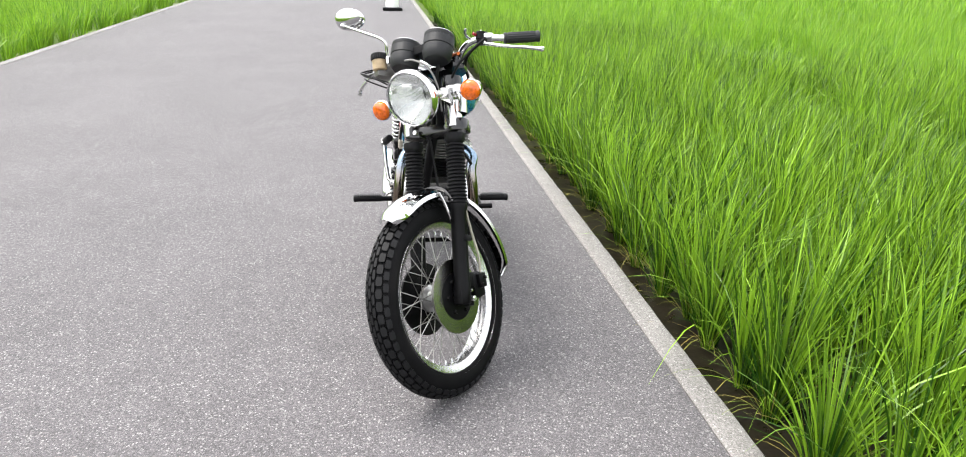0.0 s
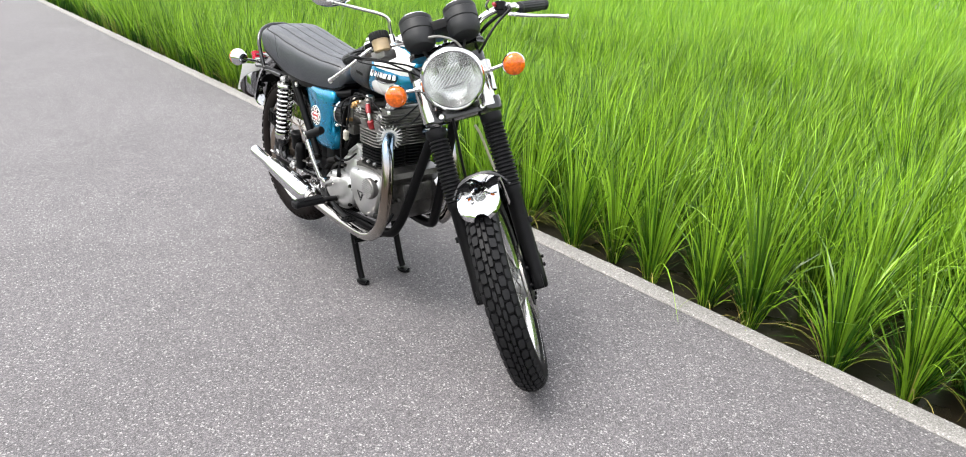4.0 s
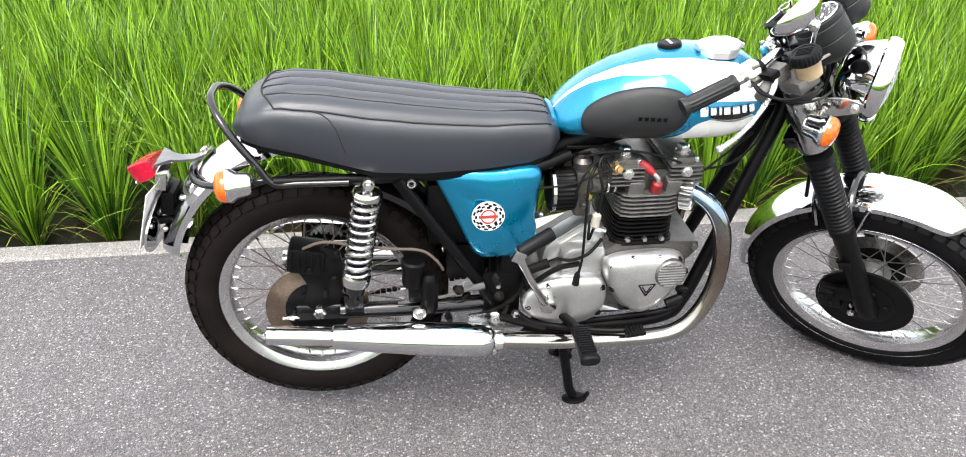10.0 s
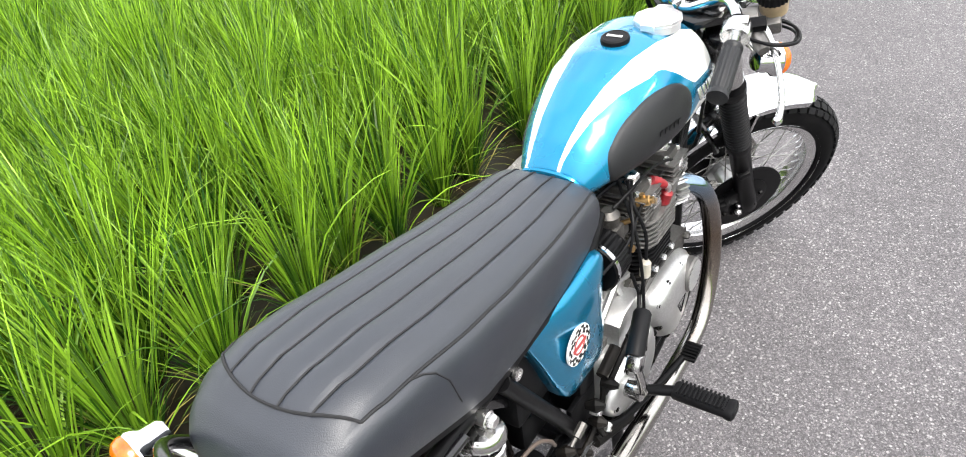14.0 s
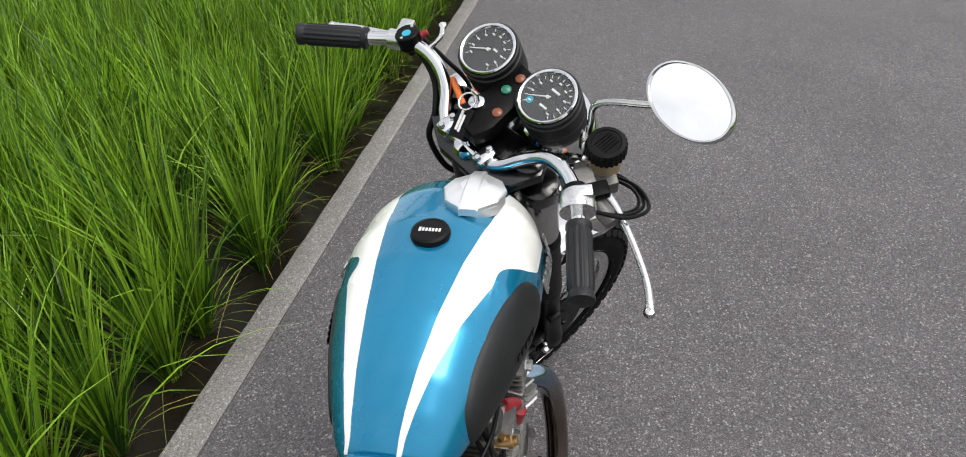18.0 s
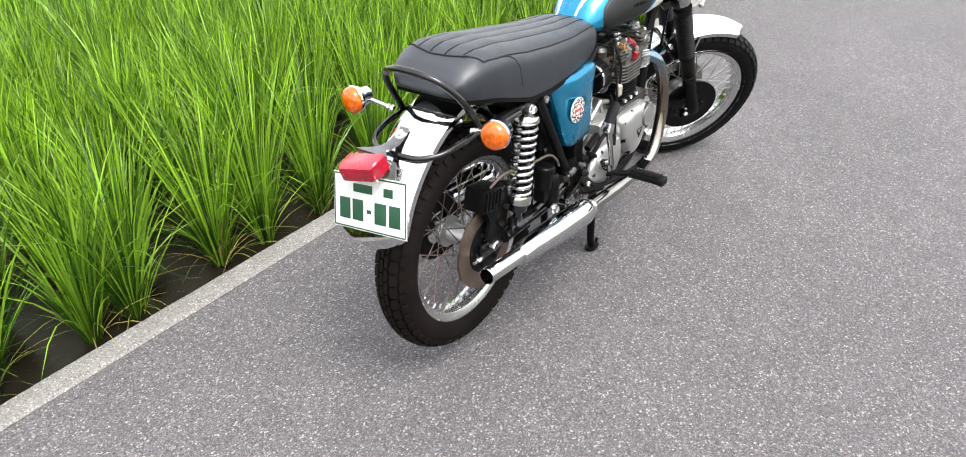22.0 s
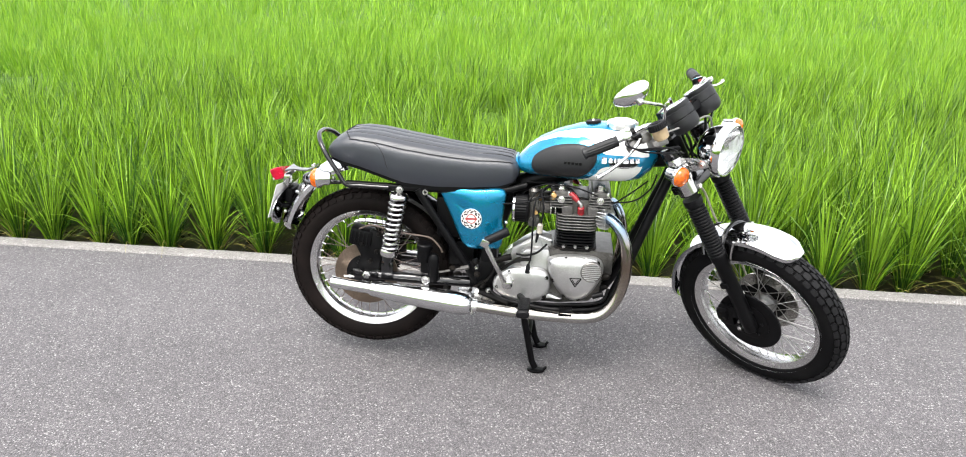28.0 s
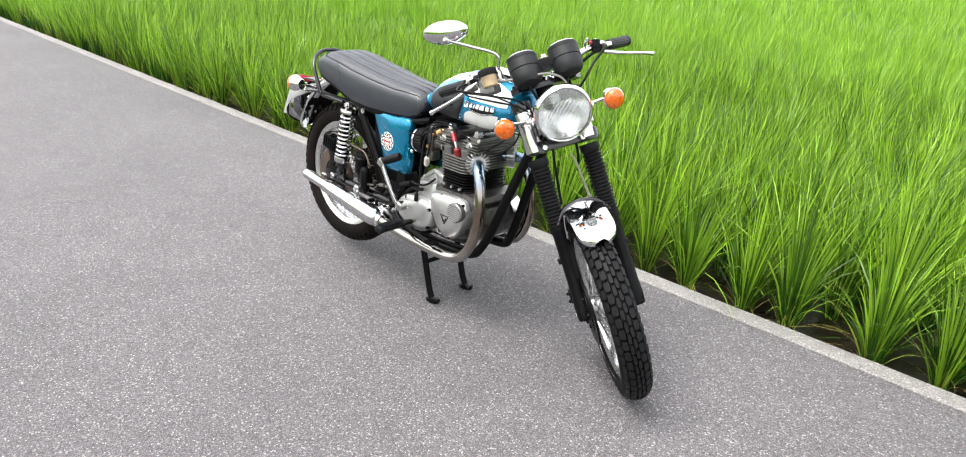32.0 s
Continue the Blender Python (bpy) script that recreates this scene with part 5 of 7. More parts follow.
def fin_outline(hx, hy, cut=0.03):
    return [(BARREL_X + x, y) for x, y in ((-hx + cut, -hy), (hx - cut, -hy), (hx - cut * 0.3, -hy + cut * 0.3), (hx, -hy + cut), (hx, -0.012), (hx - 0.012, 0), (hx, 0.012), (hx, hy - cut), (hx - cut * 0.3, hy - cut * 0.3), (hx - cut, hy), (-hx + cut, hy), (-hx + cut * 0.3, hy - cut * 0.3), (-hx, hy - cut), (-hx, -hy + cut), (-hx + cut * 0.3, -hy + cut * 0.3))]


fin = mesh_of("fin", Geo().plate(fin_outline(0.073, 0.116), 2, -0.002, 0.002, 0.0008), SATIN)
for k in range(6):
    part("fin", fin, SATIN, barrel, m=pose(0, 0, 0.523 + 0.0112 * k))
part("barrel_flange", Geo().plate(fin_outline(0.078, 0.118), 2, 0.508, 0.518, 0.002).bolt((0.82, -0.11, 0.518), (0, 0, 1), 0.008, 0.01).bolt((0.755, -0.11, 0.518), (0, 0, 1), 0.008, 0.01), GRIME, barrel)
# core coloured darker than its fins, putting shade into the gaps
head = part("cylinder_head", Geo().box((BARREL_X, 0, 0.64), (0.115, 0.19, 0.12), bevel=0.015), DULL, engine, "grey finned alloy cylinder head")
fin = mesh_of("fin", Geo().plate(fin_outline(0.075, 0.124), 2, -0.0018, 0.0018, 0.0008), CAST)
for k in range(6):
    part("fin", fin, CAST, head, m=pose(0, 0, 0.592 + 0.0108 * k))
for x in (0.745, 0.787, 0.829):
    part("sleeve_nut", Geo().bolt((x, -0.113, 0.526), (0, -1, 0), 0.007, 0.012), STEEL, barrel)
for s in SIDES:
    for x in (0.752, 0.842):
        part("plug_boss", Geo().box((x, s * 0.094, 0.664), (0.04, 0.05, 0.045), (s * -14, 0, 0), 0.01), CAST, head)
for x, name in ((0.728, "inlet_rocker_box"), (0.866, "exhaust_rocker_box")):
    # same dark core colour for the shade between the rocker box fins
    rb = part(name, Geo().box((x, 0, 0.703), (0.06, 0.21, 0.06), bevel=0.014), DULL, engine, "finned alloy rocker box")
    fin = mesh_of("fin", Geo().box((0, 0, 0), (0.078, 0.24, 0.0034), bevel=0.001), CAST)
    for k in range(5):
        part("fin", fin, CAST, rb, m=pose(x, 0, 0.674 + 0.0105 * k))
    for s in SIDES:
        part("rocker_cap", Geo().lathe([(0.02, -0.01), (0.02, 0.004), (0.016, 0.006), (0.016, 0.016), (0.012, 0.02)], (x, s * 0.075, 0.732), (0, 0, 1), 6), STEEL, rb)
        part("spindle_nut", Geo().lathe([(0.014, -0.01), (0.014, 0.004), (0.009, 0.005), (0.009, 0.014)], (x, s * 0.116, 0.703), (0, s, 0), 6), STEEL, rb)
        for dx in (-0.027, 0.027):
            part("rocker_stud", Geo().bolt((x + dx, s * 0.1, 0.718), (0, 0, 1), 0.006, 0.012), STEEL, rb)
for s in SIDES:
    boot = Geo().lathe([(0.009, -0.004), (0.0125, 0.0), (0.013, 0.006), (0.0115, 0.01), (0.0125, 0.014), (0.012, 0.026), (0.007, 0.03)], (0.80, s * 0.110, 0.652), (0, s * 0.35, 1), 14)
    boot.tube([(0.788, s * 0.117, 0.700), (0.776, s * 0.111, 0.711), (0.760, s * 0.102, 0.723)], [0.0085, 0.0105, 0.0095], 12)
    plug = part("spark_plug_cap", boot, RED_RUBBER, engine, "red rubber spark plug cap")
    part("cap_elbow", Geo().tube([(0.80, s * 0.120, 0.680), (0.799, s * 0.121, 0.690), (0.786, s * 0.116, 0.702)], 0.006, 10), CASE, plug)
    part("plug_lead", Geo().tube(spline([(0.785, s * 0.105, 0.712), (0.76, s * 0.09, 0.735), (0.70, s * 0.06, 0.745), (0.6, s * 0.04, 0.74)], 6), 0.0038, 8), RUBBER, engine)
    # carburettor and air filter
    carb = Geo().lathe([(0.016, 0), (0.022, 0.01), (0.022, 0.04), (0.026, 0.045), (0.026, 0.055), (0.016, 0.06)], (0.695, s * 0.068, 0.655), (-1, 0, 0.06), 18)
    carb.box((0.63, s * 0.075, 0.66), (0.035, 0.05, 0.08), bevel=0.008).lathe([(0.02, 0), (0.022, 0.02), (0.012, 0.03)], (0.63, s * 0.075, 0.70), (0, 0, 1), 14)
    carb.box((0.632, s * 0.08, 0.607), (0.042, 0.045, 0.04), bevel=0.01).bolt((0.632, s * 0.1, 0.62), (0, s, 0), 0.009, 0.014)
    carburettor = part("carburettor", carb, DULL, engine, "small grey alloy carburettor")
    part("inlet_rubber", Geo().lathe([(0.024, 0), (0.026, 0.006), (0.024, 0.012), (0.026, 0.018), (0.024, 0.024)], (0.715, s * 0.068, 0.656), (-1, 0, 0.06), 18), RUBBER, carburettor)
    part("clamp", Geo().lathe([(0.027, 0.004), (0.027, 0.008), (0.0265, 0.008), (0.0265, 0.004)], (0.715, s * 0.068, 0.656), (-1, 0, 0.06), 18, closed=True).lathe([(0.027, 0.02), (0.027, 0.025), (0.0265, 0.025), (0.0265, 0.02)], (0.715, s * 0.068, 0.656), (-1, 0, 0.06), 18, closed=True), STEEL, carburettor)
    part("carburettor_screw", Geo().lathe([(0.007, 0), (0.007, 0.02)], (0.64, s * 0.1, 0.645), (0, s, 0.2), 8), BRASS, carburettor)
    part("carburettor_screw", Geo().lathe([(0.005, 0), (0.005, 0.024)], (0.652, s * 0.09, 0.69), (0.3, s, 0.5), 8), BRASS, carburettor)
    filt = Geo().rings([[(0.612 - h, s * 0.078 + (r + (rib if j % 4 < 2 else 0)) * math.cos(a), 0.652 + (r + (rib if j % 4 < 2 else 0)) * math.sin(a)) for j, a in enumerate([2 * math.pi * j / 120 for j in range(120)])] for r, h, rib in ((0.03, -0.004, 0), (0.05, 0.0, 0), (0.052, 0.004, 0), (0.049, 0.01, 0.0025), (0.049, 0.048, 0.0025), (0.052, 0.054, 0), (0.048, 0.06, 0), (0.001, 0.06, 0))])
    part("air_filter", filt, SATIN, engine, "round black pancake air filter")
    part("filter_band", Geo().lathe([(0.0515, 0.048), (0.053, 0.049), (0.053, 0.056), (0.0515, 0.057)], (0.612, s * 0.078, 0.652), (-1, 0, 0), 32, closed=True), CHROME, engine)
fuel = Geo().lathe([(0.006, 0), (0.011, 0.006), (0.011, 0.034), (0.006, 0.04)], (0.655, -0.135, 0.575), (0.1, 0, 1), 12)
part("fuel_filter", fuel, surface("clear_plastic", (0.45, 0.42, 0.36), 0.2, transmission=0.4), engine, "clear inline fuel filter")
part("fuel_hose", Geo().tube(spline([(0.66, -0.135, 0.615), (0.668, -0.13, 0.67), (0.66, -0.11, 0.73), (0.70, -0.08, 0.75)], 6), 0.0036, 8).tube(spline([(0.654, -0.135, 0.575), (0.645, -0.13, 0.54), (0.65, -0.11, 0.58)], 5), 0.0036, 8), RUBBER, engine)
part("tachometer_drive", Geo().tube(spline([(0.618, -0.148, 0.425), (0.622, -0.15, 0.455), (0.63, -0.145, 0.5), (0.632, -0.14, 0.60), (0.64, -0.12, 0.70), (0.7, -0.06, 0.75)], 6), 0.0034, 8).lathe([(0.009, 0), (0.008, 0.025), (0.005, 0.035)], (0.618, -0.148, 0.425), (0.1, 0, 1), 10), RUBBER, engine)
# breather and oil lines under the engine
part("oil_pipe", Geo().tube(spline([(0.92, -0.10, 0.36), (0.90, -0.115, 0.318), (0.85, -0.115, 0.300), (0.78, -0.11, 0.290), (0.70, -0.115, 0.288), (0.6, -0.125, 0.292), (0.52, -0.12, 0.31)], 6), 0.0065, 10).tube([(0.90, -0.13, 0.352), (0.86, -0.135, 0.34)], 0.011, 10), RUBBER, engine)
part("breather_hose", Geo().tube(spline([(0.575, -0.135, 0.492), (0.61, -0.135, 0.488), (0.65, -0.125, 0.497), (0.685, -0.11, 0.527)], 6), 0.0042, 8), RUBBER, engine)
part("pressure_switch", Geo().lathe([(0.006, 0), (0.010, 0.004), (0.010, 0.016), (0.005, 0.03)], (0.888, -0.12, 0.372), (0.8, -0.5, 0.3), 10).lathe([(0.007, 0), (0.012, 0.004), (0.012, 0.02), (0.006, 0.03)], (0.895, -0.09, 0.40), (1, -0.3, 0.4), 10), GRIME, engine)
# control cables from the handlebar to carburettors and gearbox
for route in ([(0.52, -0.115, 0.675), (0.60, -0.125, 0.688), (0.68, -0.115, 0.712), (0.79, -0.10, 0.708), (0.88, -0.095, 0.695), (0.98, -0.085, 0.70), (1.04, -0.075, 0.745), (1.06, -0.07, 0.80)],
              [(0.63, -0.085, 0.735), (0.68, -0.10, 0.752), (0.76, -0.10, 0.748), (0.84, -0.105, 0.725), (0.90, -0.10, 0.69), (0.96, -0.085, 0.72), (1.03, -0.075, 0.775)],
              [(0.60, -0.10, 0.62), (0.605, -0.125, 0.66), (0.625, -0.125, 0.71), (0.66, -0.105, 0.735), (0.72, -0.08, 0.742)],
              [(0.56, 0.09, 0.70), (0.66, 0.1, 0.735), (0.80, 0.105, 0.735), (0.93, 0.09, 0.73), (1.03, 0.075, 0.78)]):
    part("control_cable", Geo().tube(spline(route, 6), 0.003, 8), RUBBER, engine)
part("banjo_union", Geo().lathe([(0.010, -0.012), (0.010, 0.012), (0.007, 0.014), (0.007, 0.02)], (0.70, -0.112, 0.715), (0.2, -1, 0.3), 12).lathe([(0.006, 0), (0.006, 0.03)], (0.70, -0.112, 0.70), (0, 0.1, 1), 8), BRASS, engine)
# exhaust
for s in SIDES:
    near = 1.0 if s < 0 else 0.84
    pipe = spline([(0.86, s * 0.075, 0.636), (0.895, s * 0.098, 0.638), (0.932, s * 0.13, 0.618), (0.96, s * 0.147 * near, 0.57), (0.972, s * 0.156 * near, 0.50), (0.968, s * 0.162 * near, 0.42), (0.945, s * 0.165 * near, 0.345), (0.905, s * 0.168 * near, 0.292), (0.85, s * 0.17, 0.27), (0.76, s * 0.171, 0.266), (0.6, s * 0.172, 0.272), (0.40, s * 0.172, 0.292)], 7)
    ex = part("exhaust_pipe", Geo().tube(pipe, 0.0205, 18), PIPE, bike, "chromed exhaust pipe")
    way = Vector((0.035, s * 0.023, 0.002)).normalized()
    at = Vector((0.888, s * 0.093, 0.638))
    q = way.to_track_quat("Z", "Y")
    gear = [(0.046 if k % 4 < 2 else 0.029, 2 * math.pi * k / 80) for k in range(80)]
    ringed = Geo().rings([[at + way * h + q @ Vector((r * g * math.cos(a), r * g * math.sin(a), 0)) for r, a in gear] for g, h in ((0.93, -0.014), (1.0, -0.011), (1.0, 0.012), (0.93, 0.015), (0.5, 0.016))])
    part("exhaust_rose", ringed, CASE, ex, "finned exhaust clamp")
    a, c = Vector((0.418, s * 0.172, 0.290)), Vector((-0.130, s * 0.166, 0.348))
    way = (c - a).normalized()
    prof = [(0.0225, 0.0), (0.030, 0.005), (0.037, 0.014), (0.0415, 0.035), (0.0428, 0.08), (0.0415, 0.17), (0.0375, 0.26), (0.0325, 0.335), (0.0295, 0.383), (0.0275, 0.388), (0.0232, 0.391), (0.0228, 0.47), (0.0228, 0.54), (0.0205, 0.541), (0.02, 0.45)]
    sil = part("silencer", Geo().lathe(prof, a, way, 36), CHROME if s < 0 else WORN_CHROME, bike, "bright chromed tapering silencer")
    part("silencer_bore", Geo().lathe([(0.0203, 0.49), (0.0, 0.49)], a, way, 24), GRIME, sil)
    part("silencer_clamp", Geo().lathe([(0.0225, -0.02), (0.0245, -0.02), (0.0245, 0.0), (0.0225, 0.0)], a, way, 24, closed=True).bolt(a + Vector((0, 0, -0.026)), (0, s, 0), 0.006, 0.02), STEEL, sil)
    stay = Geo().plate([(0.36, 0.34), (0.43, 0.345), (0.47, 0.31), (0.50, 0.29), (0.48, 0.275), (0.43, 0.30), (0.36, 0.315)], 1, s * 0.125, s * 0.132)
    part("exhaust_stay", stay, ALLOY, bike, "bright alloy exhaust hanger plate")
    part("hanger_bolt", Geo().lathe([(0.016, 0), (0.016, 0.006), (0.01, 0.007), (0.01, 0.016)], (0.24, s * 0.15, 0.372), (0, s, 0), 12), STEEL, bike)

# kick starter, footrests, pedals
kick = Geo().tube([(0.548, -0.155, 0.386), (0.535, -0.185, 0.405), (0.50, -0.195, 0.475), (0.468, -0.20, 0.545)], [0.014, 0.009, 0.0085, 0.010], 12)
kick.lathe([(0.02, -0.02), (0.02, 0.014), (0.014, 0.018)], (0.548, -0.165, 0.386), (0, -1, 0), 16).box((0.466, -0.2, 0.553), (0.03, 0.026, 0.03), (0, 25, 0), 0.005)
ks = part("kick_starter", kick, WORN_CHROME, engine, "folded chromed kick starter")
part("pedal_rubber", Geo().lathe([(0.010, 0.0), (0.0165, 0.003), (0.0165, 0.085), (0.014, 0.09), (0.0, 0.092)], (0.468, -0.197, 0.557), (0.9, 0.22, 0.42), 16), RUBBER, ks)
for s in SIDES:
    peg = Geo().tube([(0.585, s * 0.12, 0.325), (0.605, s * 0.18, 0.337), (0.617, s * 0.22, 0.341)], 0.011, 10)
    ob = part("footrest", peg, SATIN, bike, "black rubber footrest")
    rub = Geo().rings([[(0.617 + x * k, s * y, 0.344 + z * k) for x, z in oval(0, 0, 0.021, 0.013, 18, 0.7)] for y, k in ((0.215, 0.85), (0.22, 1.0), (0.318, 1.0), (0.326, 1.12), (0.334, 1.1), (0.338, 0.8))])
    part("footrest_rubber", rub, RUBBER, ob)
    rib = mesh_of("footrest_rib", Geo().box((0, 0, 0), (0.036, 0.0045, 0.005), bevel=0.001), RUBBER)
    for k in range(12):
        part("footrest_rib", rib, RUBBER, ob, m=pose(0.617, s * (0.226 + k * 0.0082), 0.358))
pedal = Geo().tube(spline([(0.47, -0.13, 0.345), (0.52, -0.145, 0.315), (0.62, -0.16, 0.30), (0.70, -0.175, 0.298), (0.752, -0.185, 0.302)], 6), 0.008, 10).box((0.765, -0.195, 0.306), (0.05, 0.035, 0.008), (0, -6, 0), 0.002)
for k in range(5):
    pedal.box((0.747 + 0.009 * k, -0.195, 0.312), (0.003, 0.033, 0.004), (0, -6, 0))
part("brake_pedal", pedal, SATIN, bike, "black rear brake pedal")
part("gear_lever", Geo().tube(spline([(0.60, 0.15, 0.36), (0.63, 0.19, 0.36), (0.70, 0.2, 0.35), (0.74, 0.2, 0.345)], 5), 0.0065, 8).tube([(0.74, 0.19, 0.345), (0.74, 0.25, 0.345)], 0.011, 10), SATIN, bike)
part("brake_rod", Geo().tube([(0.19, -0.125, 0.385), (0.30, -0.13, 0.40), (0.40, -0.128, 0.425)], 0.0045, 8).lathe([(0.009, 0), (0.009, 0.03)], (0.37, -0.129, 0.418), (1, 0, 0.25), 8), DULL, bike)

# rear brake caliper, master cylinder, loose blocks behind the engine
cal = Geo().box((-0.016, -0.085, 0.510), (0.088, 0.068, 0.07), (0, 12, 0), 0.014).plate([(-0.045, 0.50), (0.03, 0.545), (0.062, 0.53), (0.072, 0.46), (0.05, 0.385), (-0.01, 0.365), (-0.035, 0.39), (-0.02, 0.44)], 1, -0.098, -0.110, 0.003)
for k in range(5):
    cal.box((-0.048 + k * 0.015, -0.119, 0.517 - k * 0.0032), (0.006, 0.008, 0.052), (0, 12, 0), 0.002)
caliper = part("rear_caliper", cal, SATIN, bike, "finned black brake caliper")
for x, z in ((0.055, 0.53), (0.045, 0.46), (0.02, 0.42), (-0.01, 0.49)):
    part("caliper_bolt", Geo().bolt((x, -0.112, z), (0, -1, 0), 0.009, 0.012), GRIME, caliper)
part("brake_hose", Geo().tube(spline([(-0.02, -0.11, 0.545), (0.03, -0.118, 0.565), (0.10, -0.116, 0.55), (0.177, -0.12, 0.539), (0.25, -0.125, 0.532), (0.285, -0.13, 0.505), (0.30, -0.13, 0.478)], 6), 0.0036, 8), surface("braided_hose", (0.07, 0.052, 0.042), 0.5), bike)
mc = Geo().lathe([(0.024, 0.0), (0.026, 0.01), (0.026, 0.05), (0.031, 0.052), (0.031, 0.066), (0.027, 0.071), (0.0, 0.072)], (0.226, -0.122, 0.437), (0.1, 0, 1), 24).lathe([(0.018, 0.0), (0.021, 0.01), (0.021, 0.09), (0.018, 0.1), (0.012, 0.108)], (0.264, -0.13, 0.362), (0.03, 0, 1), 20)
mc.box((0.245, -0.115, 0.415), (0.06, 0.04, 0.05), bevel=0.008)
part("rear_master_cylinder", mc, SATIN, bike, "black rear brake reservoir")
junk = Geo().box((0.38, 0, 0.60), (0.22, 0.17, 0.16), bevel=0.01).box((0.36, 0.0, 0.45), (0.1, 0.12, 0.1), bevel=0.01).box((0.47, -0.07, 0.44), (0.06, 0.07, 0.12), bevel=0.012)
part("battery_box", junk, SATIN, bike, "black battery box and electrics")
small, rng = Geo(), random.Random(11)
for x, z in ((0.345, 0.30), (0.31, 0.33), (0.40, 0.33), (0.43, 0.40), (0.46, 0.36), (0.48, 0.33), (0.50, 0.43), (0.42, 0.45), (0.36, 0.39), (0.33, 0.41)):
    small.lathe([(0.006 + 0.006 * rng.random(), 0), (0.008 + 0.006 * rng.random(), 0.02), (0.005, 0.035)], (x, -0.105 - 0.02 * rng.random(), z), (rng.uniform(-0.5, 0.5), -1, rng.uniform(-0.5, 0.5)), 8)
small.tube(spline([(0.40, -0.12, 0.33), (0.44, -0.125, 0.355), (0.48, -0.125, 0.39), (0.50, -0.12, 0.43)], 5), 0.006, 8).tube(spline([(0.5, -0.12, 0.40), (0.57, -0.13, 0.46), (0.63, -0.125, 0.47)], 5), 0.007, 8)
small.tube([(0.44, -0.13, 0.33), (0.55, -0.15, 0.30)], 0.012, 8).tube([(0.495, -0.12, 0.452), (0.555, -0.12, 0.474)], 0.012, 10)
part("linkage", small, GRIME, bike, "oily black brake linkage and bolts")
for at, r, h in (((0.475, -0.135, 0.34), 0.011, 0.012), ((0.345, -0.14, 0.31), 0.01, 0.02), ((0.43, -0.13, 0.43), 0.008, 0.02)):
    part("linkage_bolt", Geo().lathe([(r, 0), (r, h * 0.6), (r * 0.7, h)], at, (0, -1, 0.1), 6), STEEL, bike)
# chain guard
part("chain_guard", Geo().rings([[(x, 0.07, z), (x, 0.103, z), (x, 0.103, z + 0.006), (x, 0.07, z + 0.006)] for x, z in ((-0.125, 0.478), (-0.108, 0.494), (-0.08, 0.504), (-0.04, 0.507), (0.02, 0.501), (0.1, 0.487), (0.2, 0.472), (0.36, 0.455))]).box((0.15, 0.102, 0.452), (0.4, 0.003, 0.05), (0, 4, 0)), CHROME, bike, "chromed chain guard")
chain = Geo()
for a, c in (((0.0, 0.085, 0.437), (0.5, 0.085, 0.395)), ((0.0, 0.085, 0.253), (0.5, 0.085, 0.325))):
    a, c = Vector(a), Vector(c)
    for k in range(32):
        p = a.lerp(c, (k + 0.5) / 32)
        chain.box(p, (0.014, 0.013 if k % 2 else 0.008, 0.009), (0, 0, 0), 0.002)
tagged(part("drive_chain", chain, GRIME, bike), kind="stuff")

# centre stand and prop stand
stand = Geo().tube([(0.60, -0.10, 0.27), (0.60, 0.10, 0.27)], 0.014, 10).tube([(0.632, -0.095, 0.15), (0.632, 0.105, 0.15)], 0.010, 10)
for top_y, y in ((-0.095, -0.075), (0.095, 0.12)):
    z = road_z(y)
    stand.tube([(0.60, top_y, 0.27), (0.645, y * 0.9 + top_y * 0.1, 0.05 + z), (0.658, y, 0.018 + z)], 0.0135, 10)
    stand.rings([[(0.664 + px * k, y + py * k, h + z) for px, py in oval(0, 0, 0.036, 0.022, 18)] for h, k in ((0.001, 0.9), (0.004, 1.0), (0.008, 1.0), (0.011, 0.8))])
    stand.tube([(0.692, y, 0.006 + z), (0.704, y, 0.022 + z)], 0.006, 8)
part("centre_stand", stand, SATIN, bike, "black steel centre stand")
part("prop_stand", Geo().tube([(0.76, 0.11, 0.25), (0.66, 0.15, 0.235), (0.50, 0.165, 0.225)], 0.011, 10).box((0.49, 0.168, 0.22), (0.05, 0.03, 0.01), (0, 10, 0), 0.003), SATIN, bike)

# ---- steering and forks, in the fork's own axes: x ahead, z up the steering stem ----
def fork_part(name, geo, material, label="", sharp=38.0):
    return part(name, geo, material, bike, label, STEER, sharp)


yoke = Geo().box((0.03, 0, -0.095), (0.085, 0.2, 0.034), bevel=0.008)
for s in SIDES:
    yoke.lathe([(0.034, -0.02), (0.036, -0.014), (0.036, 0.014), (0.034, 0.02)], (0.052, s * 0.09, -0.095), (0, 0, 1), 24)
low = fork_part("lower_yoke", yoke, BLACK, "black lower fork yoke")
for s in SIDES:
    part("yoke_bolt", Geo().bolt((0.078, s * 0.066, -0.1), (1, 0, 0), 0.0105, 0.012), STEEL, low, "bright pinch bolt")
yoke = Geo().plate([(-0.03, -0.04), (0.0, -0.1), (0.05, -0.122), (0.085, -0.1), (0.075, 0), (0.085, 0.1), (0.05, 0.122), (0.0, 0.1), (-0.03, 0.04)], 2, 0.098, 0.118, 0.004)
top = fork_part("top_yoke", yoke, BLACK, "black top fork yoke")
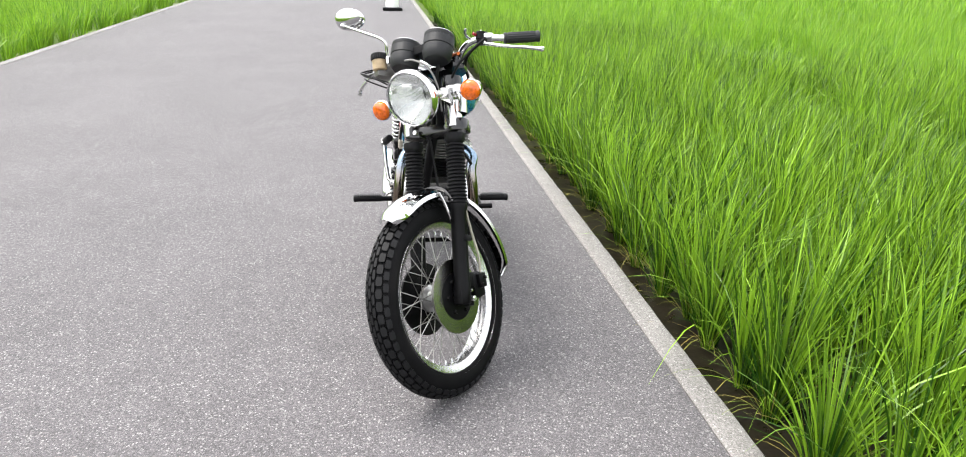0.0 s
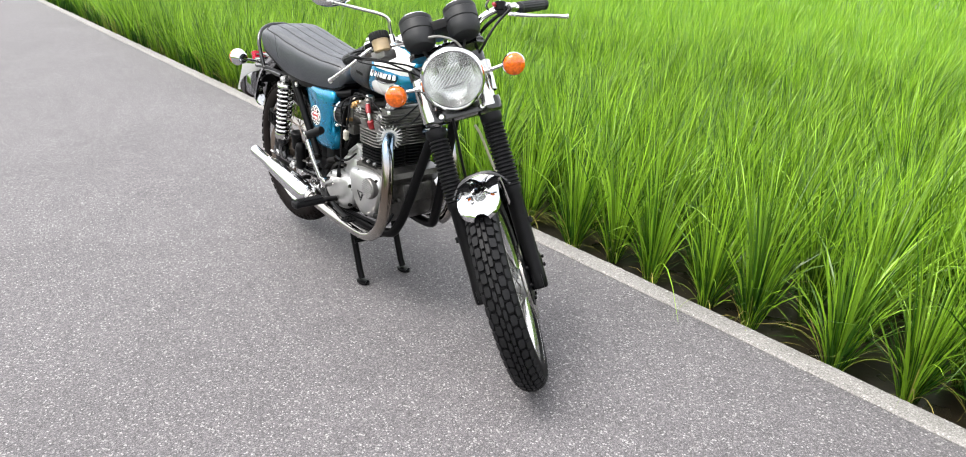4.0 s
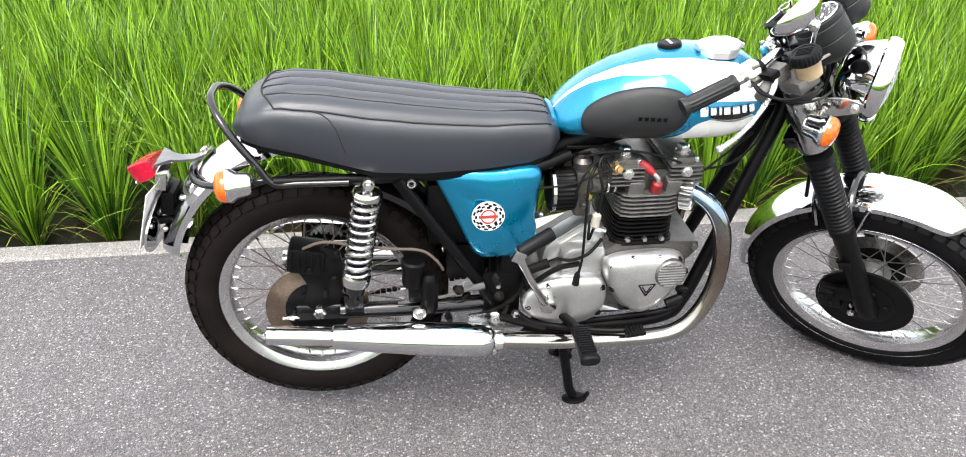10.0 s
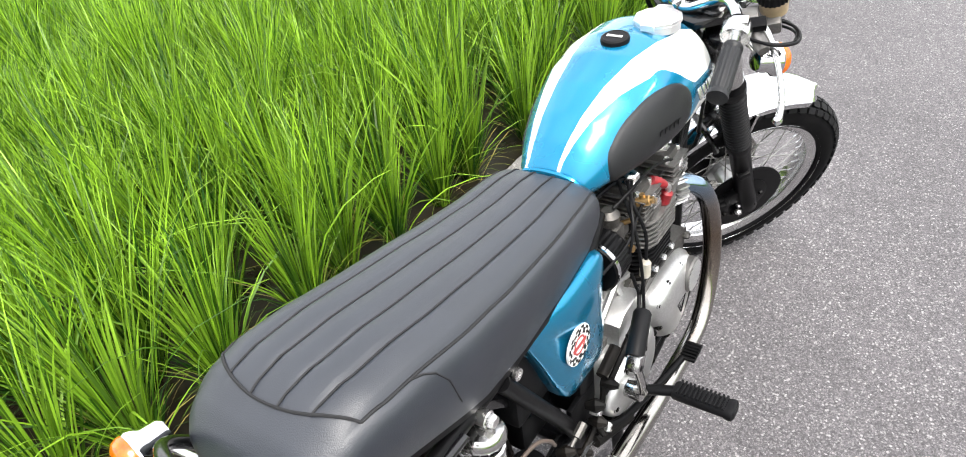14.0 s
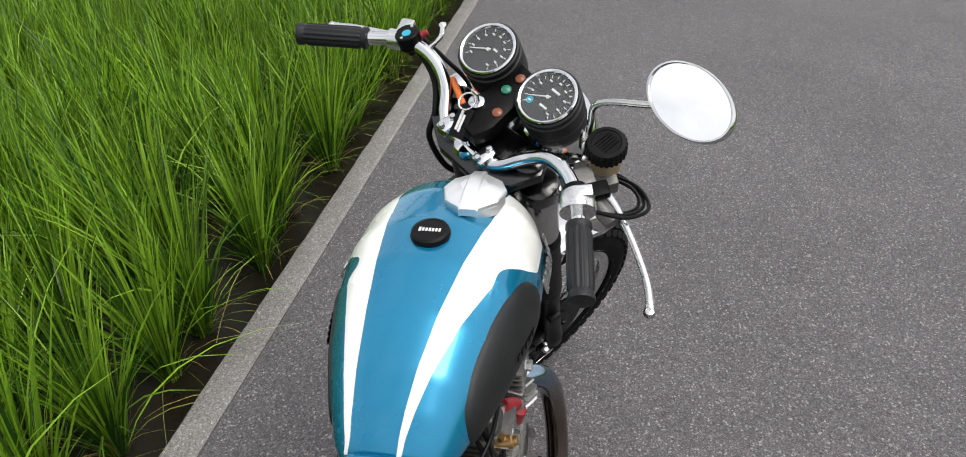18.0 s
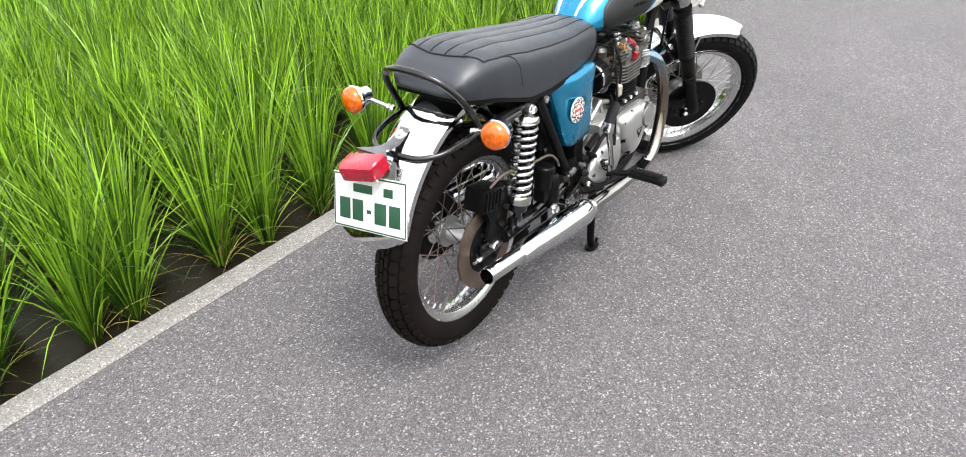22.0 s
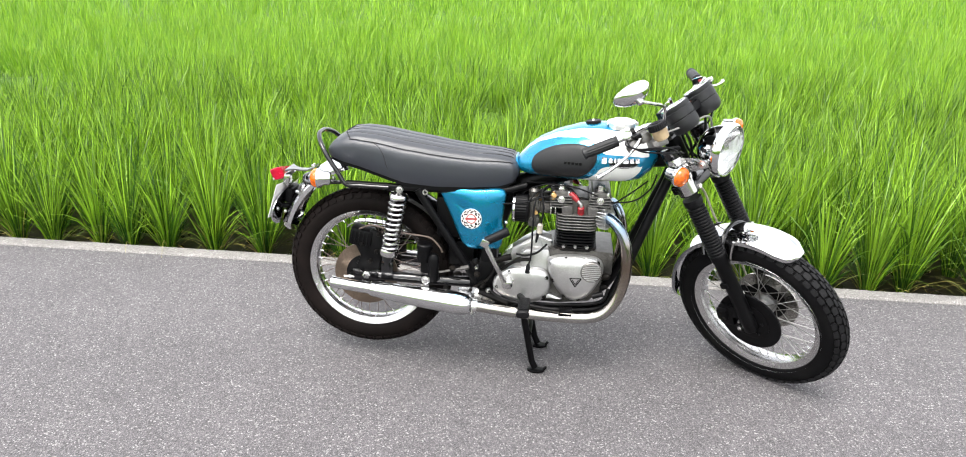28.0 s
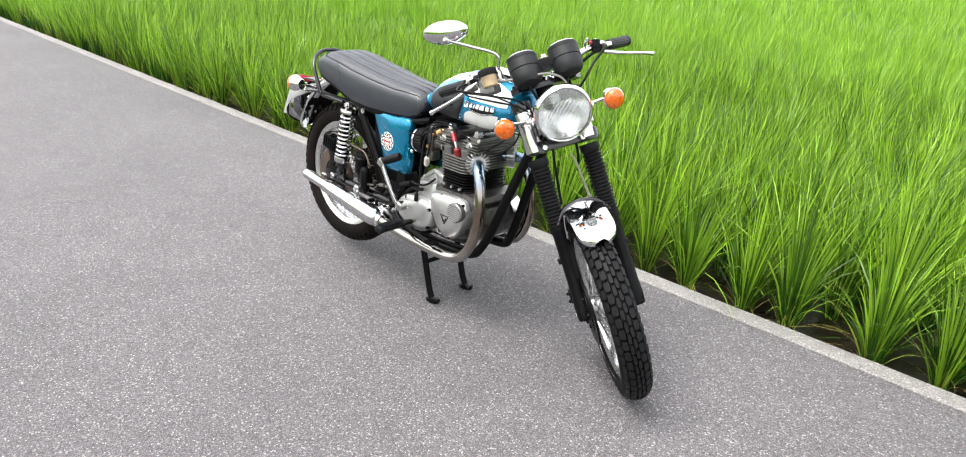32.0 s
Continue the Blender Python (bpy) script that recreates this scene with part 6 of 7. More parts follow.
for s in SIDES:
    caps = Geo().lathe([(0.026, 0.0), (0.026, 0.008), (0.02, 0.012), (0.015, 0.012), (0.015, 0.024), (0.012, 0.026)], (0.052, s * 0.09, 0.118), (0, 0, 1), 20)
    part("fork_cap", caps, BLACK, top)
part("stem_nut", Geo().lathe([(0.024, 0.0), (0.024, 0.012), (0.02, 0.018), (0.008, 0.02), (0.008, 0.03)], (0, 0, 0.118), (0, 0, 1), 16), CHROME, top, "chromed stem nut")
for s in SIDES:
    clamps = Geo().box((0.0, s * 0.045, 0.132), (0.036, 0.026, 0.034), bevel=0.008).bolt((0.012, s * 0.045, 0.149), (0, 0, 1), 0.006, 0.006).bolt((-0.012, s * 0.045, 0.149), (0, 0, 1), 0.006, 0.006)
    part("bar_clamp", clamps, CHROME, top)
for s in SIDES:
    Y = s * 0.09
    slider = Geo().lathe([(0.024, -0.665), (0.028, -0.66), (0.029, -0.62), (0.028, -0.60), (0.0265, -0.57), (0.027, -0.36), (0.031, -0.352), (0.031, -0.335), (0.026, -0.33)], (0.052, Y, 0), (0, 0, 1), 24)
    slider.box((0.055, Y, -0.64), (0.05, 0.034, 0.05), bevel=0.008).box((0.02, Y * 1.02, -0.655), (0.03, 0.024, 0.03), bevel=0.006)
    leg = part("fork_leg", slider, SATIN, bike, "black fork leg with rubber gaiter", LOWER_FORK)
    gaiter, prof = 17, []
    for k in range(gaiter):
        z = -0.335 + 0.205 * k / gaiter
        step = 0.205 / gaiter
        prof += [(0.0265, z), (0.0325, z + step * 0.3), (0.0325, z + step * 0.55), (0.0265, z + step * 0.9)]
    part("gaiter", Geo().lathe([(0.03, -0.345), (0.031, -0.338)] + prof + [(0.03, -0.125), (0.034, -0.118), (0.034, -0.098)], (0.052, Y, 0), (0, 0, 1), 28), RUBBER, leg, "ribbed black rubber gaiter", sharp=50)
    part("fork_cover", Geo().lathe([(0.031, -0.075), (0.0315, -0.07), (0.0305, 0.02), (0.0305, 0.065), (0.028, 0.07)], (0.052, Y, 0), (0, 0, 1), 28), WORN_CHROME, leg, "chromed upper fork cover")
    part("fork_collar", Geo().lathe([(0.033, 0.066), (0.034, 0.07), (0.034, 0.098), (0.031, 0.1)], (0.052, Y, 0), (0, 0, 1), 24), BLACK, leg)
    part("pinch_bolt", Geo().bolt((0.018, s * 0.103, -0.645), (0, s, 0), 0.010, 0.014).bolt((0.022, s * 0.1, -0.62), (0, s, 0), 0.006, 0.01), STEEL, leg)
    cal = Geo().box((-0.03, s * 0.078, -0.60), (0.06, 0.05, 0.085), (0, 14, 0), 0.012).box((-0.035, s * 0.105, -0.585), (0.04, 0.022, 0.05), (0, 14, 0), 0.008).box((0.012, s * 0.09, -0.585), (0.04, 0.02, 0.05), bevel=0.005)
    part("front_caliper", cal, SATIN, leg, "black front brake caliper")
    part("caliper_bolt", Geo().bolt((-0.025, s * 0.116, -0.60), (0, s, 0), 0.007, 0.008), GRIME, leg)
    part("caliper_bolt", Geo().bolt((-0.04, s * 0.116, -0.575), (0, s, 0), 0.006, 0.008), GRIME, leg)
    if s > 0:
        part("front_hose", Geo().tube(spline([(-0.04, s * 0.1, -0.56), (-0.035, s * 0.1, -0.50), (-0.03, s * 0.075, -0.40), (-0.015, s * 0.05, -0.25), (0.0, s * 0.04, -0.15), (0.0, s * 0.03, -0.11)], 6), 0.0042, 8), surface("hose", (0.3, 0.28, 0.22), 0.5), leg)
    # headlamp ears
    ear = Geo().plate([(0.07, 0.03), (0.15, 0.012), (0.178, -0.008), (0.176, -0.026), (0.15, -0.03), (0.10, -0.03), (0.07, -0.045)], 1, s * 0.094, s * 0.098, 0.001).lathe([(0.0335, -0.055), (0.0335, 0.04), (0.032, 0.04), (0.032, -0.055)], (0.052, Y, 0), (0, 0, 1), 24, closed=True)
    e = fork_part("headlamp_ear", ear, WORN_CHROME, "chromed headlamp bracket ear")
    part("lamp_bolt", Geo().lathe([(0.010, -0.016), (0.010, 0.004), (0.007, 0.006), (0.007, 0.014)], (0.16, s * 0.098, -0.012), (0, s, 0), 12), STEEL, e)
part("stem", Geo().tube([(0, 0, -0.11), (0, 0, 0.12)], 0.02, 14), BLACK, low)
part("front_axle", Geo().tube([(0.058, -0.116, -0.632), (0.058, 0.098, -0.632)], 0.009, 12), GRIME, bike, m=LOWER_FORK)

# headlamp
LAMP = Vector((0.883, 0, -0.469))
lamp_at = Vector((0.205, 0.005, -0.024))
shell = Geo().lathe([(0.02, -0.108), (0.042, -0.104), (0.058, -0.094), (0.072, -0.074), (0.083, -0.045), (0.0875, -0.03)], lamp_at, LAMP, 40, caps=False)
headlamp = fork_part("headlamp", shell, CHROME, "round chromed headlamp")
part("lamp_rim", Geo().lathe([(0.0875, -0.034), (0.0945, -0.03), (0.0965, -0.02), (0.095, -0.008), (0.089, 0.0), (0.0855, -0.001), (0.0855, -0.012)], lamp_at, LAMP, 48, caps=False), CHROME, headlamp)
part("reflector", Geo().lathe([(0.0, -0.075), (0.02, -0.073), (0.05, -0.055), (0.075, -0.03), (0.0855, -0.012)], lamp_at, LAMP, 40, caps=False), surface("reflector_silver", (0.62, 0.62, 0.61), 0.2, 1.0, vary=0.05), headlamp)
part("bulb_shield", Geo().lathe([(0.0, -0.03), (0.014, -0.032), (0.016, -0.045), (0.014, -0.07)], lamp_at, LAMP, 16), CHROME, headlamp)
glass = part("lamp_glass", Geo().lathe([(0.0858, -0.006), (0.07, 0.003), (0.045, 0.010), (0.02, 0.0135), (0.0005, 0.0145)], lamp_at, LAMP, 40, caps=False), GLASS, headlamp, "fluted clear glass")
glass.visible_shadow = False
q = LAMP.to_track_quat("Z", "Y")
flutes = Geo()
for k in range(-15, 16):
    y = k * 0.0042
    for z0, z1 in ((-0.01, 0.05), (-0.055, -0.016)) if abs(k) < 8 else ((-0.02, 0.03),):
        z0, z1 = (max(z, -math.sqrt(max(0, 0.078**2 - y * y))) if z < 0 else min(z, math.sqrt(max(0, 0.078**2 - y * y))) for z in (z0, z1))
        pts = []
        for j in range(5):
            zz = z0 + (z1 - z0) * j / 4
            rr = math.hypot(y, zz)
            pts.append(lamp_at + q @ Vector((y, zz, 0.0112 - 0.0165 * (rr / 0.0858) ** 2)))
        flutes.tube(pts, 0.0011, 4)
ob = part("glass_flute", flutes, surface("glass_ridge", (0.8, 0.82, 0.82), 0.15, vary=0.05, transmission=0.7), headlamp)
ob.visible_shadow = False

# front mudguard
mud = arc_guard((AXLE[0] - 0.008, AXLE[2] + 0.012), 0.356, 40, 169, 0.064, 44, 0.02)
fm = part("front_mudguard", mud, CHROME, bike, "chromed front mudguard", LOWER_FORK)
for a in (86, 100):
    bridge = Geo().tube([(AXLE[0] + (0.366 - 0.03 * abs(u) ** 2.5) * math.cos(radians(a)), u * 0.09, AXLE[2] + (0.366 - 0.055 * abs(u) ** 3) * math.sin(radians(a))) for u in np.linspace(-1, 1, 13)], 0.008, 8)
    part("mudguard_bridge", bridge, BLACK, fm)
for s in SIDES:
    stays = Geo().tube(spline([(0.03, s * 0.092, -0.46), (0.06, s * 0.075, -0.40), (0.10, s * 0.07, -0.33), (0.12, s * 0.066, -0.30)], 5), 0.005, 8)
    part("mudguard_stay", stays, WORN_CHROME, fm)
    part("stay_clamp", Geo().box((0.045, s * 0.11, -0.45), (0.03, 0.03, 0.02), bevel=0.004), SATIN, fm)

# instruments
CLOCK = Vector((-0.22, 0, 0.975)).normalized()
for s, red in ((-1, 0.0), (1, 1.0)):
    face = Vector((0.120, 0.003 + s * 0.07, 0.197))
    cup = Geo().lathe([(0.02, -0.092), (0.038, -0.09), (0.047, -0.08), (0.0505, -0.062), (0.051, -0.045), (0.049, -0.043), (0.0515, -0.04), (0.052, -0.012), (0.0495, -0.01), (0.0515, -0.004), (0.0515, 0.003), (0.049, 0.005), (0.047, 0.001)], face, CLOCK, 40)
    clock = fork_part("instrument", cup, PAD_RUBBER, "speedometer in a black rubber cup" if s < 0 else "rev counter in a black rubber cup")
    part("bezel", Geo().lathe([(0.0475, 0.0), (0.0475, 0.007), (0.0455, 0.009), (0.0425, 0.0075), (0.0405, 0.003)], face, CLOCK, 40, caps=False), CHROME, clock, "chromed bezel")
    part("dial", Geo().lathe([(0.042, 0.0), (0.042, 0.0025), (0.0, 0.0027)], face, CLOCK, 40), DIAL, clock)
    q = Matrix((Vector((0, -1, 0)), CLOCK.cross(Vector((0, -1, 0))), CLOCK)).transposed().to_4x4()
    base = Matrix.Translation(face) @ q
    ticks = Geo()
    count = 17 if s < 0 else 11
    for k in range(count):
        a = radians(225 - 270 * k / (count - 1))
        p = base @ Vector((0.036 * math.cos(a), 0.036 * math.sin(a), 0.0034))
        u = (q @ Vector((math.cos(a), math.sin(a), 0))).to_3d()
        ticks.tube([p - u * 0.003, p + u * 0.002], 0.0006, 4)
        if k % 2 == 0 or s > 0:
            p2 = base @ Vector((0.0285 * math.cos(a), 0.0285 * math.sin(a), 0.0034))
            v = (q @ Vector((1, 0, 0))).to_3d()
            ticks.tube([p2 - v * 0.0024, p2 + v * 0.0024], 0.0014, 4)
    v = (q @ Vector((1, 0, 0))).to_3d()
    for w, h, wide in ((0.004, 0.014, 0.016), (0.006, -0.016, 0.014)) if s < 0 else ((0.012, 0.006, 0.008),):
        p = base @ Vector((w, h, 0.0034))
        ticks.tube([p - v * wide / 2, p + v * wide / 2], 0.0022, 4)
    part("dial_mark", ticks, PAPER, clock)
    part("needle", Geo().tube([base @ Vector((0.004, 0.003, 0.005)), base @ Vector((-0.027, -0.016, 0.005))], [0.0012, 0.0007], 6).lathe([(0.003, 0.003), (0.003, 0.0055), (0.0, 0.006)], face, CLOCK, 14), PAPER, clock)
    if s < 0:
        part("dial_patch", Geo().lathe([(0.006, 0.0028), (0.006, 0.0032), (0.0, 0.0033)], base @ Vector((-0.02, -0.02, 0)), CLOCK, 18), BLUE_DECAL, clock)
    g = part("glass", Geo().lathe([(0.041, 0.0058), (0.02, 0.0068), (0.0005, 0.0071)], face, CLOCK, 32, caps=False), GLASS, clock)
    g.visible_shadow = False
panel = Geo().plate([(0.03, -0.035), (0.075, -0.03), (0.145, -0.028), (0.15, 0.028), (0.075, 0.03), (0.03, 0.035), (0.0, 0.025), (0.0, -0.025)], 2, 0.15, 0.178, 0.004)
wp = fork_part("warning_panel", panel, SATIN, "black panel with warning lamps and key")
for x, y, mm in ((0.125, 0.004, COPPER), (0.095, 0.004, surface("green_lamp", (0.02, 0.16, 0.1), 0.3)), (0.055, -0.02, COPPER)):
    part("warning_lamp", Geo().lathe([(0.0085, 0), (0.0085, 0.003), (0.006, 0.005), (0.0, 0.006)], (x, y, 0.178), (0, 0, 1), 14), mm, wp)
part("key", Geo().lathe([(0.013, 0), (0.013, 0.006), (0.009, 0.008), (0.003, 0.008)], (0.045, 0.018, 0.178), (0, 0, 1), 16).box((0.045, 0.018, 0.196), (0.003, 0.016, 0.024), bevel=0.001), CHROME, wp, "ignition key on a ring")
part("key_ring", Geo().tube([(0.03 + 0.014 * math.cos(a), 0.02 + 0.014 * math.sin(a), 0.196 + 0.004 * math.cos(a)) for a in [2 * math.pi * k / 24 for k in range(24)]], 0.0014, 6, closed=True), STEEL, wp)
part("key_fob", Geo().box((0.004, 0.008, 0.176), (0.05, 0.026, 0.004), (0, -25, 20), 0.0015), RUBBER, wp, "black key fob")
part("fob_mark", Geo().box((0.004, 0.012, 0.1802), (0.032, 0.004, 0.001), (0, -25, 20)).box((0.002, 0.005, 0.1802), (0.028, 0.004, 0.001), (0, -25, 20)), PAPER, wp)
for way in ([(0.12, -0.07, 0.115), (0.11, -0.05, 0.06), (0.07, -0.03, -0.02), (0.03, -0.04, -0.15), (-0.02, -0.05, -0.3)], [(0.12, 0.07, 0.115), (0.11, 0.05, 0.06), (0.07, 0.03, -0.02), (0.02, 0.05, -0.12), (-0.08, 0.05, -0.2)]):
    part("gauge_cable", Geo().tube(spline(way, 6), 0.0048, 8), RUBBER, wp)

part("orange_wire", Geo().tube(spline([(0.062, 0.107, 0.15), (0.048, 0.074, 0.155), (0.04, 0.052, 0.15)], 5), 0.0055, 8), surface("orange_plastic", (0.55, 0.12, 0.02), 0.45), wp, "orange wire sleeve")

# handlebar
half = [(0.0, 0.0, 0.13), (0.0, 0.045, 0.13), (0.012, 0.07, 0.133), (0.042, 0.10, 0.15), (0.055, 0.135, 0.173), (0.052, 0.175, 0.184), (0.035, 0.215, 0.186), (0.0, 0.257, 0.187), (-0.075, 0.338, 0.196)]
bar = spline([(x, -y, z) for x, y, z in half[:0:-1]] + half, 5)
hb = fork_part("handlebar", Geo().tube(bar, 0.011, 14), CHROME, "low chromed handlebar")
for s in SIDES:
    a, c = Vector((0.0, s * 0.257, 0.186)), Vector((-0.077, s * 0.341, 0.196))
    way = (c - a).normalized()
    L = (c - a).length
    q = way.to_track_quat("Z", "Y")
    rings = []
    for h, r, ridge in ((-0.006, 0.0125, 0), (-0.004, 0.0185, 0), (0.002, 0.019, 0), (0.006, 0.0165, 0), (0.012, 0.0165, 1), (L - 0.016, 0.0165, 1), (L - 0.011, 0.0165, 0), (L - 0.004, 0.019, 0), (L + 0.002, 0.0185, 0), (L + 0.004, 0.008, 0)):
        rings.append([a + way * h + (q @ Vector((math.cos(t), math.sin(t), 0))) * (r + (0.0022 if ridge and k % 4 < 2 else 0)) for k, t in enumerate([2 * math.pi * k / 56 for k in range(56)])])
    g = Geo().rings(rings)
    part("grip", g, PAD_RUBBER, hb, "ribbed black rubber grip")
    perch = Geo().lathe([(0.011, -0.012), (0.017, -0.012), (0.017, 0.012), (0.011, 0.012)], (0.035, s * 0.215, 0.186), (-0.55, s * 0.83, 0), 16, closed=True).box((0.062, s * 0.228, 0.178), (0.04, 0.026, 0.016), (0, 0, s * 30), 0.005)
    part("lever_perch", perch, ALLOY if s > 0 else SATIN, hb)
    lev = spline([(0.075, s * 0.225, 0.170), (0.072, s * 0.26, 0.156), (0.055, s * 0.31, 0.140), (0.030, s * 0.36, 0.130), (0.008, s * 0.388, 0.126), (-0.002, s * 0.397, 0.125)] if s < 0 else
                 [(0.065, 0.215, 0.160), (0.06, 0.25, 0.147), (0.046, 0.30, 0.134), (0.026, 0.35, 0.125), (0.010, 0.38, 0.119), (0.0, 0.394, 0.117)], 6)
    n = len(lev)
    lever = Geo().tube(lev, [0.0075 - 0.0022 * math.sin(math.pi * min(1, k / n * 1.1)) for k in range(n)], 10).lathe([(0.0, -0.009), (0.006, -0.007), (0.009, 0.0), (0.006, 0.007), (0.0, 0.009)], lev[-1], (0, 0, 1), 12)
    part("lever", lever, ALLOY, hb, "bright alloy lever")
part("throttle_drum", Geo().lathe([(0.012, -0.004), (0.026, -0.004), (0.027, 0.0), (0.027, 0.022), (0.025, 0.026), (0.018, 0.026)], (0.018, -0.236, 0.186), (0.66, 0.75, 0.0), 26).box((0.035, -0.228, 0.206), (0.03, 0.018, 0.014), (0, 0, -40), 0.003), ALLOY, hb, "bright alloy twist grip housing")
# switch pod on the clutch side
pod = Geo().lathe([(0.019, -0.014), (0.021, -0.012), (0.021, 0.012), (0.019, 0.014)], (0.048, 0.195, 0.192), (0, 0.2, 1), 18).box((0.05, 0.197, 0.178), (0.028, 0.03, 0.03), bevel=0.006)
sp = part("switch_pod", pod, SATIN, hb, "black switch pod with blue button")
part("switch_face", Geo().lathe([(0.008, 0), (0.008, 0.002), (0.0, 0.0025)], (0.046, 0.194, 0.206), (0, 0.2, 1), 14), BLUE_DECAL, sp)
for x, y in ((0.062, 0.2), (0.034, 0.192)):
    part("switch_screw", Geo().bolt((x, y, 0.205), (0, 0.2, 1), 0.003, 0.003), STEEL, sp)
part("switch_button", Geo().lathe([(0.006, 0), (0.006, 0.012), (0.003, 0.014)], (0.064, 0.182, 0.196), (1, -0.3, 0.2), 10), RED_RUBBER, sp)
part("choke_lever", Geo().tube(spline([(0.06, 0.16, 0.185), (0.085, 0.155, 0.195), (0.1, 0.165, 0.205)], 4), 0.004, 8).lathe([(0.0, -0.006), (0.0065, 0), (0.0, 0.006)], (0.1, 0.165, 0.206), (0, 0, 1), 10), ALLOY, hb)
loom_way = spline([(0.05, 0.2, 0.172), (0.052, 0.17, 0.16), (0.04, 0.13, 0.142), (0.01, 0.098, 0.12), (-0.018, 0.09, 0.08), (-0.01, 0.07, 0.0), (0.03, 0.05, -0.04)], 16)
loom = Geo().tube(loom_way, [0.0058 if k % 2 else 0.005 for k in range(len(loom_way))], 10)
part("wiring_loom", loom, RUBBER, hb, "ribbed black wiring loom")
for way, r in (([(0.075, 0.225, 0.17), (0.09, 0.17, 0.13), (0.1, 0.12, 0.08), (0.05, 0.06, 0.02), (-0.06, 0.04, -0.08)], 0.0042),
               ([(0.035, -0.25, 0.18), (0.062, -0.288, 0.175), (0.105, -0.292, 0.155), (0.132, -0.245, 0.13), (0.128, -0.18, 0.1), (0.1, -0.1, 0.06), (-0.05, -0.03, -0.02)], 0.003),
               ([(0.04, -0.252, 0.172), (0.07, -0.281, 0.165), (0.108, -0.28, 0.145), (0.135, -0.235, 0.12), (0.13, -0.17, 0.09), (0.06, -0.05, 0.0)], 0.0028),
               ([(0.045, -0.25, 0.166), (0.078, -0.272, 0.15), (0.112, -0.268, 0.13), (0.138, -0.222, 0.1), (0.13, -0.12, 0.05)], 0.0028)):
    part("control_cable", Geo().tube(spline(way, 7), r, 8), RUBBER, hb, "black control cable")
part("over_cable", Geo().tube(spline([(0.10, -0.175, 0.15), (0.135, -0.13, 0.14), (0.165, -0.06, 0.13), (0.17, 0.0, 0.12), (0.15, 0.045, 0.09), (0.12, 0.06, 0.03), (0.1, 0.06, -0.05)], 7), 0.0034, 8), surface("grey_cable", (0.16, 0.155, 0.15), 0.4), hb, "pale grey cable over the headlamp")
# brake master cylinder
mc = Geo().box((0.10, -0.19, 0.130), (0.06, 0.055, 0.03), (0, 0, -30), 0.007).box((0.06, -0.195, 0.160), (0.05, 0.04, 0.034), (0, 0, -30), 0.008).lathe([(0.012, 0), (0.014, 0.03), (0.011, 0.05)], (0.06, -0.225, 0.16), (-0.2, -1, -0.1), 12)
master = part("master_cylinder", mc, CAST, hb, "grey alloy brake master cylinder")
part("fluid_reservoir", Geo().lathe([(0.02, 0.0), (0.0255, 0.004), (0.0265, 0.036), (0.028, 0.04)], (0.122, -0.187, 0.136), (0.05, 0, 1), 26), PLASTIC, master, "yellowed translucent fluid cup")
lid = Geo().rings([[(0.122 + 0.05 * h + (r + (rib if j % 4 < 2 else 0)) * math.cos(a), -0.187 + (r + (rib if j % 4 < 2 else 0)) * math.sin(a), 0.136 + h) for j, a in enumerate([2 * math.pi * j / 96 for j in range(96)])] for r, h, rib in ((0.027, 0.036, 0), (0.0295, 0.038, 0.0018), (0.0295, 0.055, 0.0018), (0.028, 0.059, 0), (0.0225, 0.06, 0), (0.0215, 0.0585, 0), (0.001, 0.0585, 0))])
for k in range(5):
    lid_line = Geo().box((0.1252, -0.197 + 0.005 * k, 0.1953), (0.03, 0.0016, 0.0014))
    part("lid_mark", lid_line, SATIN, master)
part("reservoir_lid", lid, RUBBER, master, "black ribbed lid")
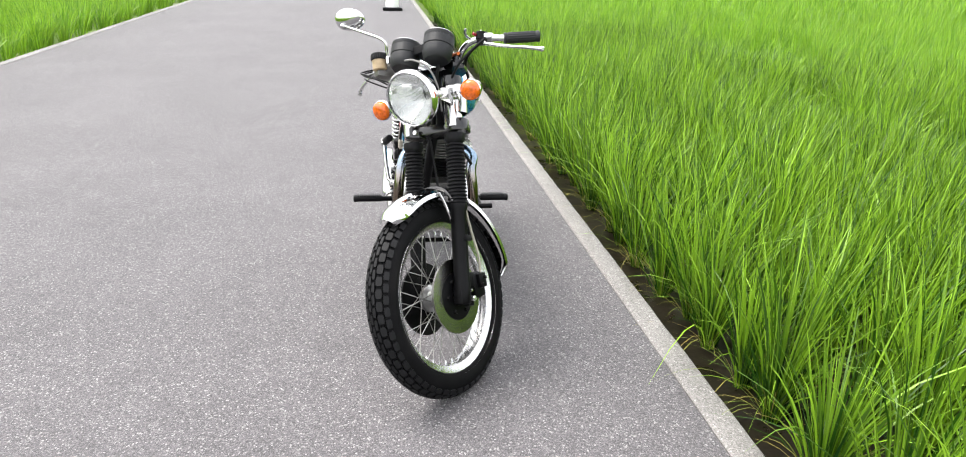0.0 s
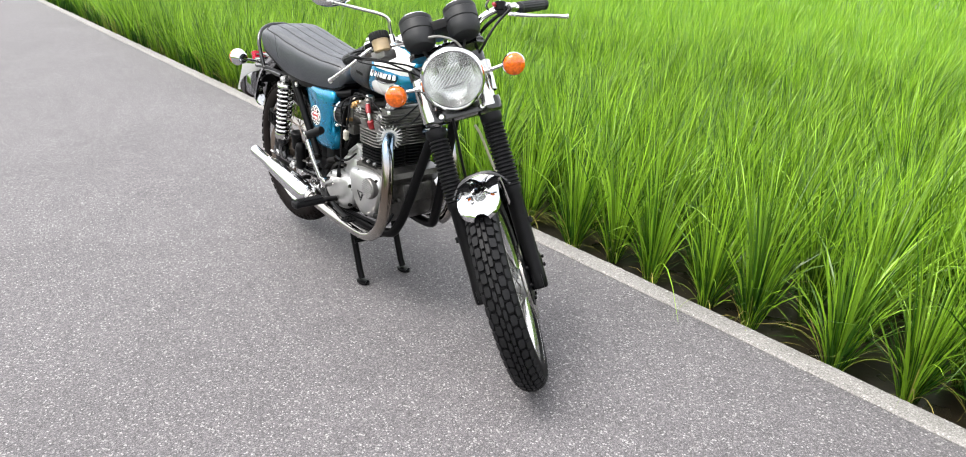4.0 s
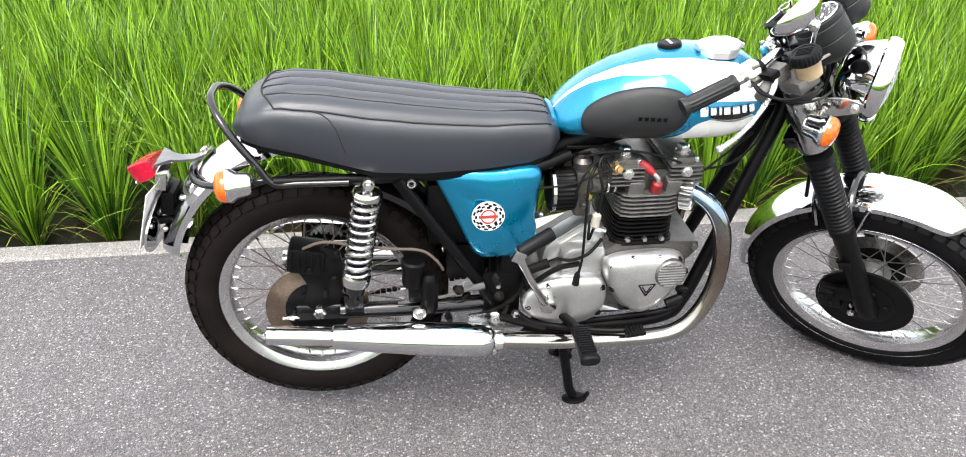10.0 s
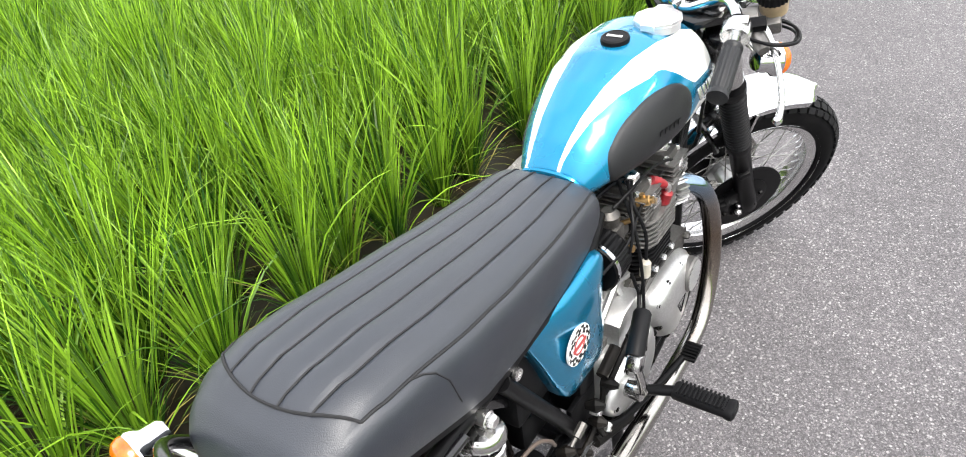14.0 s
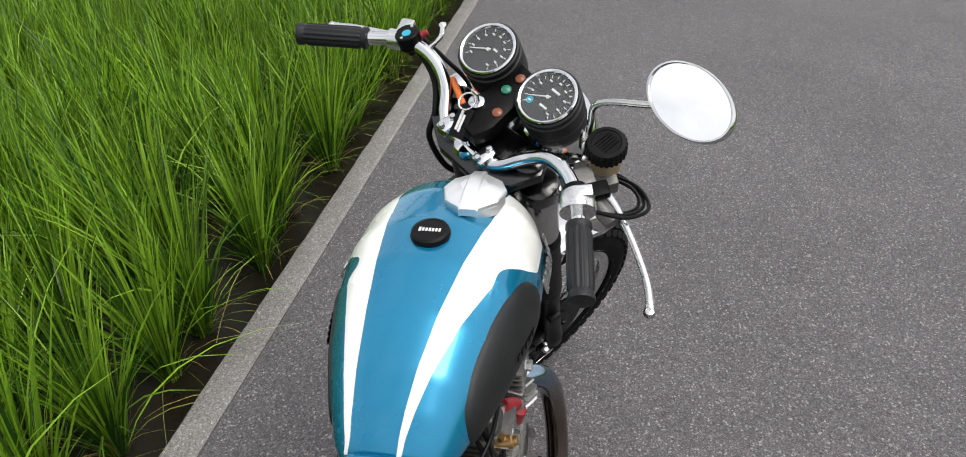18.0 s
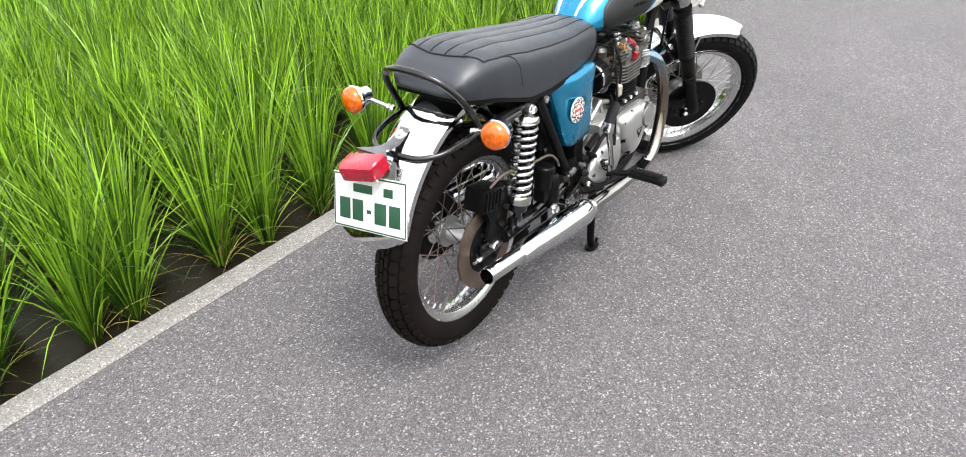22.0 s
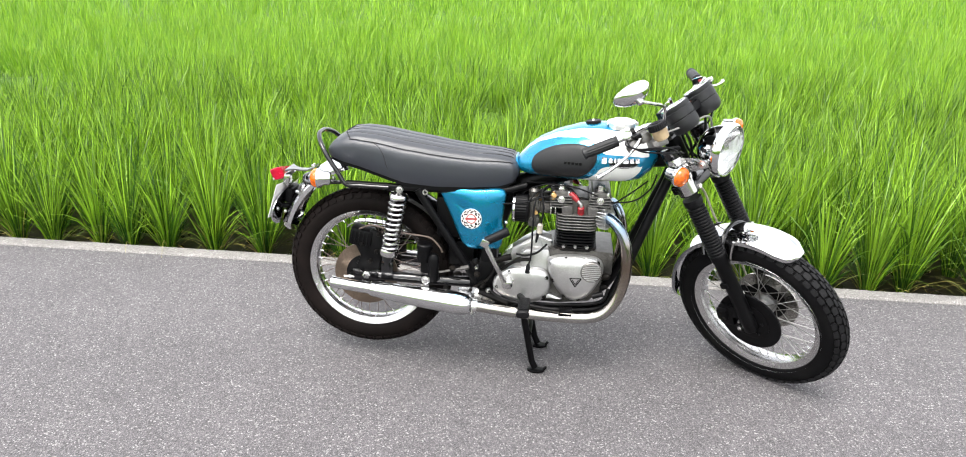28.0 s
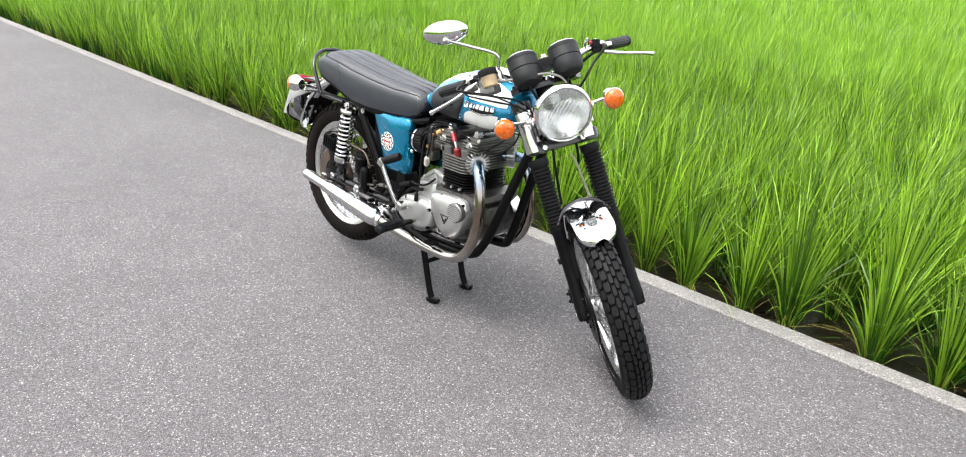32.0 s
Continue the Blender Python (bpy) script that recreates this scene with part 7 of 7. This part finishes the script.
# mirror
glass_at = Vector((0.170, -0.285, 0.333))
out = Vector((-0.645, 0.555, 0.525)).normalized()
flat_way = Vector((0, 0, 1)).cross(out).normalized()
over = out.cross(flat_way)
face = (INTO_FORK @ out).normalized()
wide_way = (INTO_FORK @ (math.cos(2.865) * flat_way + math.sin(2.865) * over)).normalized()
tall_way = face.cross(wide_way)


def mirror_ring(k, h):
    return [glass_at + wide_way * (0.0726 * k * math.cos(a)) + tall_way * (0.0425 * k * math.sin(a)) + face * h for a in [2 * math.pi * j / 48 for j in range(48)]]


foot, corner, tip = Vector((0.120, -0.150, 0.165)), Vector((0.147, -0.141, 0.230)), glass_at - face * 0.035
stem = spline([foot, foot.lerp(corner, 0.5), foot.lerp(corner, 0.86), corner.lerp(tip, 0.14), corner.lerp(tip, 0.5), tip], 7)
mir = fork_part("mirror", Geo().rings([mirror_ring(k, h) for k, h in ((0.1, -0.034), (0.4, -0.030), (0.72, -0.02), (0.92, -0.008), (1.0, 0.0), (1.0, 0.006), (0.975, 0.009), (0.935, 0.0085), (0.92, 0.005))]), CHROME, "oval chromed mirror on a bent stem")
part("mirror_stem", Geo().tube(stem, 0.0052, 10).lathe([(0.011, -0.01), (0.011, 0.012), (0.008, 0.016)], stem[0], (0.2, 0, 1), 12).lathe([(0.0, -0.012), (0.009, -0.008), (0.012, 0.0), (0.009, 0.008), (0.0, 0.012)], glass_at - face * 0.038, face, 12), WORN_CHROME, mir)
part("mirror_glass", Geo().rings([mirror_ring(0.93, 0.0045), mirror_ring(0.925, 0.0055), mirror_ring(0.02, 0.0056)]), MIRROR, mir)

# ---- marker far down the road ----
bollard = Geo().lathe([(0.15, 0.06), (0.15, 0.1), (0.145, 0.22), (0.125, 0.32), (0.08, 0.385), (0.0, 0.4)], (0, 0, 0), (0, 0, 1), 24)
mk = tagged(part("road_marker", bollard, WHITE), "white plastic road marker on a black base", "marker")
mk.matrix_basis = pose(-13.3, 0.23, road_z(0.23))
part("marker_base", Geo().box((0, 0, 0.035), (0.42, 0.42, 0.07), bevel=0.02), RUBBER, mk)
